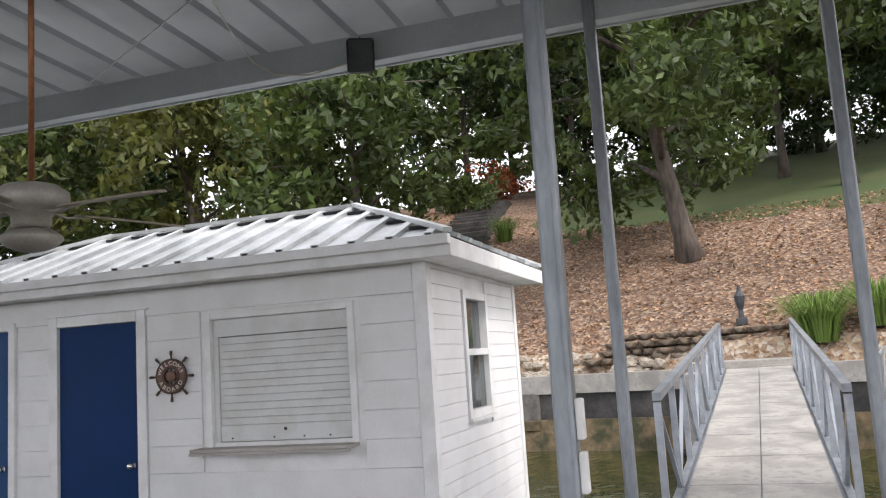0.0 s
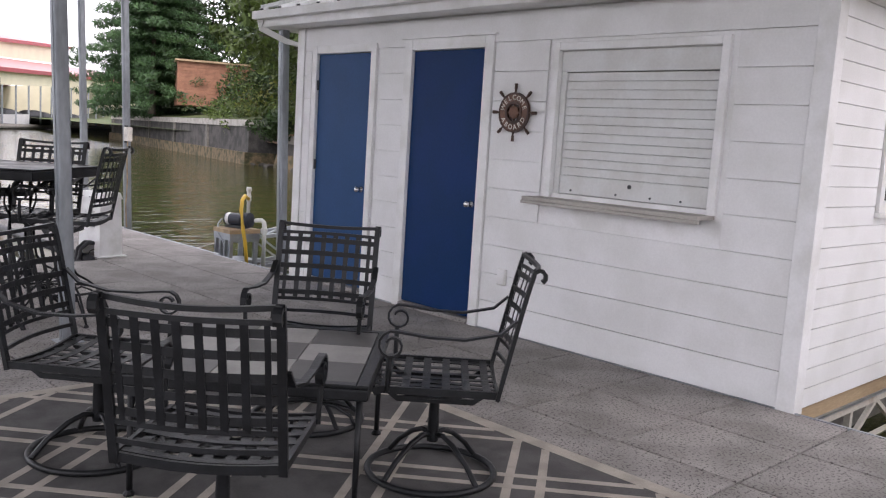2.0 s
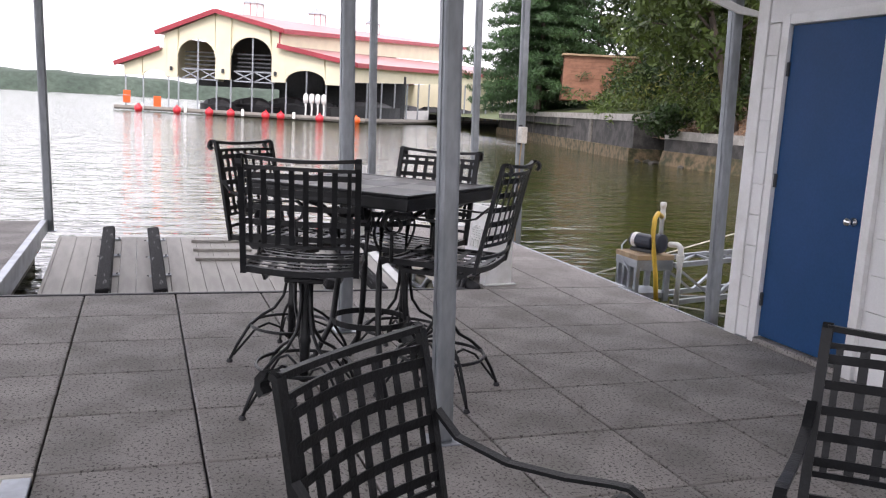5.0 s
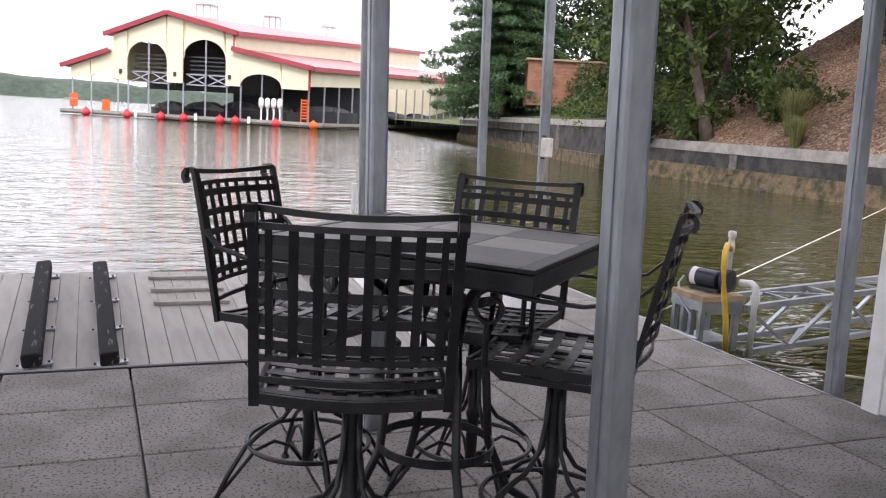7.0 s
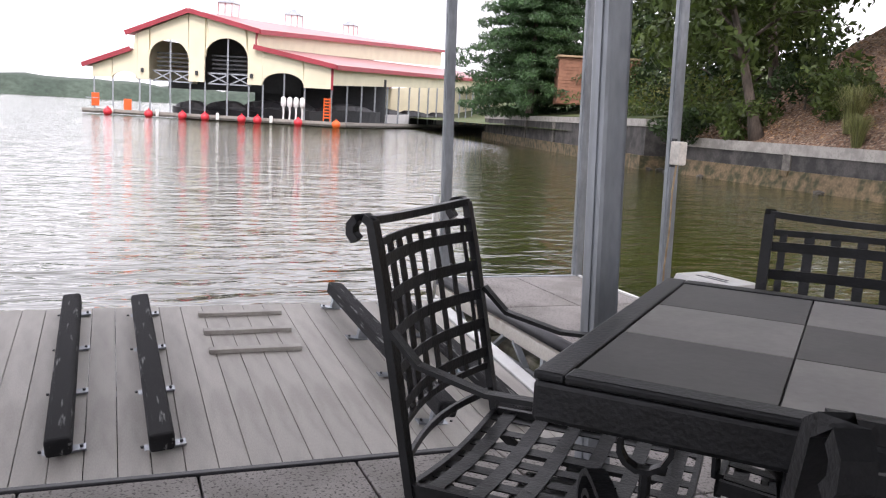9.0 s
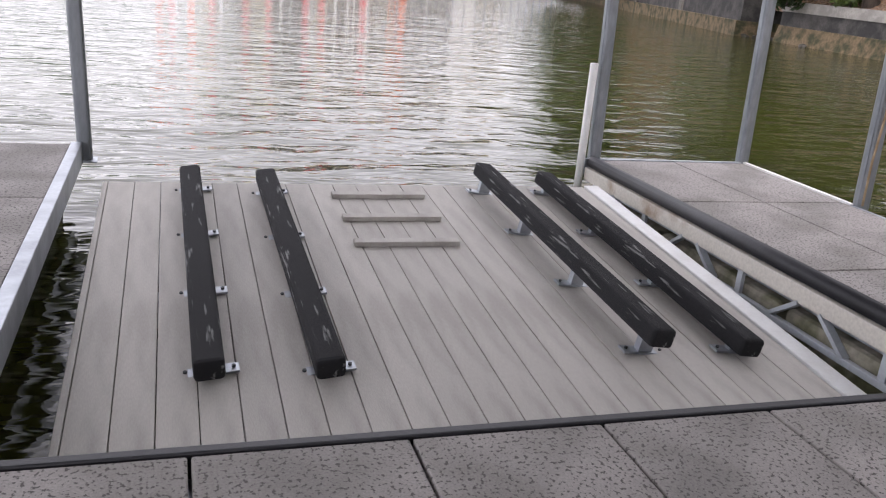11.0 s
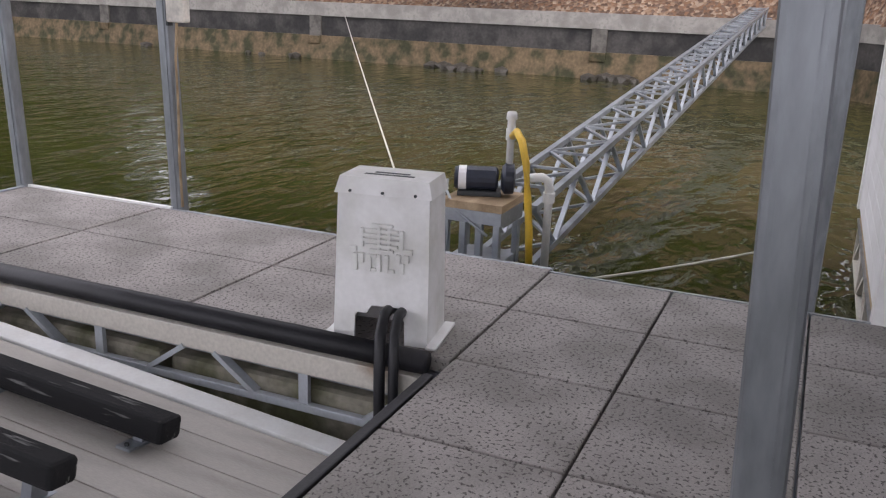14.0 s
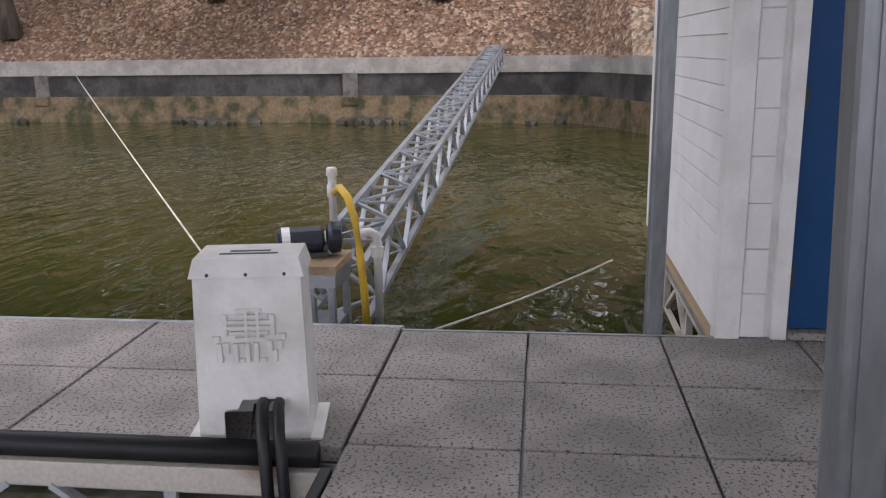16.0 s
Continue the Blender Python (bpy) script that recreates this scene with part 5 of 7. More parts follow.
for z, hw in ((0.475, 0.045), (0.455, 0.066), (0.435, 0.078), (0.415, 0.078), (0.395, 0.066), (0.375, 0.05)):
    em_box(-hw, hw, z - 0.006, z + 0.006)
for y in (-0.088, 0.072):
    em_box(y, y + 0.016, 0.385, 0.462)
for y in (-0.01, 0.03):
    em_box(y - 0.006, y + 0.006, 0.375, 0.475)
for y0, y1, z0, z1 in ((-0.115, -0.095, 0.29, 0.36), (-0.094, -0.07, 0.322, 0.362), (-0.058, -0.04, 0.29, 0.36), (-0.039, -0.018, 0.29, 0.305), (-0.039, -0.018, 0.345, 0.36), (-0.017, 0.0, 0.29, 0.36),
                       (0.012, 0.03, 0.29, 0.362), (0.031, 0.055, 0.29, 0.306), (0.075, 0.093, 0.29, 0.335), (0.058, 0.078, 0.336, 0.368), (0.09, 0.112, 0.336, 0.368), (-0.13, -0.1, 0.363, 0.385), (0.095, 0.125, 0.37, 0.392)):
    em_box(y0, y1, z0, z1)
for k, (dy, r) in enumerate(((-0.03, 0.022), (-0.085, 0.02))):
    part("air_hose", T([(0.02, dy, 0.10), (-0.09, dy, 0.135), (-0.19, dy - 0.01, 0.145), (-0.27, dy - 0.02, 0.09), (-0.305, dy - 0.03, -0.03), (-0.315, dy - 0.035, -0.24), (-0.32, dy - 0.04, -0.5)], r, sides=10), M["rubber"], cb, "thick black rubber hose", True)
part("cable", T([(0.0, 0.02, 0.08), (-0.1, 0.02, 0.04), (-0.15, 0.03, -0.06), (-0.2, 0.05, -0.12)], 0.005, sides=6), M["rubber"], cb)

# junction box and cord on the finger post
jb = empty("junction_box", pose(4.30, 10.93, 1.22))
tagged(jb, "weathered cream junction box on the finger dock post", "junction box")
part("box", B(-0.04, 0.03, -0.13, -0.005, -0.09, 0.09, 0.012), M["cream"], jb)
part("bracket", B(-0.02, 0.02, -0.004, 0.012, -0.11, 0.11), M["steel_dark"], jb)
part("cord", T([(0, -0.05, -0.09), (0.0, -0.03, -0.3), (0.02, -0.015, -0.6), (0.0, -0.02, -0.9), (0.02, -0.01, -1.2)], 0.008, sides=6), M["wood"], jb, smooth=True)
gp = T([(2.865, 12.24, -0.6), (2.865, 12.24, 0.72)], 0.03, sides=12)
tagged(ob_from("guide_pole", gp, M["pvc"], smooth=True), "white plastic pipe guide pole at the slip corner", "guide pole")

# ---- truss brace to shore, pump and hose ----
tb = empty("shore_truss")
tagged(tb, "galvanized box truss bracing the dock to the seawall", "truss")
P0, P1 = Vector((5.05, 9.06, 0.12)), Vector((21.35, 8.97, 1.38))
ax = (P1 - P0).normalized()
sd = Vector((-ax.y, ax.x, 0)).normalized()
upv = Vector((0, 0, 1))
HW, HH = 0.18, 0.36
N = 34
for s, h in ((-1, 0), (1, 0), (-1, -1), (1, -1)):
    part("chord", T([P0 + sd * HW * s + upv * HH * h, P1 + sd * HW * s + upv * HH * h], 0, flat=(0.045, 0.045)), M["galv"], tb)
for k in range(N):
    a, b = P0.lerp(P1, k / N), P0.lerp(P1, (k + 1) / N)
    s = 1 if k % 2 else -1
    part("top_web", T([a + sd * HW * s, b - sd * HW * s], 0, flat=(0.03, 0.02)), M["galv"], tb)
    part("top_web", T([b + sd * HW, b - sd * HW], 0, flat=(0.03, 0.02)), M["galv"], tb)
    for e in (-1, 1):
        part("side_web", T([a + sd * HW * e - upv * (HH if k % 2 else 0), b + sd * HW * e - upv * (0 if k % 2 else HH)], 0, flat=(0.02, 0.035), up=sd), M["galv"], tb)
    part("bottom_web", T([a - sd * HW * s - upv * HH, b + sd * HW * s - upv * HH], 0, flat=(0.03, 0.02)), M["galv"], tb)
part("hinge_bracket", B(4.26, 4.72, 8.98, 9.26, -0.2, -0.13, 0.006), M["galv"], tb)
for yb in (8.99, 9.10, 9.20, 9.31):
    part("end_upright", B(4.70, 4.745, yb - 0.02, yb + 0.02, -0.16, 0.075, 0.004), M["galv"], tb)
part("end_plate", B(4.695, 4.75, 8.96, 9.34, 0.0755, 0.15, 0.004), M["galv"], tb)
for yb in (8.985, 9.315):
    part("side_plate", B(4.752, 5.1, yb - 0.02, yb + 0.02, 0.05, 0.15, 0.004), M["galv"], tb)
    part("side_upright", B(5.02, 5.08, yb - 0.018, yb + 0.018, -0.25, 0.049, 0.004), M["galv"], tb)
part("bottom_plate", B(4.70, 5.08, 8.98, 9.32, -0.22, -0.165, 0.004), M["galv"], tb)
part("shore_plate", B(21.3, 21.6, 8.67, 9.17, 1.13, 1.18), M["galv"], tb)
brd = ob_from("pump_board", B(4.69, 5.10, 8.955, 9.345, 0.152, 0.20, 0.004), M["wood"])
tagged(brd, "weathered lumber block on the truss carrying the pump", "board")
pump = empty("water_pump", pose(4.93, 9.18, 0.201, 0, 0, 20))
tagged(pump, "dark blue electric water pump with white pipes and yellow hose", "pump")
part("motor", lathe(bmesh.new(), [(0.05, -0.16), (0.068, -0.15), (0.072, -0.14), (0.072, 0.08), (0.066, 0.085), (0.066, 0.10)], (-0.02, 0.06, 0.10), 18, "y"), M["motor"], pump, smooth=False)
part("volute", lathe(bmesh.new(), [(0.05, 0.0), (0.09, 0.01), (0.095, 0.06), (0.07, 0.08), (0.04, 0.085)], (-0.02, -0.20, 0.105), 20, "y"), M["motor"], pump)
part("foot", B(-0.08, 0.05, -0.12, 0.14, 0.0, 0.03, 0.004), M["steel_dark"], pump)
part("label", lathe(bmesh.new(), [(0.0725, 0.03), (0.0735, 0.031), (0.0735, 0.075), (0.0725, 0.076)], (-0.02, 0.06, 0.10), 18, "y"), M["trim"], pump, "white paper rating label")
part("riser_pipe", lathe(bmesh.new(), [(0.022, 0.19), (0.022, 0.33), (0.03, 0.335), (0.03, 0.40), (0.024, 0.405), (0.024, 0.45), (0.032, 0.455), (0.03, 0.49), (0.024, 0.50)], (-0.02, -0.16, 0), 12), M["pvc"], pump, "white plastic riser pipe", True)
part("elbow_pipe", T([(-0.02, -0.27, 0.11), (-0.02, -0.36, 0.12), (-0.02, -0.395, 0.10), (-0.02, -0.405, 0.05), (-0.02, -0.405, -0.5)], 0.028, sides=12), M["pvc"], pump, "white plastic elbow pipe", True)
part("collar", lathe(bmesh.new(), [(0.036, -0.06), (0.038, 0.0)], (-0.02, -0.405, 0.03), 14), M["pvc"], pump)
part("hose", T([(-0.04, -0.17, 0.36), (-0.13, -0.19, 0.40), (-0.21, -0.22, 0.36), (-0.26, -0.25, 0.24), (-0.25, -0.27, 0.05), (-0.22, -0.29, -0.15), (-0.19, -0.31, -0.48)], 0.022, sides=12), M["hose"], pump, "bright yellow hose", True)
part("power_cord", T([(-0.06, 0.2, 0.09), (-0.13, 0.2, 0.04), (-0.2, 0.14, -0.06), (-0.25, 0.02, -0.14), (-0.3, -0.05, -0.18)], 0.009, sides=6), M["galv"], pump, smooth=True)


def rope(p, q, sag, label):
    p, q = Vector(p), Vector(q)
    pts = [p.lerp(q, k / 14) - Vector((0, 0, sag * 4 * (k / 14) * (1 - k / 14))) for k in range(15)]
    tagged(ob_from("mooring_rope", T(pts, 0.008, sides=6), M["rope"], smooth=True), label, "rope", "mooring ropes")


rope((4.33, 9.27, -0.06), (wall_x(19.9) - 0.05, 19.9, 0.78), 0.03, "white mooring rope from the finger dock to the seawall")
rope((4.3, 8.62, -0.1), (6.95, 7.3, -0.3), 0.03, "white mooring rope running low over the water behind the shed")

# ---- gangway ----
gw = empty("gangway")
tagged(gw, "aluminium gangway with pale deck boards and truss railings", "gangway")
GA, GB = Vector((4.42, -0.115, 0.385)), Vector((14.6, -0.45, 1.11))
gd = (GB - GA).normalized()
gs = Vector((0, 1, 0))
W2 = 0.60
NB = 9
for k in range(NB):
    for s in (-1, 1):
        a, b = GA.lerp(GB, k / NB), GA.lerp(GB, (k + 1) / NB)
        a, b = a + gd * 0.006, b - gd * 0.006
        y0, y1 = (0.004, W2 - 0.06) if s > 0 else (-W2 + 0.06, -0.004)
        part("deck_panel", poly_prism(bmesh.new(), [a + gs * y0, a + gs * y1, b + gs * y1, b + gs * y0], (0, 0, 0.03)), M["wallcap"], gw)
for s in (-1, 1):
    part("bottom_chord", T([GA + gs * W2 * s, GB + gs * W2 * s], 0, flat=(0.06, 0.09)), M["galv"], gw)
    part("top_rail", T([GA + gs * W2 * s + upv * 0.88, GB + gs * W2 * s + upv * 0.84], 0, flat=(0.06, 0.055)), M["galv"], gw)
    for k in range(11):
        p = GA.lerp(GB, k / 10) + gs * W2 * s
        part("rail_post", T([p, p + upv * 0.84], 0, flat=(0.05, 0.05), up=(1, 0, 0)), M["galv"], gw)
        if k < 10:
            q = GA.lerp(GB, (k + 1) / 10) + gs * W2 * s
            part("rail_brace", T([p + upv * (0.04 if k % 2 else 0.82), q + upv * (0.82 if k % 2 else 0.04)], 0, flat=(0.02, 0.03), up=(0, 1, 0)), M["galv"], gw)
part("deck_frame", poly_prism(bmesh.new(), [GA + gs * -W2, GA + gs * W2, GB + gs * W2, GB + gs * -W2], (0, 0, -0.06)), M["galv"], gw)
part("hinge_plate", B(4.15, 4.5, -0.7, 0.47, 0.002, 0.385), M["galv"], gw)
pp = empty("water_standpipe", pose(4.32, -0.92, -0.3))
tagged(pp, "white plastic standpipe with elbow tap beside the post", "standpipe")
part("pipe", T([(0, 0, 0), (0, 0, 1.75), (0.01, -0.03, 1.80), (0.01, -0.11, 1.80)], 0.022, sides=10), M["pvc"], pp, smooth=True)
part("tap", T([(0.01, -0.11, 1.80), (0.01, -0.14, 1.75), (0.01, -0.15, 1.70)], 0.014, sides=8), M["steel_dark"], pp)
for x, y, z in ((1.51, 0.57 - 0.049, 1.355), (1.51, 0.57 - 0.049, 1.16)):
    tagged(ob_from("post_outlet", B(x - 0.03, x + 0.03, y - 0.02, y + 0.008, z - 0.075, z + 0.075, 0.006), M["poly"]), "narrow white plastic outlet box on the post", "outlet", "post outlets")


def cable(pts, r, label):
    tagged(ob_from("ceiling_cable", T(pts, r, sides=6), M["rope"], smooth=True), label, "cable", "ceiling cables")


cable([(2.2, 2.6, roof_z(2.2) - 0.012), (3.2, 3.15, roof_z(3.2) - 0.012), (3.9, 3.36, roof_z(3.9) - 0.04), (4.17, 3.38, 4.08), (4.195, 3.2, 3.96), (4.195, 2.9, 3.90), (4.195, 2.56, 3.94)], 0.009, "grey cable running along the ceiling to the loudspeaker")
cable([(4.19, 5.1, 4.14), (3.4, 3.6, roof_z(3.4) - 0.01), (2.6, 2.2, roof_z(2.6) - 0.01)], 0.005, "thin grey wire stretched under the ribbed ceiling")


# ---- shore: landing, stone walls, path ----
def ground_at(x, y):
    s = x - wall_x(y) - 0.05
    return bank_z(x, y) + (bumpy(x, y) if s > 0.4 else 0)


landing = empty("landing")
tagged(landing, "concrete landing pad and step at the gangway head", "landing", kind="structure")
part("pad", B(14.62, 17.4, -1.55, 0.85, -1.0, 1.09, 0.02), M["concrete"], landing)
part("step", B(15.9, 17.5, -1.5, 0.8, 1.091, 1.25, 0.015), M["concrete"], landing)
walkway = empty("footpath")
tagged(walkway, "sloping concrete footpath from the landing along the bank", "footpath", kind="structure")
pts = [(17.0, 0.6, 1.20), (17.2, 2.0, 1.30), (17.6, 3.4, 1.5), (18.0, 4.8, 1.7)]
bm = bmesh.new()
rows = []
for i, (x, y, z) in enumerate(pts):
    z = ground_at(x + 0.1, y) + 0.06
    rows.append([bm.verts.new(p) for p in ((x - 0.55, y, z), (x + 0.65, y, z + 0.02), (x + 0.65, y, z - 0.2), (x - 0.55, y, z - 0.2))])
for a, b in zip(rows, rows[1:]):
    for k in range(4):
        bm.faces.new((a[k], b[k], b[(k + 1) % 4], a[(k + 1) % 4]))
bmesh.ops.recalc_face_normals(bm, faces=bm.faces[:])
part("slab", bm, M["concrete"], walkway)


def stone(sx, sy, sz, seed):
    bm = bmesh.new()
    bmesh.ops.create_icosphere(bm, subdivisions=1, radius=1)
    for v in bm.verts:
        c = v.co
        k = max(abs(c.x), abs(c.y), abs(c.z)) ** 0.6
        c = c / k
        c += Vector((noise.noise(c * 1.3 + Vector((seed, 0, 0))), noise.noise(c * 1.3 + Vector((0, seed, 0))), noise.noise(c * 1.3 + Vector((0, 0, seed))))) * 0.22
        v.co = Vector((c.x * sx, c.y * sy, c.z * sz))
    return bm


rs_ = random.Random(5)
stwall = empty("stone_wall")
tagged(stwall, "low dry-stacked brown fieldstone wall above the landing", "stone wall", kind="structure")
for row, z in enumerate((1.36, 1.53, 1.70, 1.86)):
    y = -1.6 + 0.1 * (row % 2)
    while y < 2.8 - 0.25 * row:
        wd = rs_.uniform(0.22, 0.5)
        piece("stone", "stone%d" % rs_.randrange(6), lambda: stone(0.2, 0.2, 0.09, rs_.uniform(0, 50)), M["stone"], stwall, pose(17.75 + rs_.uniform(-0.04, 0.04), y + wd / 2, z, 0, 0, rs_.uniform(-6, 6)) @ Matrix.Diagonal((1, wd / 0.36, 1, 1)))
        y += wd
riprap = empty("bank_stones")
tagged(riprap, "loose pale limestone rocks along the bank", "rocks", kind="stuff")
for k in range(110):
    y = rs_.uniform(1.4, 5.6)
    x = wall_x(y) + rs_.uniform(0.45, 1.5)
    s = rs_.uniform(0.07, 0.22)
    piece("rock", "rock%d" % (k % 6), lambda: stone(1, 0.8, 0.6, rs_.uniform(0, 50)), M["palestone"], riprap, pose(x, y, ground_at(x, y) + s * 0.25, rs_.uniform(-15, 15), rs_.uniform(-15, 15), rs_.uniform(0, 360)) @ Matrix.Scale(s, 4))
shore_rocks = empty("shore_rocks")
tagged(shore_rocks, "wet dark rocks at the foot of the seawall", "rocks", kind="stuff")
for k in range(46):
    y = rs_.choice((rs_.gauss(16.0, 0.8), rs_.gauss(11.8, 0.4), rs_.gauss(37, 1.2), rs_.uniform(0, 34)))
    x = wall_x(y) - rs_.uniform(0.2, 0.7)
    s = rs_.uniform(0.08, 0.28)
    piece("rock", "wetrock%d" % (k % 6), lambda: stone(1, 0.8, 0.6, k), M["wetrock"], shore_rocks, pose(x, y, WATER + 0.02, rs_.uniform(-15, 15), 0, rs_.uniform(0, 360)) @ Matrix.Scale(s, 4)).data.materials
terr = empty("terrace_wall")
tagged(terr, "long rough stone terrace walls high on the hillside", "stone wall", kind="structure")
for row, (s0, dz) in enumerate(((12.0, 0.0), (14.0, 0.6))):
    y = 22.0
    while y < 35:
        wd = rs_.uniform(1.2, 2.6)
        x = wall_x(y) + s0
        piece("stone", "slabstone%d" % rs_.randrange(4), lambda: stone(0.4, 1.0, 0.32, rs_.uniform(0, 50)), M["stone"], terr, pose(x, y + wd / 2, ground_at(x, y) + 0.2 + dz * 0.2, 0, 0, -10) @ Matrix.Diagonal((1, wd / 1.9, 1, 1)))
        y += wd
stair = empty("hillside_steps")
tagged(stair, "dark flagstone steps climbing the hillside", "steps", kind="structure")
for k in range(16):
    f = k / 15
    x, y = 27.0 + 13 * f, 8.6 + 2.2 * f
    part("step", B(x - 0.5, x + 0.6, y - 0.9, y + 0.9, ground_at(x, y) - 0.4, ground_at(x, y) + 0.12, 0.03), M["slate"], stair)
statue = empty("garden_ornament", pose(18.25, -0.3, ground_at(18.25, -0.3)))
tagged(statue, "small dark metal garden ornament behind the stone wall", "ornament")
part("base", B(-0.12, 0.12, -0.12, 0.12, -0.05, 0.12, 0.02), M["steel_dark"], statue)
part("figure", lathe(bmesh.new(), [(0.07, 0.12), (0.05, 0.3), (0.1, 0.45), (0.12, 0.6), (0.05, 0.72), (0.03, 0.85)], sides=9), M["steel_dark"], statue)


# ---- plants ----
def leaves_mesh(name, centres, radii, per, size, material, rng, squash=0.8, droop=0.0, thin=0.42):
    """Clumps of small folded leaves round the given centres."""
    C = np.repeat(np.array(centres, float), per, 0)
    R = np.repeat(np.array(radii, float), per)
    n = len(C)
    v = rng.normal(size=(n, 3))
    v /= np.linalg.norm(v, axis=1)[:, None]
    rr = R * rng.uniform(0.25, 1.0, n) ** 0.5
    P = C + v * rr[:, None] * np.array([1, 1, squash])
    a = rng.normal(size=(n, 3)) + np.array([0, 0, -droop])
    a /= np.linalg.norm(a, axis=1)[:, None]
    b = np.cross(a, rng.normal(size=(n, 3)) + v * 0.8)
    b /= np.linalg.norm(b, axis=1)[:, None]
    s = size * rng.uniform(0.6, 1.3, n)[:, None]
    V = np.stack([P - a * s, P + b * s * thin, P + a * s, P - b * s * thin], 1).reshape(-1, 3)
    F = np.arange(4 * n).reshape(-1, 4)
    me = bpy.data.meshes.new(name)
    me.from_pydata(V.tolist(), [], F.tolist())
    me.materials.append(material)
    return me


def tree(name_label, x, y, h, spread, material, seed, trunk=0.22, lean=(0, 0), first=0.3, per=70, clumps=90, size=0.16, z=None, cat="tree"):
    rng = np.random.default_rng(seed)
    z = ground_at(x, y) - 0.1 if z is None else z
    ob = empty("tree", pose(x, y, z))
    tagged(ob, name_label, cat, "trees on the hillside")
    bm = bmesh.new()
    pts, rad = [], []
    for i in range(9):
        f = i / 8
        pts.append((lean[0] * f * h * 0.8 + 0.12 * math.sin(3 * f + seed), lean[1] * f * h * 0.8 + 0.12 * math.cos(2.3 * f + seed), f * h * 0.8))
        rad.append(trunk * (1.45 if i == 0 else 1.0) * (1 - 0.75 * f))
    tube(bm, pts, rad, sides=9)
    centres, radii = [], []
    nl = 9
    for k in range(nl):
        f = first + (0.95 - first) * k / (nl - 1)
        p = Vector(pts[0]).lerp(Vector(pts[-1]), f)
        ang = k * 2.4 + rng.uniform(0, 1)
        reach = spread * (0.55 + 0.45 * math.sin(math.pi * min(1, (f - first) / (1.05 - first) + 0.2))) * rng.uniform(0.8, 1.1)
        tip = p + Vector((math.cos(ang) * reach, math.sin(ang) * reach, h * rng.uniform(0.08, 0.22)))
        mid = p.lerp(tip, 0.5) + Vector((0, 0, 0.06 * h))
        tube(bm, [p, mid, tip], [trunk * 0.35, trunk * 0.2, trunk * 0.06], sides=6)
        for q in range(clumps // nl):
            t = rng.uniform(0.35, 1.12)
            c = p.lerp(tip, t) + Vector(rng.normal(0, spread * 0.17, 3).tolist())
            centres.append(c)
            radii.append(rng.uniform(0.35, 0.85) * spread / 3.6)
    for q in range(clumps // 5):
        centres.append(Vector((lean[0] * h * 0.8, lean[1] * h * 0.8, h * 0.85)) + Vector((rng.normal(0, spread * 0.35), rng.normal(0, spread * 0.35), rng.normal(0, h * 0.07))))
        radii.append(rng.uniform(0.4, 0.9) * spread / 3.6)
    part("trunk", bm, M["bark"], ob, smooth=True)
    cr = new("crown", leaves_mesh("crown", [tuple(c) for c in centres], radii, per, size, material, rng))
    cr.parent = ob
    return ob


def conifer(x, y, h, spread, seed, z):
    rng = np.random.default_rng(seed)
    ob = empty("tree", pose(x, y, z))
    tagged(ob, "tall dark green pine tree on the lawn", "tree", "trees on the hillside")
    part("trunk", tube(bmesh.new(), [(0, 0, 0), (0.05, 0, h * 0.5), (0, 0.05, h)], [0.3, 0.18, 0.03], sides=8), M["bark"], ob)
    centres, radii = [], []
    for k in range(16):
        f = 0.07 + 0.91 * k / 15
        reach = spread * (1 - f) ** 0.8 + 0.3
        for b in range(9):
            ang = b * 0.7 + k * 1.3 + rng.uniform(-0.3, 0.3)
            rch = reach * rng.uniform(0.65, 1.15)
            for q in range(4):
                t = (q + 1) / 4
                centres.append((math.cos(ang) * rch * t, math.sin(ang) * rch * t, f * h - 0.3 * t * t * reach * 0.6 + 0.5 * t))
                radii.append(0.8)
    cr = new("crown", leaves_mesh("crown", centres, radii, 120, 0.26, M["needle"], rng, 0.38, 0.3, 0.13))
    cr.parent = ob


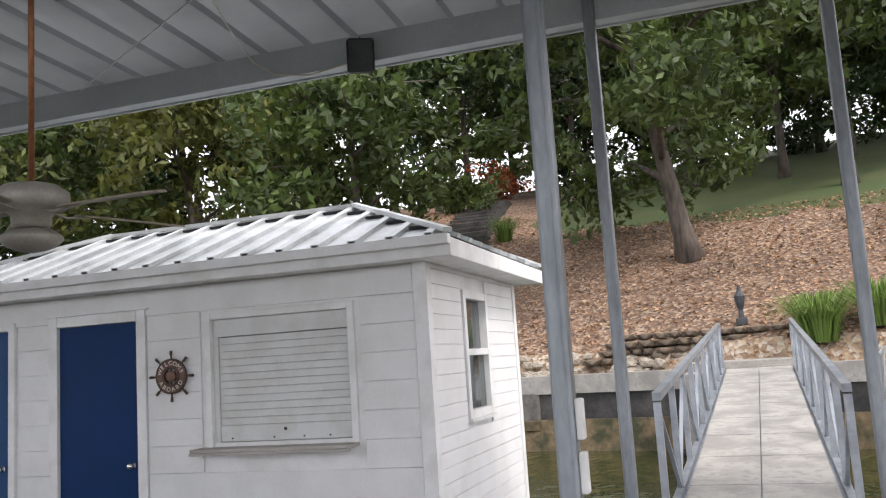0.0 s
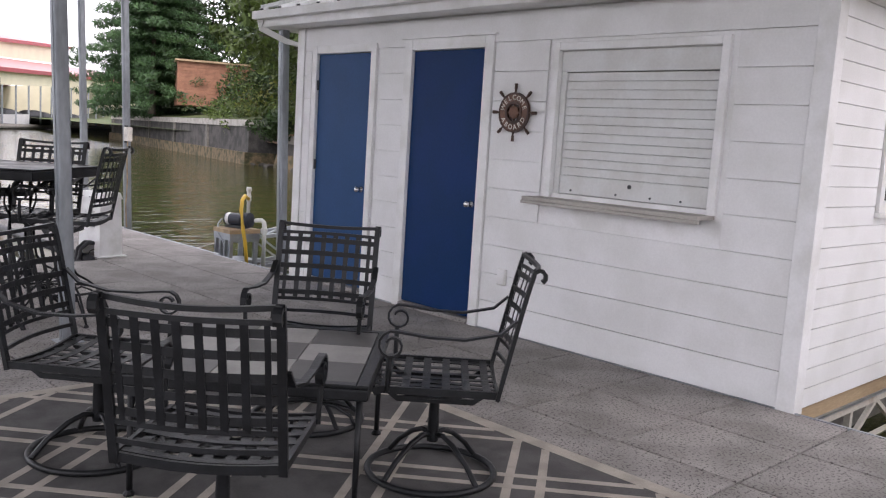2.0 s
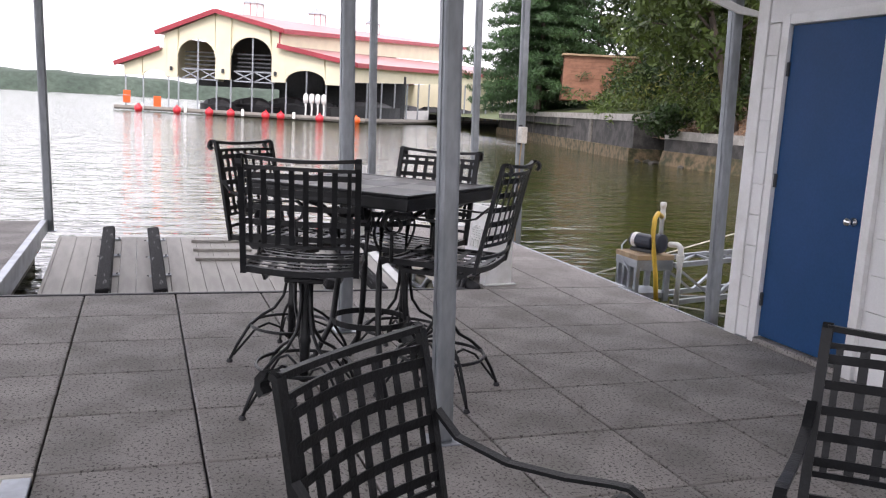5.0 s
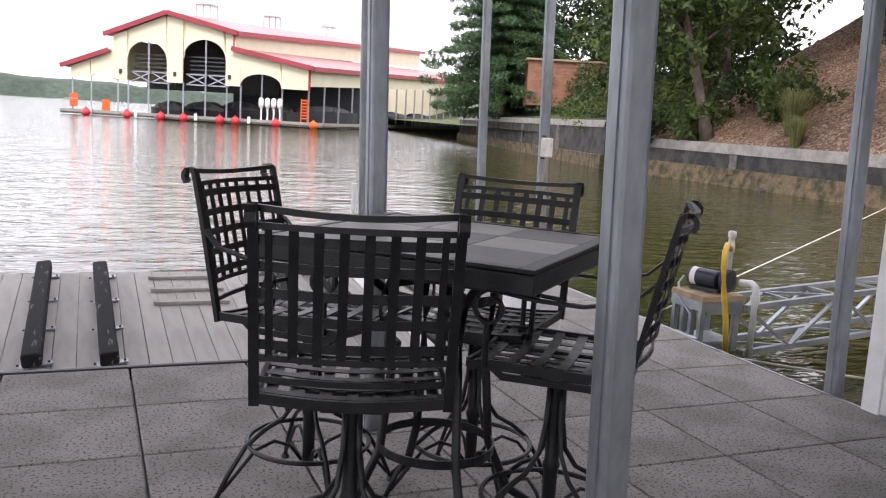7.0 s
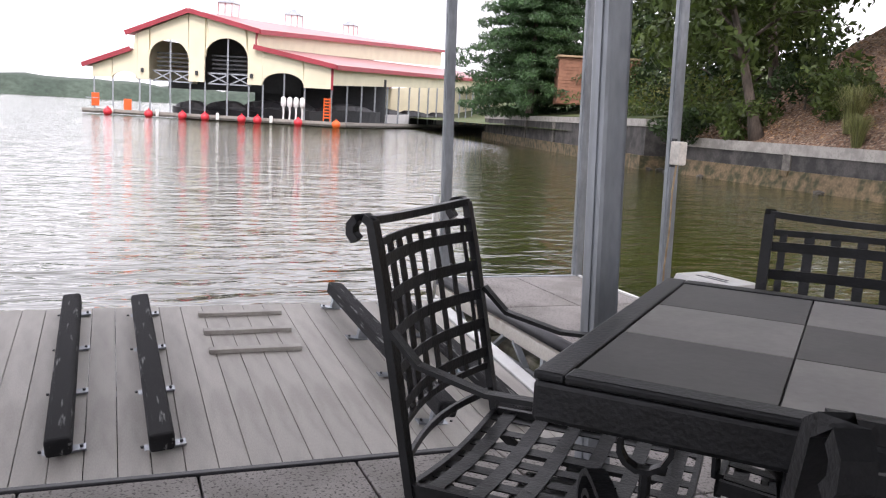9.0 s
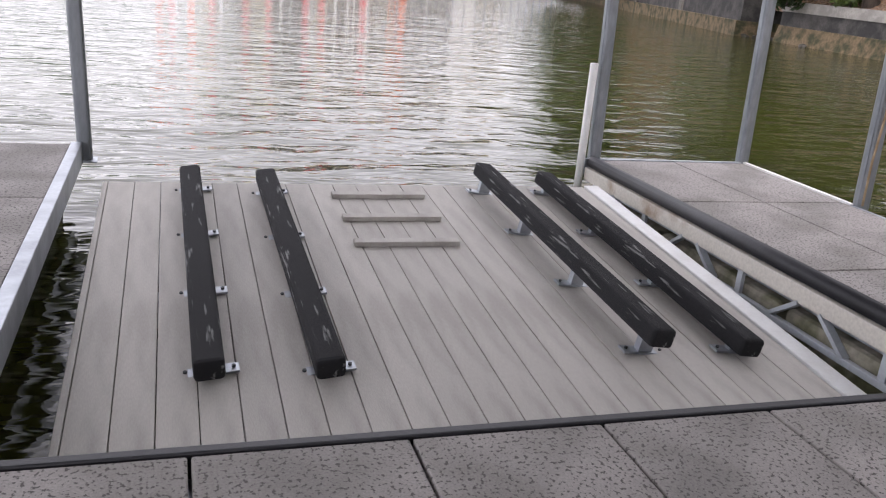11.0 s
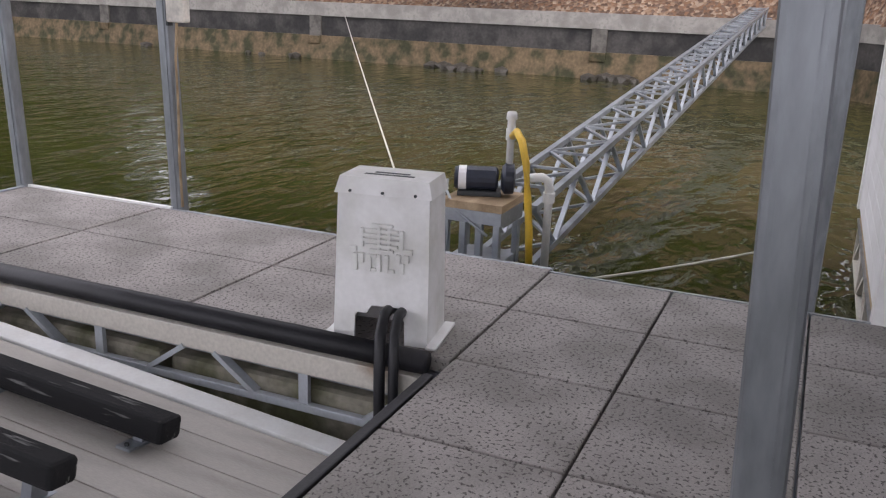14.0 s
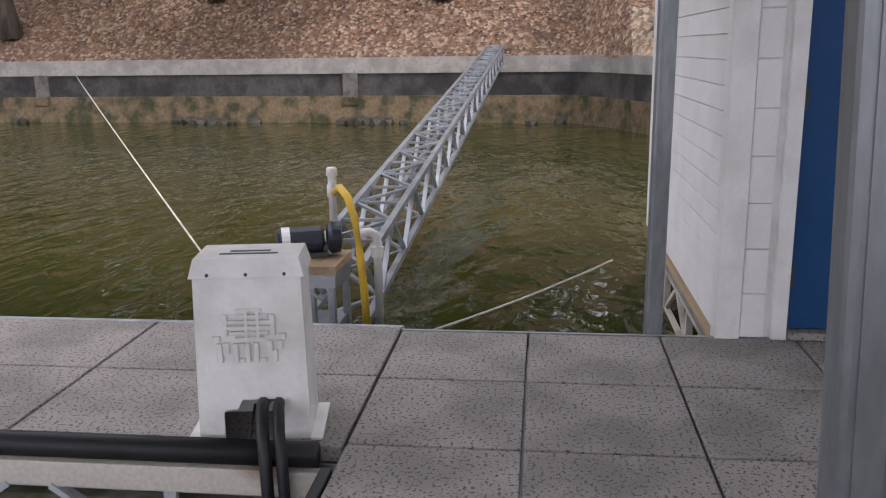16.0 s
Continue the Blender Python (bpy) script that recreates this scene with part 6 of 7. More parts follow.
OAK = "broad oak tree with green leaves on the bank"
tree("leaning grey-trunked oak on the leafy slope", 22.6, 0.72, 9.5, 4.8, M["leaf"], 1, 0.30, (-0.06, 0.20), 0.30, 85, 150, 0.17)
for i, (x, y, h, sp, mt, fr, cl, lean) in enumerate((
        (23.0, 10.5, 9.5, 4.2, "leaf", 0.34, 120, (-0.12, 0.0)),
        (23.5, 16.5, 10.0, 4.6, "leaf_yellow", 0.34, 120, (-0.15, 0.05)),
        (22.8, 22.0, 10.5, 4.4, "leaf", 0.45, 120, (-0.15, 0.0)),
        (23.4, 32.0, 9.5, 4.0, "leaf", 0.30, 120, (-0.22, 0.2)),
        (27.0, 35.5, 13.0, 5.0, "leaf", 0.2, 140, (-0.1, 0.1)),
        (31.0, 28.5, 9.0, 4.5, "leaf_dark", 0.3, 100, (0, 0)),
        (33.0, 33.0, 9.0, 4.5, "leaf_dark", 0.25, 100, (0, 0)),
        (34.0, 24.0, 9.0, 4.5, "leaf_dark", 0.3, 100, (0, 0)),
        (32.0, 19.5, 12.0, 5.0, "leaf_dark", 0.4, 110, (0, 0)),
        (34.5, 15.0, 13.0, 5.0, "leaf_dark", 0.38, 110, (0, 0)),
        (38.0, 20.0, 13.0, 4.5, "leaf_dark", 0.42, 90, (0, 0)),
        (42.0, 17.0, 13.0, 4.5, "leaf_dark", 0.42, 90, (0, 0)),
        (45.0, 13.5, 14.0, 5.0, "leaf", 0.38, 90, (0, 0)),
        (44.0, 7.0, 13.0, 5.0, "leaf_dark", 0.4, 90, (0, 0)),
        (40.0, 1.0, 14.0, 5.5, "leaf_dark", 0.35, 100, (0, 0)),
        (37.0, -3.0, 13.0, 4.8, "leaf", 0.4, 90, (0, 0)),
        (43.0, -6.5, 14.0, 5.5, "leaf_yellow", 0.35, 90, (0, 0)),
        (34.0, -7.5, 13.0, 5.0, "leaf_dark", 0.4, 90, (0, 0)),
        (52.0, 26.0, 14.0, 6.0, "leaf_dark", 0.2, 90, (0, 0)),
        (52.0, 4.0, 14.0, 6.0, "leaf", 0.25, 90, (0, 0)),
        (30.5, 41.0, 13.0, 5.0, "leaf", 0.14, 130, (-0.05, 0)),
        (35.0, 47.0, 11.0, 5.0, "leaf_dark", 0.14, 110, (0, 0)),
        (36.0, 55.0, 11.0, 5.0, "leaf_dark", 0.14, 100, (0, 0)),
        (56.0, -3.0, 15.0, 6.5, "leaf_dark", 0.12, 110, (0, 0)),
        (54.0, -12.0, 15.0, 6.5, "leaf", 0.12, 110, (0, 0)),
        (58.0, 10.0, 15.0, 6.5, "leaf_dark", 0.12, 110, (0, 0)),
        (46.0, -12.0, 14.0, 6.0, "leaf_dark", 0.2, 100, (0, 0)),
        (30.0, -4.5, 12.0, 5.0, "leaf", 0.42, 110, (0, 0)),
        (57.0, 18.0, 15.0, 6.0, "leaf_dark", 0.14, 100, (0, 0)),
        (47.0, -17.0, 15.0, 6.0, "leaf", 0.16, 100, (0, 0)),
        (38.0, -10.0, 13.0, 5.0, "leaf_dark", 0.3, 100, (0, 0)),
        (41.0, 30.0, 13.0, 5.5, "leaf_dark", 0.2, 100, (0, 0)),
        (45.0, 24.0, 14.0, 5.5, "leaf_dark", 0.2, 100, (0, 0)),
        (38.5, 37.0, 13.0, 5.5, "leaf_dark", 0.18, 100, (0, 0)),
        (50.0, -6.0, 13.0, 6.0, "leaf_dark", 0.04, 130, (0, 0)),
        (53.0, -10.5, 13.0, 6.0, "leaf", 0.04, 130, (0, 0)),
        (50.0, 0.5, 13.0, 6.0, "leaf", 0.04, 130, (0, 0)),
        (55.0, -15.0, 13.0, 6.5, "leaf_dark", 0.04, 130, (0, 0)),
        (52.0, 7.5, 13.0, 6.0, "leaf_dark", 0.04, 130, (0, 0)),
        (55.0, 13.0, 13.0, 6.0, "leaf", 0.04, 130, (0, 0)),
        (35.5, 66.0, 16.0, 6.5, "leaf_dark", 0.1, 140, (0, 0)),
        (39.0, 60.0, 15.0, 6.5, "leaf", 0.1, 130, (0, 0)))):
    tree(OAK if mt == "leaf" else ("dark green oak tree on the wooded hill" if mt == "leaf_dark" else "oak tree with yellowing leaves on the bank"), x, y, h, sp, M[mt], 10 + i, 0.2 + 0.01 * (i % 5), lean, fr, 62, cl, 0.19 if x < 28 else 0.24)
conifer(28.6, 62.0, 15.0, 6.4, 3, 2.0)
conifer(31.5, 67.0, 14.0, 4.8, 4, 1.3)


def shrub(label, x, y, r, h, material, seed, per=60, n=26, size=0.13):
    rng = np.random.default_rng(seed)
    z = ground_at(x, y)
    ob = empty("shrub", pose(x, y, z))
    tagged(ob, label, "shrub", "shrubs on the slope")
    cs = [(rng.normal(0, r * 0.45), rng.normal(0, r * 0.45), abs(rng.normal(h * 0.45, h * 0.25))) for _ in range(n)]
    part("stem", tube(bmesh.new(), [(0, 0, -0.1), (0.05, 0, h * 0.5)], [0.05, 0.02], sides=6), M["bark"], ob)
    cr = new("crown", leaves_mesh("crown", cs, [r * 0.33] * n, per, size, material, rng))
    cr.parent = ob


for i, (x, y, r, h, mt) in enumerate(((24.5, 29.0, 1.6, 1.7, "leaf"), (25.5, 32.0, 1.7, 2.0, "leaf_dark"), (28.5, 26.5, 1.6, 1.4, "leaf_dark"), (30.0, 23.0, 1.5, 1.2, "leaf_dark"), (23.3, 33.0, 1.4, 1.8, "leaf"), (24.2, 36.5, 1.9, 2.2, "leaf"), (26.5, 39.5, 2.2, 2.4, "leaf_yellow"), (25.2, 42.5, 2.0, 2.0, "leaf"), (22.0, 34.8, 1.2, 1.2, "leaf_dark"), (28.0, 49.5, 2.2, 2.6, "leaf"), (30.0, 51.5, 2.4, 3.2, "leaf_dark"), (26.2, 46.0, 1.8, 2.0, "leaf"), (34.0, 10.5, 1.8, 1.5, "leaf"), (38, 13.0, 2.0, 1.8, "leaf_yellow"))):
    shrub("leafy green shrub on the wooded slope", x, y, r, h, M[mt], 60 + i)
shrub("dense green shrub beside the brick hut", 30.6, 53.6, 2.1, 4.6, M["leaf"], 91)
shrub("dense green shrub beside the brick hut", 32.6, 54.0, 2.4, 5.4, M["leaf_dark"], 92)
shrub("rust-red autumn shrub at the lawn edge", 44.0, 11.6, 1.5, 2.4, M["leaf_rust"], 90)


def grass_clump(label, x, y, r, h, material, seed, n=420, z=None):
    rng = np.random.default_rng(seed)
    V, F = [], []
    for k in range(n):
        a, b0 = rng.uniform(0, 2 * math.pi), rng.uniform(0, r * 0.35)
        d0 = Vector((math.cos(a), math.sin(a), 0))
        hh, out = h * rng.uniform(0.7, 1.15), r * rng.uniform(0.3, 1.1)
        side = Vector((-d0.y, d0.x, 0)) * 0.013
        base = d0 * b0
        line = [base, base + d0 * out * 0.25 + Vector((0, 0, hh * 0.6)), base + d0 * out * 0.65 + Vector((0, 0, hh * 0.95)), base + d0 * out * 1.05 + Vector((0, 0, hh * 0.75))]
        i0 = len(V)
        for j, p in enumerate(line):
            wv = 1 - j / 3.3
            V += [tuple(p - side * wv), tuple(p + side * wv)]
        F += [(i0 + 2 * j, i0 + 2 * j + 1, i0 + 2 * j + 3, i0 + 2 * j + 2) for j in range(3)]
    me = bpy.data.meshes.new("grass_clump")
    me.from_pydata(V, [], F)
    me.materials.append(material)
    ob = new("grass_clump", me)
    ob.matrix_basis = pose(x, y, (ground_at(x, y) if z is None else z) - 0.03)
    tagged(ob, label, "grass", "grass clumps", kind="stuff")


grass_clump("bright green ornamental grass clump by the landing", 17.1, -1.75, 0.95, 0.95, M["blades"], 1, 700)
grass_clump("bright green ornamental grass clump by the landing", 17.3, -2.9, 0.9, 0.9, M["blades"], 2, 500)
grass_clump("pale dry grass clump above the seawall", 23.0, 27.2, 0.7, 1.5, M["drygrass"], 3, 500)
grass_clump("pale dry grass clump above the seawall", 22.4, 26.3, 0.5, 1.0, M["drygrass"], 4, 260)
grass_clump("green iris clump beside the hillside steps", 27.5, 7.2, 0.8, 0.8, M["blades"], 5, 300)

# loose leaves lying on the slope
rng = np.random.default_rng(8)
V, F = [], []
for k in range(16000):
    y = rng.uniform(-9, 36)
    s = rng.uniform(0.5, 12.0) ** 1.0
    x = wall_x(y) + s
    z = ground_at(x, y) + 0.015
    a, r = rng.uniform(0, 6.28), rng.uniform(0.035, 0.075)
    c, q = math.cos(a) * r, math.sin(a) * r
    t1, t2 = rng.uniform(-0.03, 0.05, 2)
    i0 = len(V)
    V += [(x - c, y - q, z + 0.36 * -c), (x + q * 0.6, y - c * 0.6, z + t1 + 0.02), (x + c, y + q, z + 0.36 * c), (x - q * 0.6, y + c * 0.6, z + t2)]
    F.append((i0, i0 + 1, i0 + 2, i0 + 3))
me = bpy.data.meshes.new("leaf_litter")
me.from_pydata(V, [], F)
m = leaf_mat("dry_fallen_leaf", (0.26, 0.14, 0.07), (0.36, 0.23, 0.13), 0.1)
me.materials.append(m)
tagged(new("leaf_litter", me), "dry brown fallen leaves scattered over the slope", "leaves", kind="stuff")

# ---- brick hut behind the cove ----
hut = empty("brick_hut", pose(30.9, 57.0, 2.7, 0, 0, -24) @ Matrix.Diagonal((1, 1, 0.86, 1)))
tagged(hut, "small orange brick hut with flat roof among trees", "hut")
part("wall_core", B(-2.6, 2.6, -1.8, 1.8, 0, 3.5), M["brick"], hut)
for k in range(14):
    part("brick_course", B(-2.63, 2.63, -1.83, 1.83, 0.02 + 0.25 * k, 0.245 + 0.25 * k, 0.01), M["brick"], hut)
part("roof", B(-2.8, 2.8, -2.0, 2.0, 3.5, 3.65, 0.02), M["wood"], hut)
part("corner_post", B(0.9, 1.15, -1.9, -1.84, 0, 3.5), M["wood"], hut)

# ---- marina across the cove ----
MC = Vector((22.9, 95.7, 0))
MU, MV = Vector((-0.9, 0.436, 0)), Vector((0.6, 0.8, 0))


def mp(a, b, z):
    p = MC + MU * a + MV * b
    return (p.x, p.y, z)


marina = empty("marina_building")
tagged(marina, "cream marina boathouse with red roofs and arched openings", "building")
LB = 84.0
# front gable wall with arched openings, cut as a strip of quads between upper and lower outline


def top_z(a):
    prof_ = [(0.75, 5.9), (8.9, 7.4), (8.91, 9.2), (16.1, 10.8), (22.4, 8.2), (22.41, 6.6), (27.2, 4.7)]
    for (a0, z0), (a1, z1) in zip(prof_, prof_[1:]):
        if a0 <= a <= a1:
            return z0 + (z1 - z0) * (a - a0) / (a1 - a0) if a1 > a0 else z1
    return 4.5


ARCH = ((3.77, 8.27, 5.0, 1.25), (9.88, 14.6, 8.3, 2.1), (16.34, 20.73, 7.85, 2.0), (21.95, 24.85, 4.3, 0.9))
BASE = 3.6


def low_z(a):
    for a0, a1, crown, rise in ARCH:
        if a0 < a < a1:
            t = (a - (a0 + a1) / 2) / ((a1 - a0) / 2)
            return crown - rise + rise * math.sqrt(max(0, 1 - t * t))
    return BASE


bm = bmesh.new()
cuts = sorted({round(0.25 * i, 3) for i in range(3, 109)} | {v + e for a0, a1, _, _ in ARCH for v in (a0, a1) for e in (-0.001, 0.001)})
for a, b in zip(cuts, cuts[1:]):
    if b - a < 1e-6:
        continue
    m_ = (a + b) / 2
    za, zb = low_z(a if abs(a - m_) < 0.01 else a + 1e-4), low_z(b - 1e-4)
    vs = [bm.verts.new(mp(a, 0, za)), bm.verts.new(mp(b, 0, zb)), bm.verts.new(mp(b, 0, top_z(b))), bm.verts.new(mp(a, 0, top_z(a + 1e-4)))]
    bm.faces.new(vs)
bmesh.ops.remove_doubles(bm, verts=bm.verts[:], dist=0.0005)
bmesh.ops.recalc_face_normals(bm, faces=bm.faces[:])
bmesh.ops.solidify(bm, geom=bm.faces[:], thickness=0.25)
part("front_wall", bm, M["stucco"], marina)


def slab_quad(name, pts, material, thick=0.15):
    return part(name, poly_prism(bmesh.new(), pts, (0, 0, -thick)), material, marina)


slab_quad("wing_roof", [mp(0.1, -0.7, 5.95), mp(9.0, -0.7, 7.6), mp(9.0, LB, 10.6), mp(0.1, LB, 8.85)], M["pinkroof"])
slab_quad("main_roof", [mp(8.4, -0.7, 9.2), mp(16.1, -0.7, 11.0), mp(16.1, 71, 14.3), mp(8.4, 71, 13.4)], M["pinkroof"])
slab_quad("main_roof", [mp(16.1, -0.7, 11.0), mp(23.0, -0.7, 8.3), mp(23.0, 71, 10.5), mp(16.1, 71, 14.3)], M["pinkroof"])
slab_quad("wing_roof", [mp(22.4, -0.7, 6.75), mp(27.8, -0.7, 4.8), mp(27.8, LB, 4.8), mp(22.4, LB, 6.75)], M["pinkroof"])
for p, q in (((0.1, -0.8, 5.9), (9.0, -0.8, 7.55)), ((8.4, -0.8, 9.15), (16.1, -0.8, 10.95)), ((16.1, -0.8, 10.95), (23.0, -0.8, 8.3)), ((22.4, -0.8, 6.7), (27.8, -0.8, 4.75)), ((0.05, -0.7, 5.85), (0.05, LB, 8.75)), ((8.35, -0.7, 9.1), (8.35, 71, 13.3))):
    part("red_fascia", T([mp(*p), mp(*q)], 0, flat=(0.14, 0.5)), M["redroof"], marina, "dark red metal fascia")
part("side_wall", poly_prism(bmesh.new(), [mp(0.75, 0, 4.0), mp(0.75, LB, 7.3), mp(0.75, LB, 8.7), mp(0.75, 0, 5.8)], MU * 0.25), M["stucco"], marina)
part("upper_wall", poly_prism(bmesh.new(), [mp(9.0, 0, 7.5), mp(9.0, 70, 10.4), mp(9.0, 70, 13.3), mp(9.0, 0, 9.15)], MU * 0.25), M["stucco"], marina)
part("end_wall", poly_prism(bmesh.new(), [mp(0.75, LB, 0), mp(27, LB, 0), mp(27, LB, 6), mp(0.75, LB, 8.7)], MV * 0.25), M["stucco"], marina)
part("corner_trim", T([mp(0.75, -0.15, 3.5), mp(0.75, -0.15, 5.8)], 0, flat=(0.25, 0.25), up=(0, 1, 0)), M["redroof"], marina)
part("corner_trim", T([mp(9.0, -0.15, 7.5), mp(9.0, -0.15, 9.1)], 0, flat=(0.25, 0.25), up=(0, 1, 0)), M["redroof"], marina)
part("marina_deck", poly_prism(bmesh.new(), [mp(-1.2, -1.2, -0.3), mp(27.5, -1.2, -0.3), mp(27.5, 3.0, -0.3), mp(2.0, 3.0, -0.3), mp(2.0, LB, -0.3), mp(-1.2, LB, -0.3)], (0, 0, 0.45)), M["float"], marina)
part("deck_edge", T([mp(-1.25, -1.25, 0.05), mp(27.5, -1.25, 0.05)], 0, flat=(0.12, 0.3)), M["concrete"], marina)
part("deck_edge", T([mp(-1.25, -1.25, 0.05), mp(-1.25, LB, 0.05)], 0, flat=(0.12, 0.3)), M["concrete"], marina)
for a in (0.85, 3.75, 6.0, 8.3, 9.85, 12.2, 14.65, 16.3, 18.5, 20.75, 21.9, 24.9, 27.0):
    part("column", T([mp(a, 0.1, 0), mp(a, 0.1, low_z(a) + 0.1 if a not in (6.0, 12.2, 18.5) else low_z(a))], 0, flat=(0.16, 0.16), up=(0, 1, 0)), M["galv"], marina)
for k in range(1, 19):
    b = k * LB / 19
    part("column", T([mp(0.85, b, 0), mp(0.85, b, 4.05 + 3.3 * b / LB)], 0, flat=(0.18, 0.18), up=(0, 1, 0)), M["galv"], marina)
for a0, a1, crown, rise in ARCH[1:3]:
    for k in range(5):
        part("louvre", T([mp(a0 + 0.2, 1.0, 4.7 + 0.45 * k), mp(a1 - 0.2, 1.0, 4.7 + 0.45 * k)], 0, flat=(0.1, 0.16)), M["steel_dark"], marina)
    mid = (a0 + a1) / 2
    for p, q in (((a0, 3.5), (mid, 4.6)), ((mid, 3.5), (a0, 4.6)), ((mid, 3.5), (a1, 4.6)), ((a1, 3.5), (mid, 4.6)), ((a0, 3.5), (a1, 3.5)), ((a0, 4.6), (a1, 4.6))):
        part("truss_bar", T([mp(p[0], 0.6, p[1]), mp(q[0], 0.6, q[1])], 0, flat=(0.12, 0.12)), M["galv"], marina)
# Dark sheets added behind the openings as the shade deep inside the boathouse.
part("interior_shade_sheet", poly_prism(bmesh.new(), [mp(9.4, 12, 3.0), mp(22.2, 12, 3.0), mp(22.2, 12, 8), mp(16.1, 12, 10.6), mp(9.4, 12, 9.2)], MV * 0.2), M["steel_dark"], marina)
part("interior_shade_sheet", poly_prism(bmesh.new(), [mp(0.5, 16, 0.2), mp(17, 16, 0.2), mp(17, 16, 5.5), mp(0.5, 16, 5.5)], MV * 0.2), M["steel_dark"], marina)
part("upper_wall", poly_prism(bmesh.new(), [mp(22.3, 0.3, 3.6), mp(22.3, 60, 3.6), mp(22.3, 60, 9.0), mp(22.3, 0.3, 8.0)], MU * 0.2), M["stucco"], marina)
# Another dark sheet for the shade behind the smallest arch.
part("interior_shade_sheet", poly_prism(bmesh.new(), [mp(21.9, 14, 3.0), mp(27, 14, 3.0), mp(27, 14, 4.4), mp(21.9, 14, 6.2)], MV * 0.2), M["steel_dark"], marina)
for a, b in ((16.1, 7.5), (16.1, 24.4), (16.1, 44.2)):
    zr = 11.0 + 3.3 * b / 71
    cup = part("cupola", poly_prism(bmesh.new(), [mp(a - 0.8, b - 0.8, zr - 0.6), mp(a + 0.8, b - 0.8, zr - 0.6), mp(a + 0.8, b + 0.8, zr - 0.6), mp(a - 0.8, b + 0.8, zr - 0.6)], (0, 0, 2.0)), M["trim"], marina)
    bm = bmesh.new()
    c4 = [bm.verts.new(mp(a + i, b + j, zr + 1.4)) for i, j in ((-1, -1), (1, -1), (1, 1), (-1, 1))]
    ap = bm.verts.new(mp(a, b, zr + 2.3))
    for i in range(4):
        bm.faces.new((c4[i], c4[(i + 1) % 4], ap))
    bm.faces.new(c4[::-1])
    bmesh.ops.recalc_face_normals(bm, faces=bm.faces[:])
    part("roof", bm, M["galv"], cup)
    for i, j in ((-0.8, -0.82), (0.8, -0.82), (0, -0.82), (-0.82, 0.8)):
        part("corner_bar", T([mp(a + i, b + j, zr - 0.6), mp(a + i, b + j, zr + 1.4)], 0, flat=(0.07, 0.07), up=(0, 1, 0)), M["redroof"], cup)
for a in (9.4, 15.4, 21.4):
    part("wall_lamp", B(-0.15, 0.15, -0.2, 0.2, 0, 0.45, 0.05), M["steel_dark"], marina).matrix_basis = Matrix.Translation(mp(a, -0.3, 4.3))
part("railing", T([mp(25.8, -1.0, 1.3), mp(27.2, -1.0, 1.3)], 0.04, sides=6), M["galv"], marina)


def buoy(a, i):
    ob = empty("mooring_buoy", Matrix.Translation(mp(a, -2.0, WATER + 0.35)))
    tagged(ob, "round red mooring buoy floating at the marina dock", "buoy", "red buoys")
    bm = bmesh.new()
    bmesh.ops.create_uvsphere(bm, u_segments=14, v_segments=10, radius=0.46)
    part("ball", bm, M["buoy"] if i < 7 else M["orange"], ob, smooth=True)
    part("eye", lathe(bmesh.new(), [(0.1, 0.42), (0.1, 0.56), (0.05, 0.6)], sides=8), M["buoy"] if i < 7 else M["orange"], ob)


for i, a in enumerate((24.1, 19.6, 15.9, 13.45, 9.5, 7.8, 3.45, -0.6)):
    buoy(a, i)
for i, a in enumerate((24.0, 19.0, 12.4, 6.6)):
    ob = ob_from("dock_fender", B(-0.16, 0.16, -0.12, 0.12, 0, 0.75, 0.06), M["poly"])
    ob.matrix_basis = Matrix.Translation(mp(a, -1.45, -0.3))
    tagged(ob, "white cylindrical fender hung on the marina dock", "fender", "white fenders")


def far_boat(a, b, length, h, material, label, turn=0):
    ob = empty("moored_boat", Matrix.Translation(mp(a, b, WATER)) @ pose(0, 0, 0, 0, 0, turn))
    tagged(ob, label, "boat", "boats in the marina")
    L2 = length / 2
    bm = bmesh.new()
    sec = []
    for k in range(9):
        f = k / 8
        wv = 1.25 * (1 - max(0, f - 0.55) ** 2 / 0.21)
        y = -L2 + length * f
        sec.append([bm.verts.new(p) for p in ((-wv, y, h + 0.35 * f), (-wv * 0.75, y, 0.1 + 0.3 * f * f), (0, y, -0.2 + 0.5 * f * f), (wv * 0.75, y, 0.1 + 0.3 * f * f), (wv, y, h + 0.35 * f))])
    for p, q in zip(sec, sec[1:]):
        for k in range(4):
            bm.faces.new((p[k], p[k + 1], q[k + 1], q[k]))
        bm.faces.new((p[0], q[0], q[4], p[4]))
    bm.faces.new(sec[0])
    bmesh.ops.recalc_face_normals(bm, faces=bm.faces[:])
    part("hull", bm, material, ob)
    part("windshield", T([(-0.9, 0.2, h + 0.2), (-0.7, 0.7, h + 0.75), (0.7, 0.7, h + 0.75), (0.9, 0.2, h + 0.2)], 0, flat=(0.5, 0.05)), M["steel_dark"], ob)
    part("canvas_cover", lathe(bmesh.new(), [(0.3, -L2 * 0.9), (1.0, -L2 * 0.5), (1.05, 0.0), (0.8, L2 * 0.5), (0.2, L2 * 0.9)], (0, 0, h), 10, "y"), M["shadow_in"], ob)
    return ob


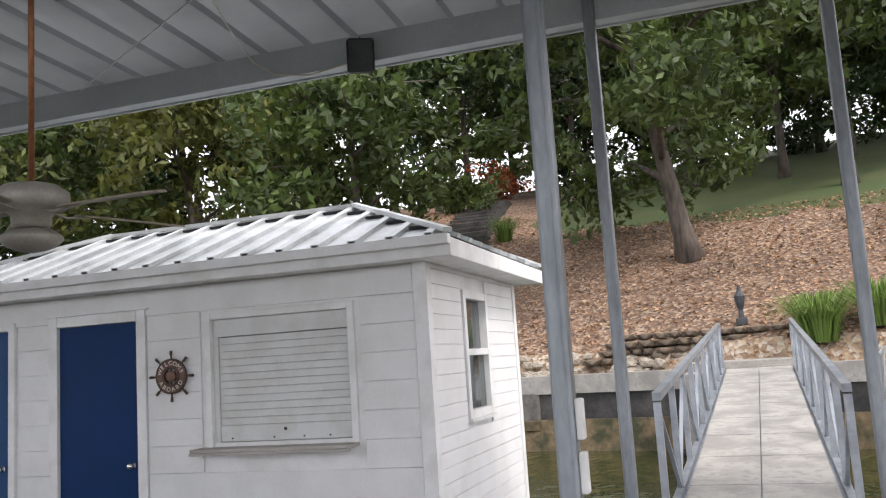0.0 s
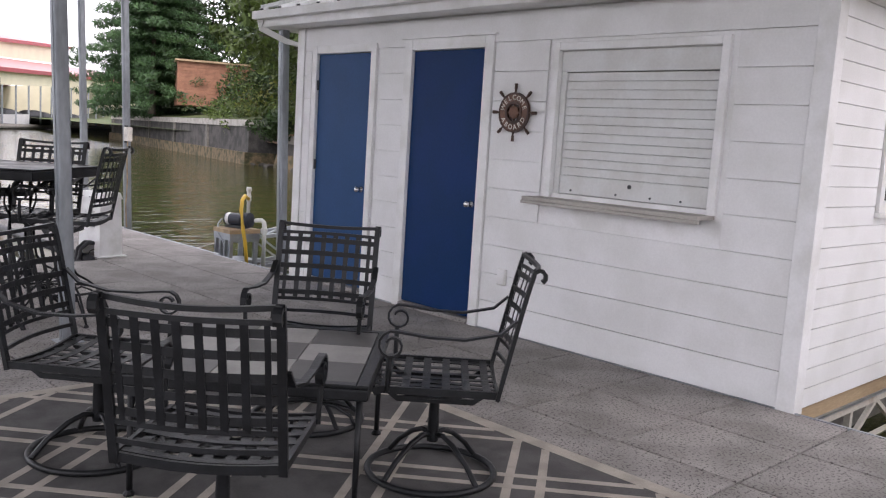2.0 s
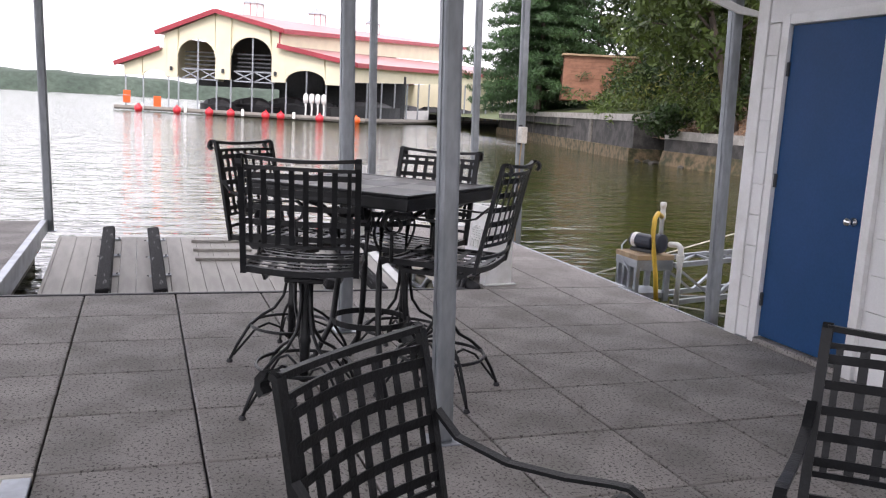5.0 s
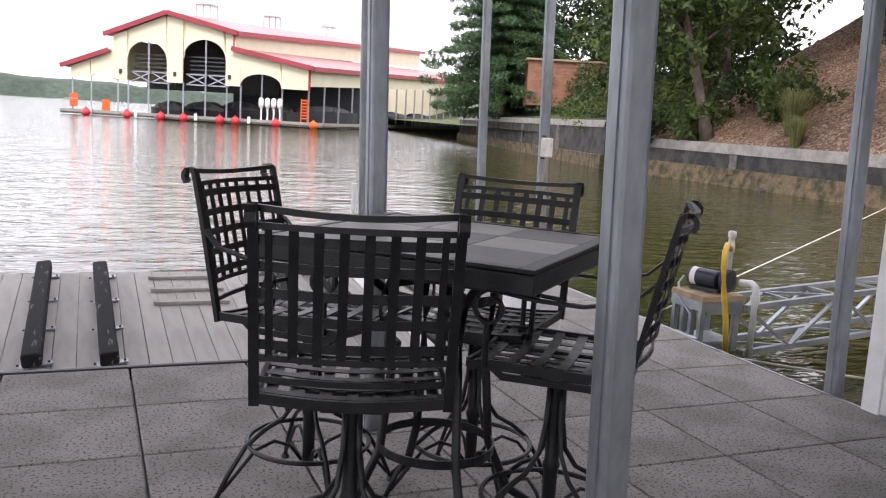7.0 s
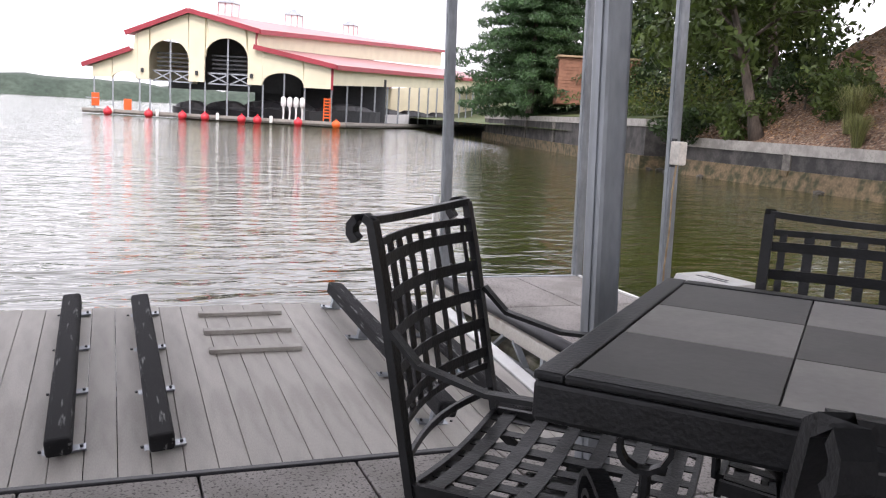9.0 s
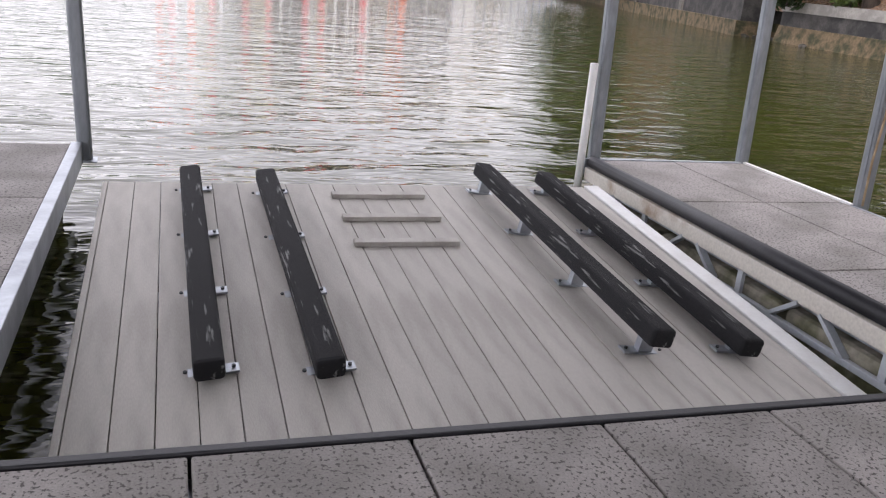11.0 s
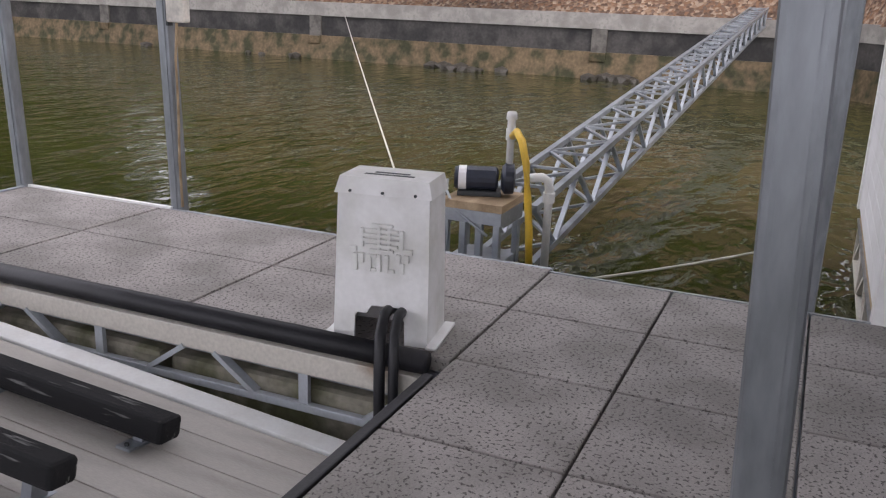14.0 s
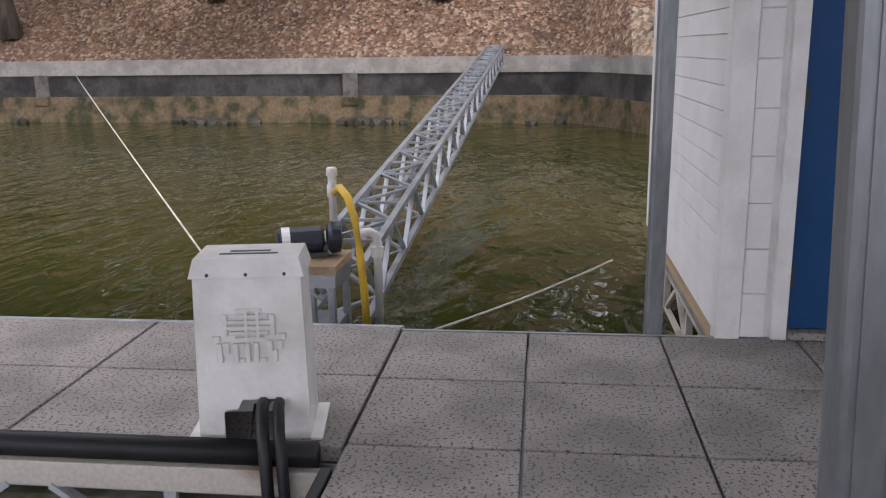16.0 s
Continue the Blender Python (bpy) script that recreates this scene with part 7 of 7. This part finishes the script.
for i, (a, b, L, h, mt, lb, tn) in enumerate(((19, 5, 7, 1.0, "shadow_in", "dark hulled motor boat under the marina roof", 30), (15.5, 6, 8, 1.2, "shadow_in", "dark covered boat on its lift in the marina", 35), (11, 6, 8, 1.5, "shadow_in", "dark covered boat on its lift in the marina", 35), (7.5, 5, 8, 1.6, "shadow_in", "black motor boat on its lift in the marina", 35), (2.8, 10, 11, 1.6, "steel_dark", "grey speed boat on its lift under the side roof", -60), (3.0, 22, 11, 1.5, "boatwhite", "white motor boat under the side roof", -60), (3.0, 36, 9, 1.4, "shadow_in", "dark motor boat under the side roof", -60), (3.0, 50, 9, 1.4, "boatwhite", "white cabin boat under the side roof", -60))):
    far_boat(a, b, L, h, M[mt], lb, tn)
for k in range(4):
    ob = empty("outboard_motor", Matrix.Translation(mp(3.75 + 0.68 * k, -0.4, 0.16)))
    tagged(ob, "white outboard motor standing at the marina dock edge", "outboard motor", "white outboard motors")
    part("cowl", lathe(bmesh.new(), [(0.12, 1.3), (0.27, 1.4), (0.3, 1.8), (0.26, 2.25), (0.1, 2.4)], sides=12), M["boatwhite"], ob, smooth=True)
    part("leg", T([(0, 0, 1.3), (0.03, -0.05, 0.7), (0, 0, 0.0)], [0.14, 0.1, 0.12], sides=8), M["boatwhite"], ob)
ot = empty("dock_ladder_chair", Matrix.Translation(mp(0.95, -0.7, 0.16)))
tagged(ot, "tall orange slatted dock chair on the marina walkway", "chair")
for sx in (-0.35, 0.35):
    part("side_post", T([(sx, 0, 0), (sx * 0.9, 0.1, 2.5)], 0, flat=(0.1, 0.1), up=(0, 1, 0)), M["orange"], ot)
for k in range(7):
    part("slat", B(-0.36, 0.36, -0.04, 0.04, 0.35 + 0.32 * k, 0.5 + 0.32 * k), M["orange"], ot)
for a, nm in ((26.4, "adirondack_chair"), (22.8, "orange_bin")):
    ob = empty(nm, Matrix.Translation(mp(a, -0.6, 0.16)))
    tagged(ob, "orange plastic lounge chair at the marina corner" if a > 25 else "orange plastic bin on the marina dock", "chair" if a > 25 else "bin")
    part("body", B(-0.4, 0.4, -0.35, 0.35, 0.0 if a < 25 else 0.3, 1.1 if a < 25 else 0.5, 0.05), M["orange"], ob)
    part("back", B(-0.4, 0.4, 0.3, 0.42, 0.5 if a > 25 else 1.1, 1.7 if a > 25 else 1.2, 0.04), M["orange"], ob)


# ---- pieces of the deck, last ----
for i, (x, y) in enumerate(slabs):
    piece("slab", "slab", slab_piece, M["slab"], dock, pose(x, y, 0, random.uniform(-0.06, 0.06), random.uniform(-0.06, 0.06), 90 * random.randrange(4)))
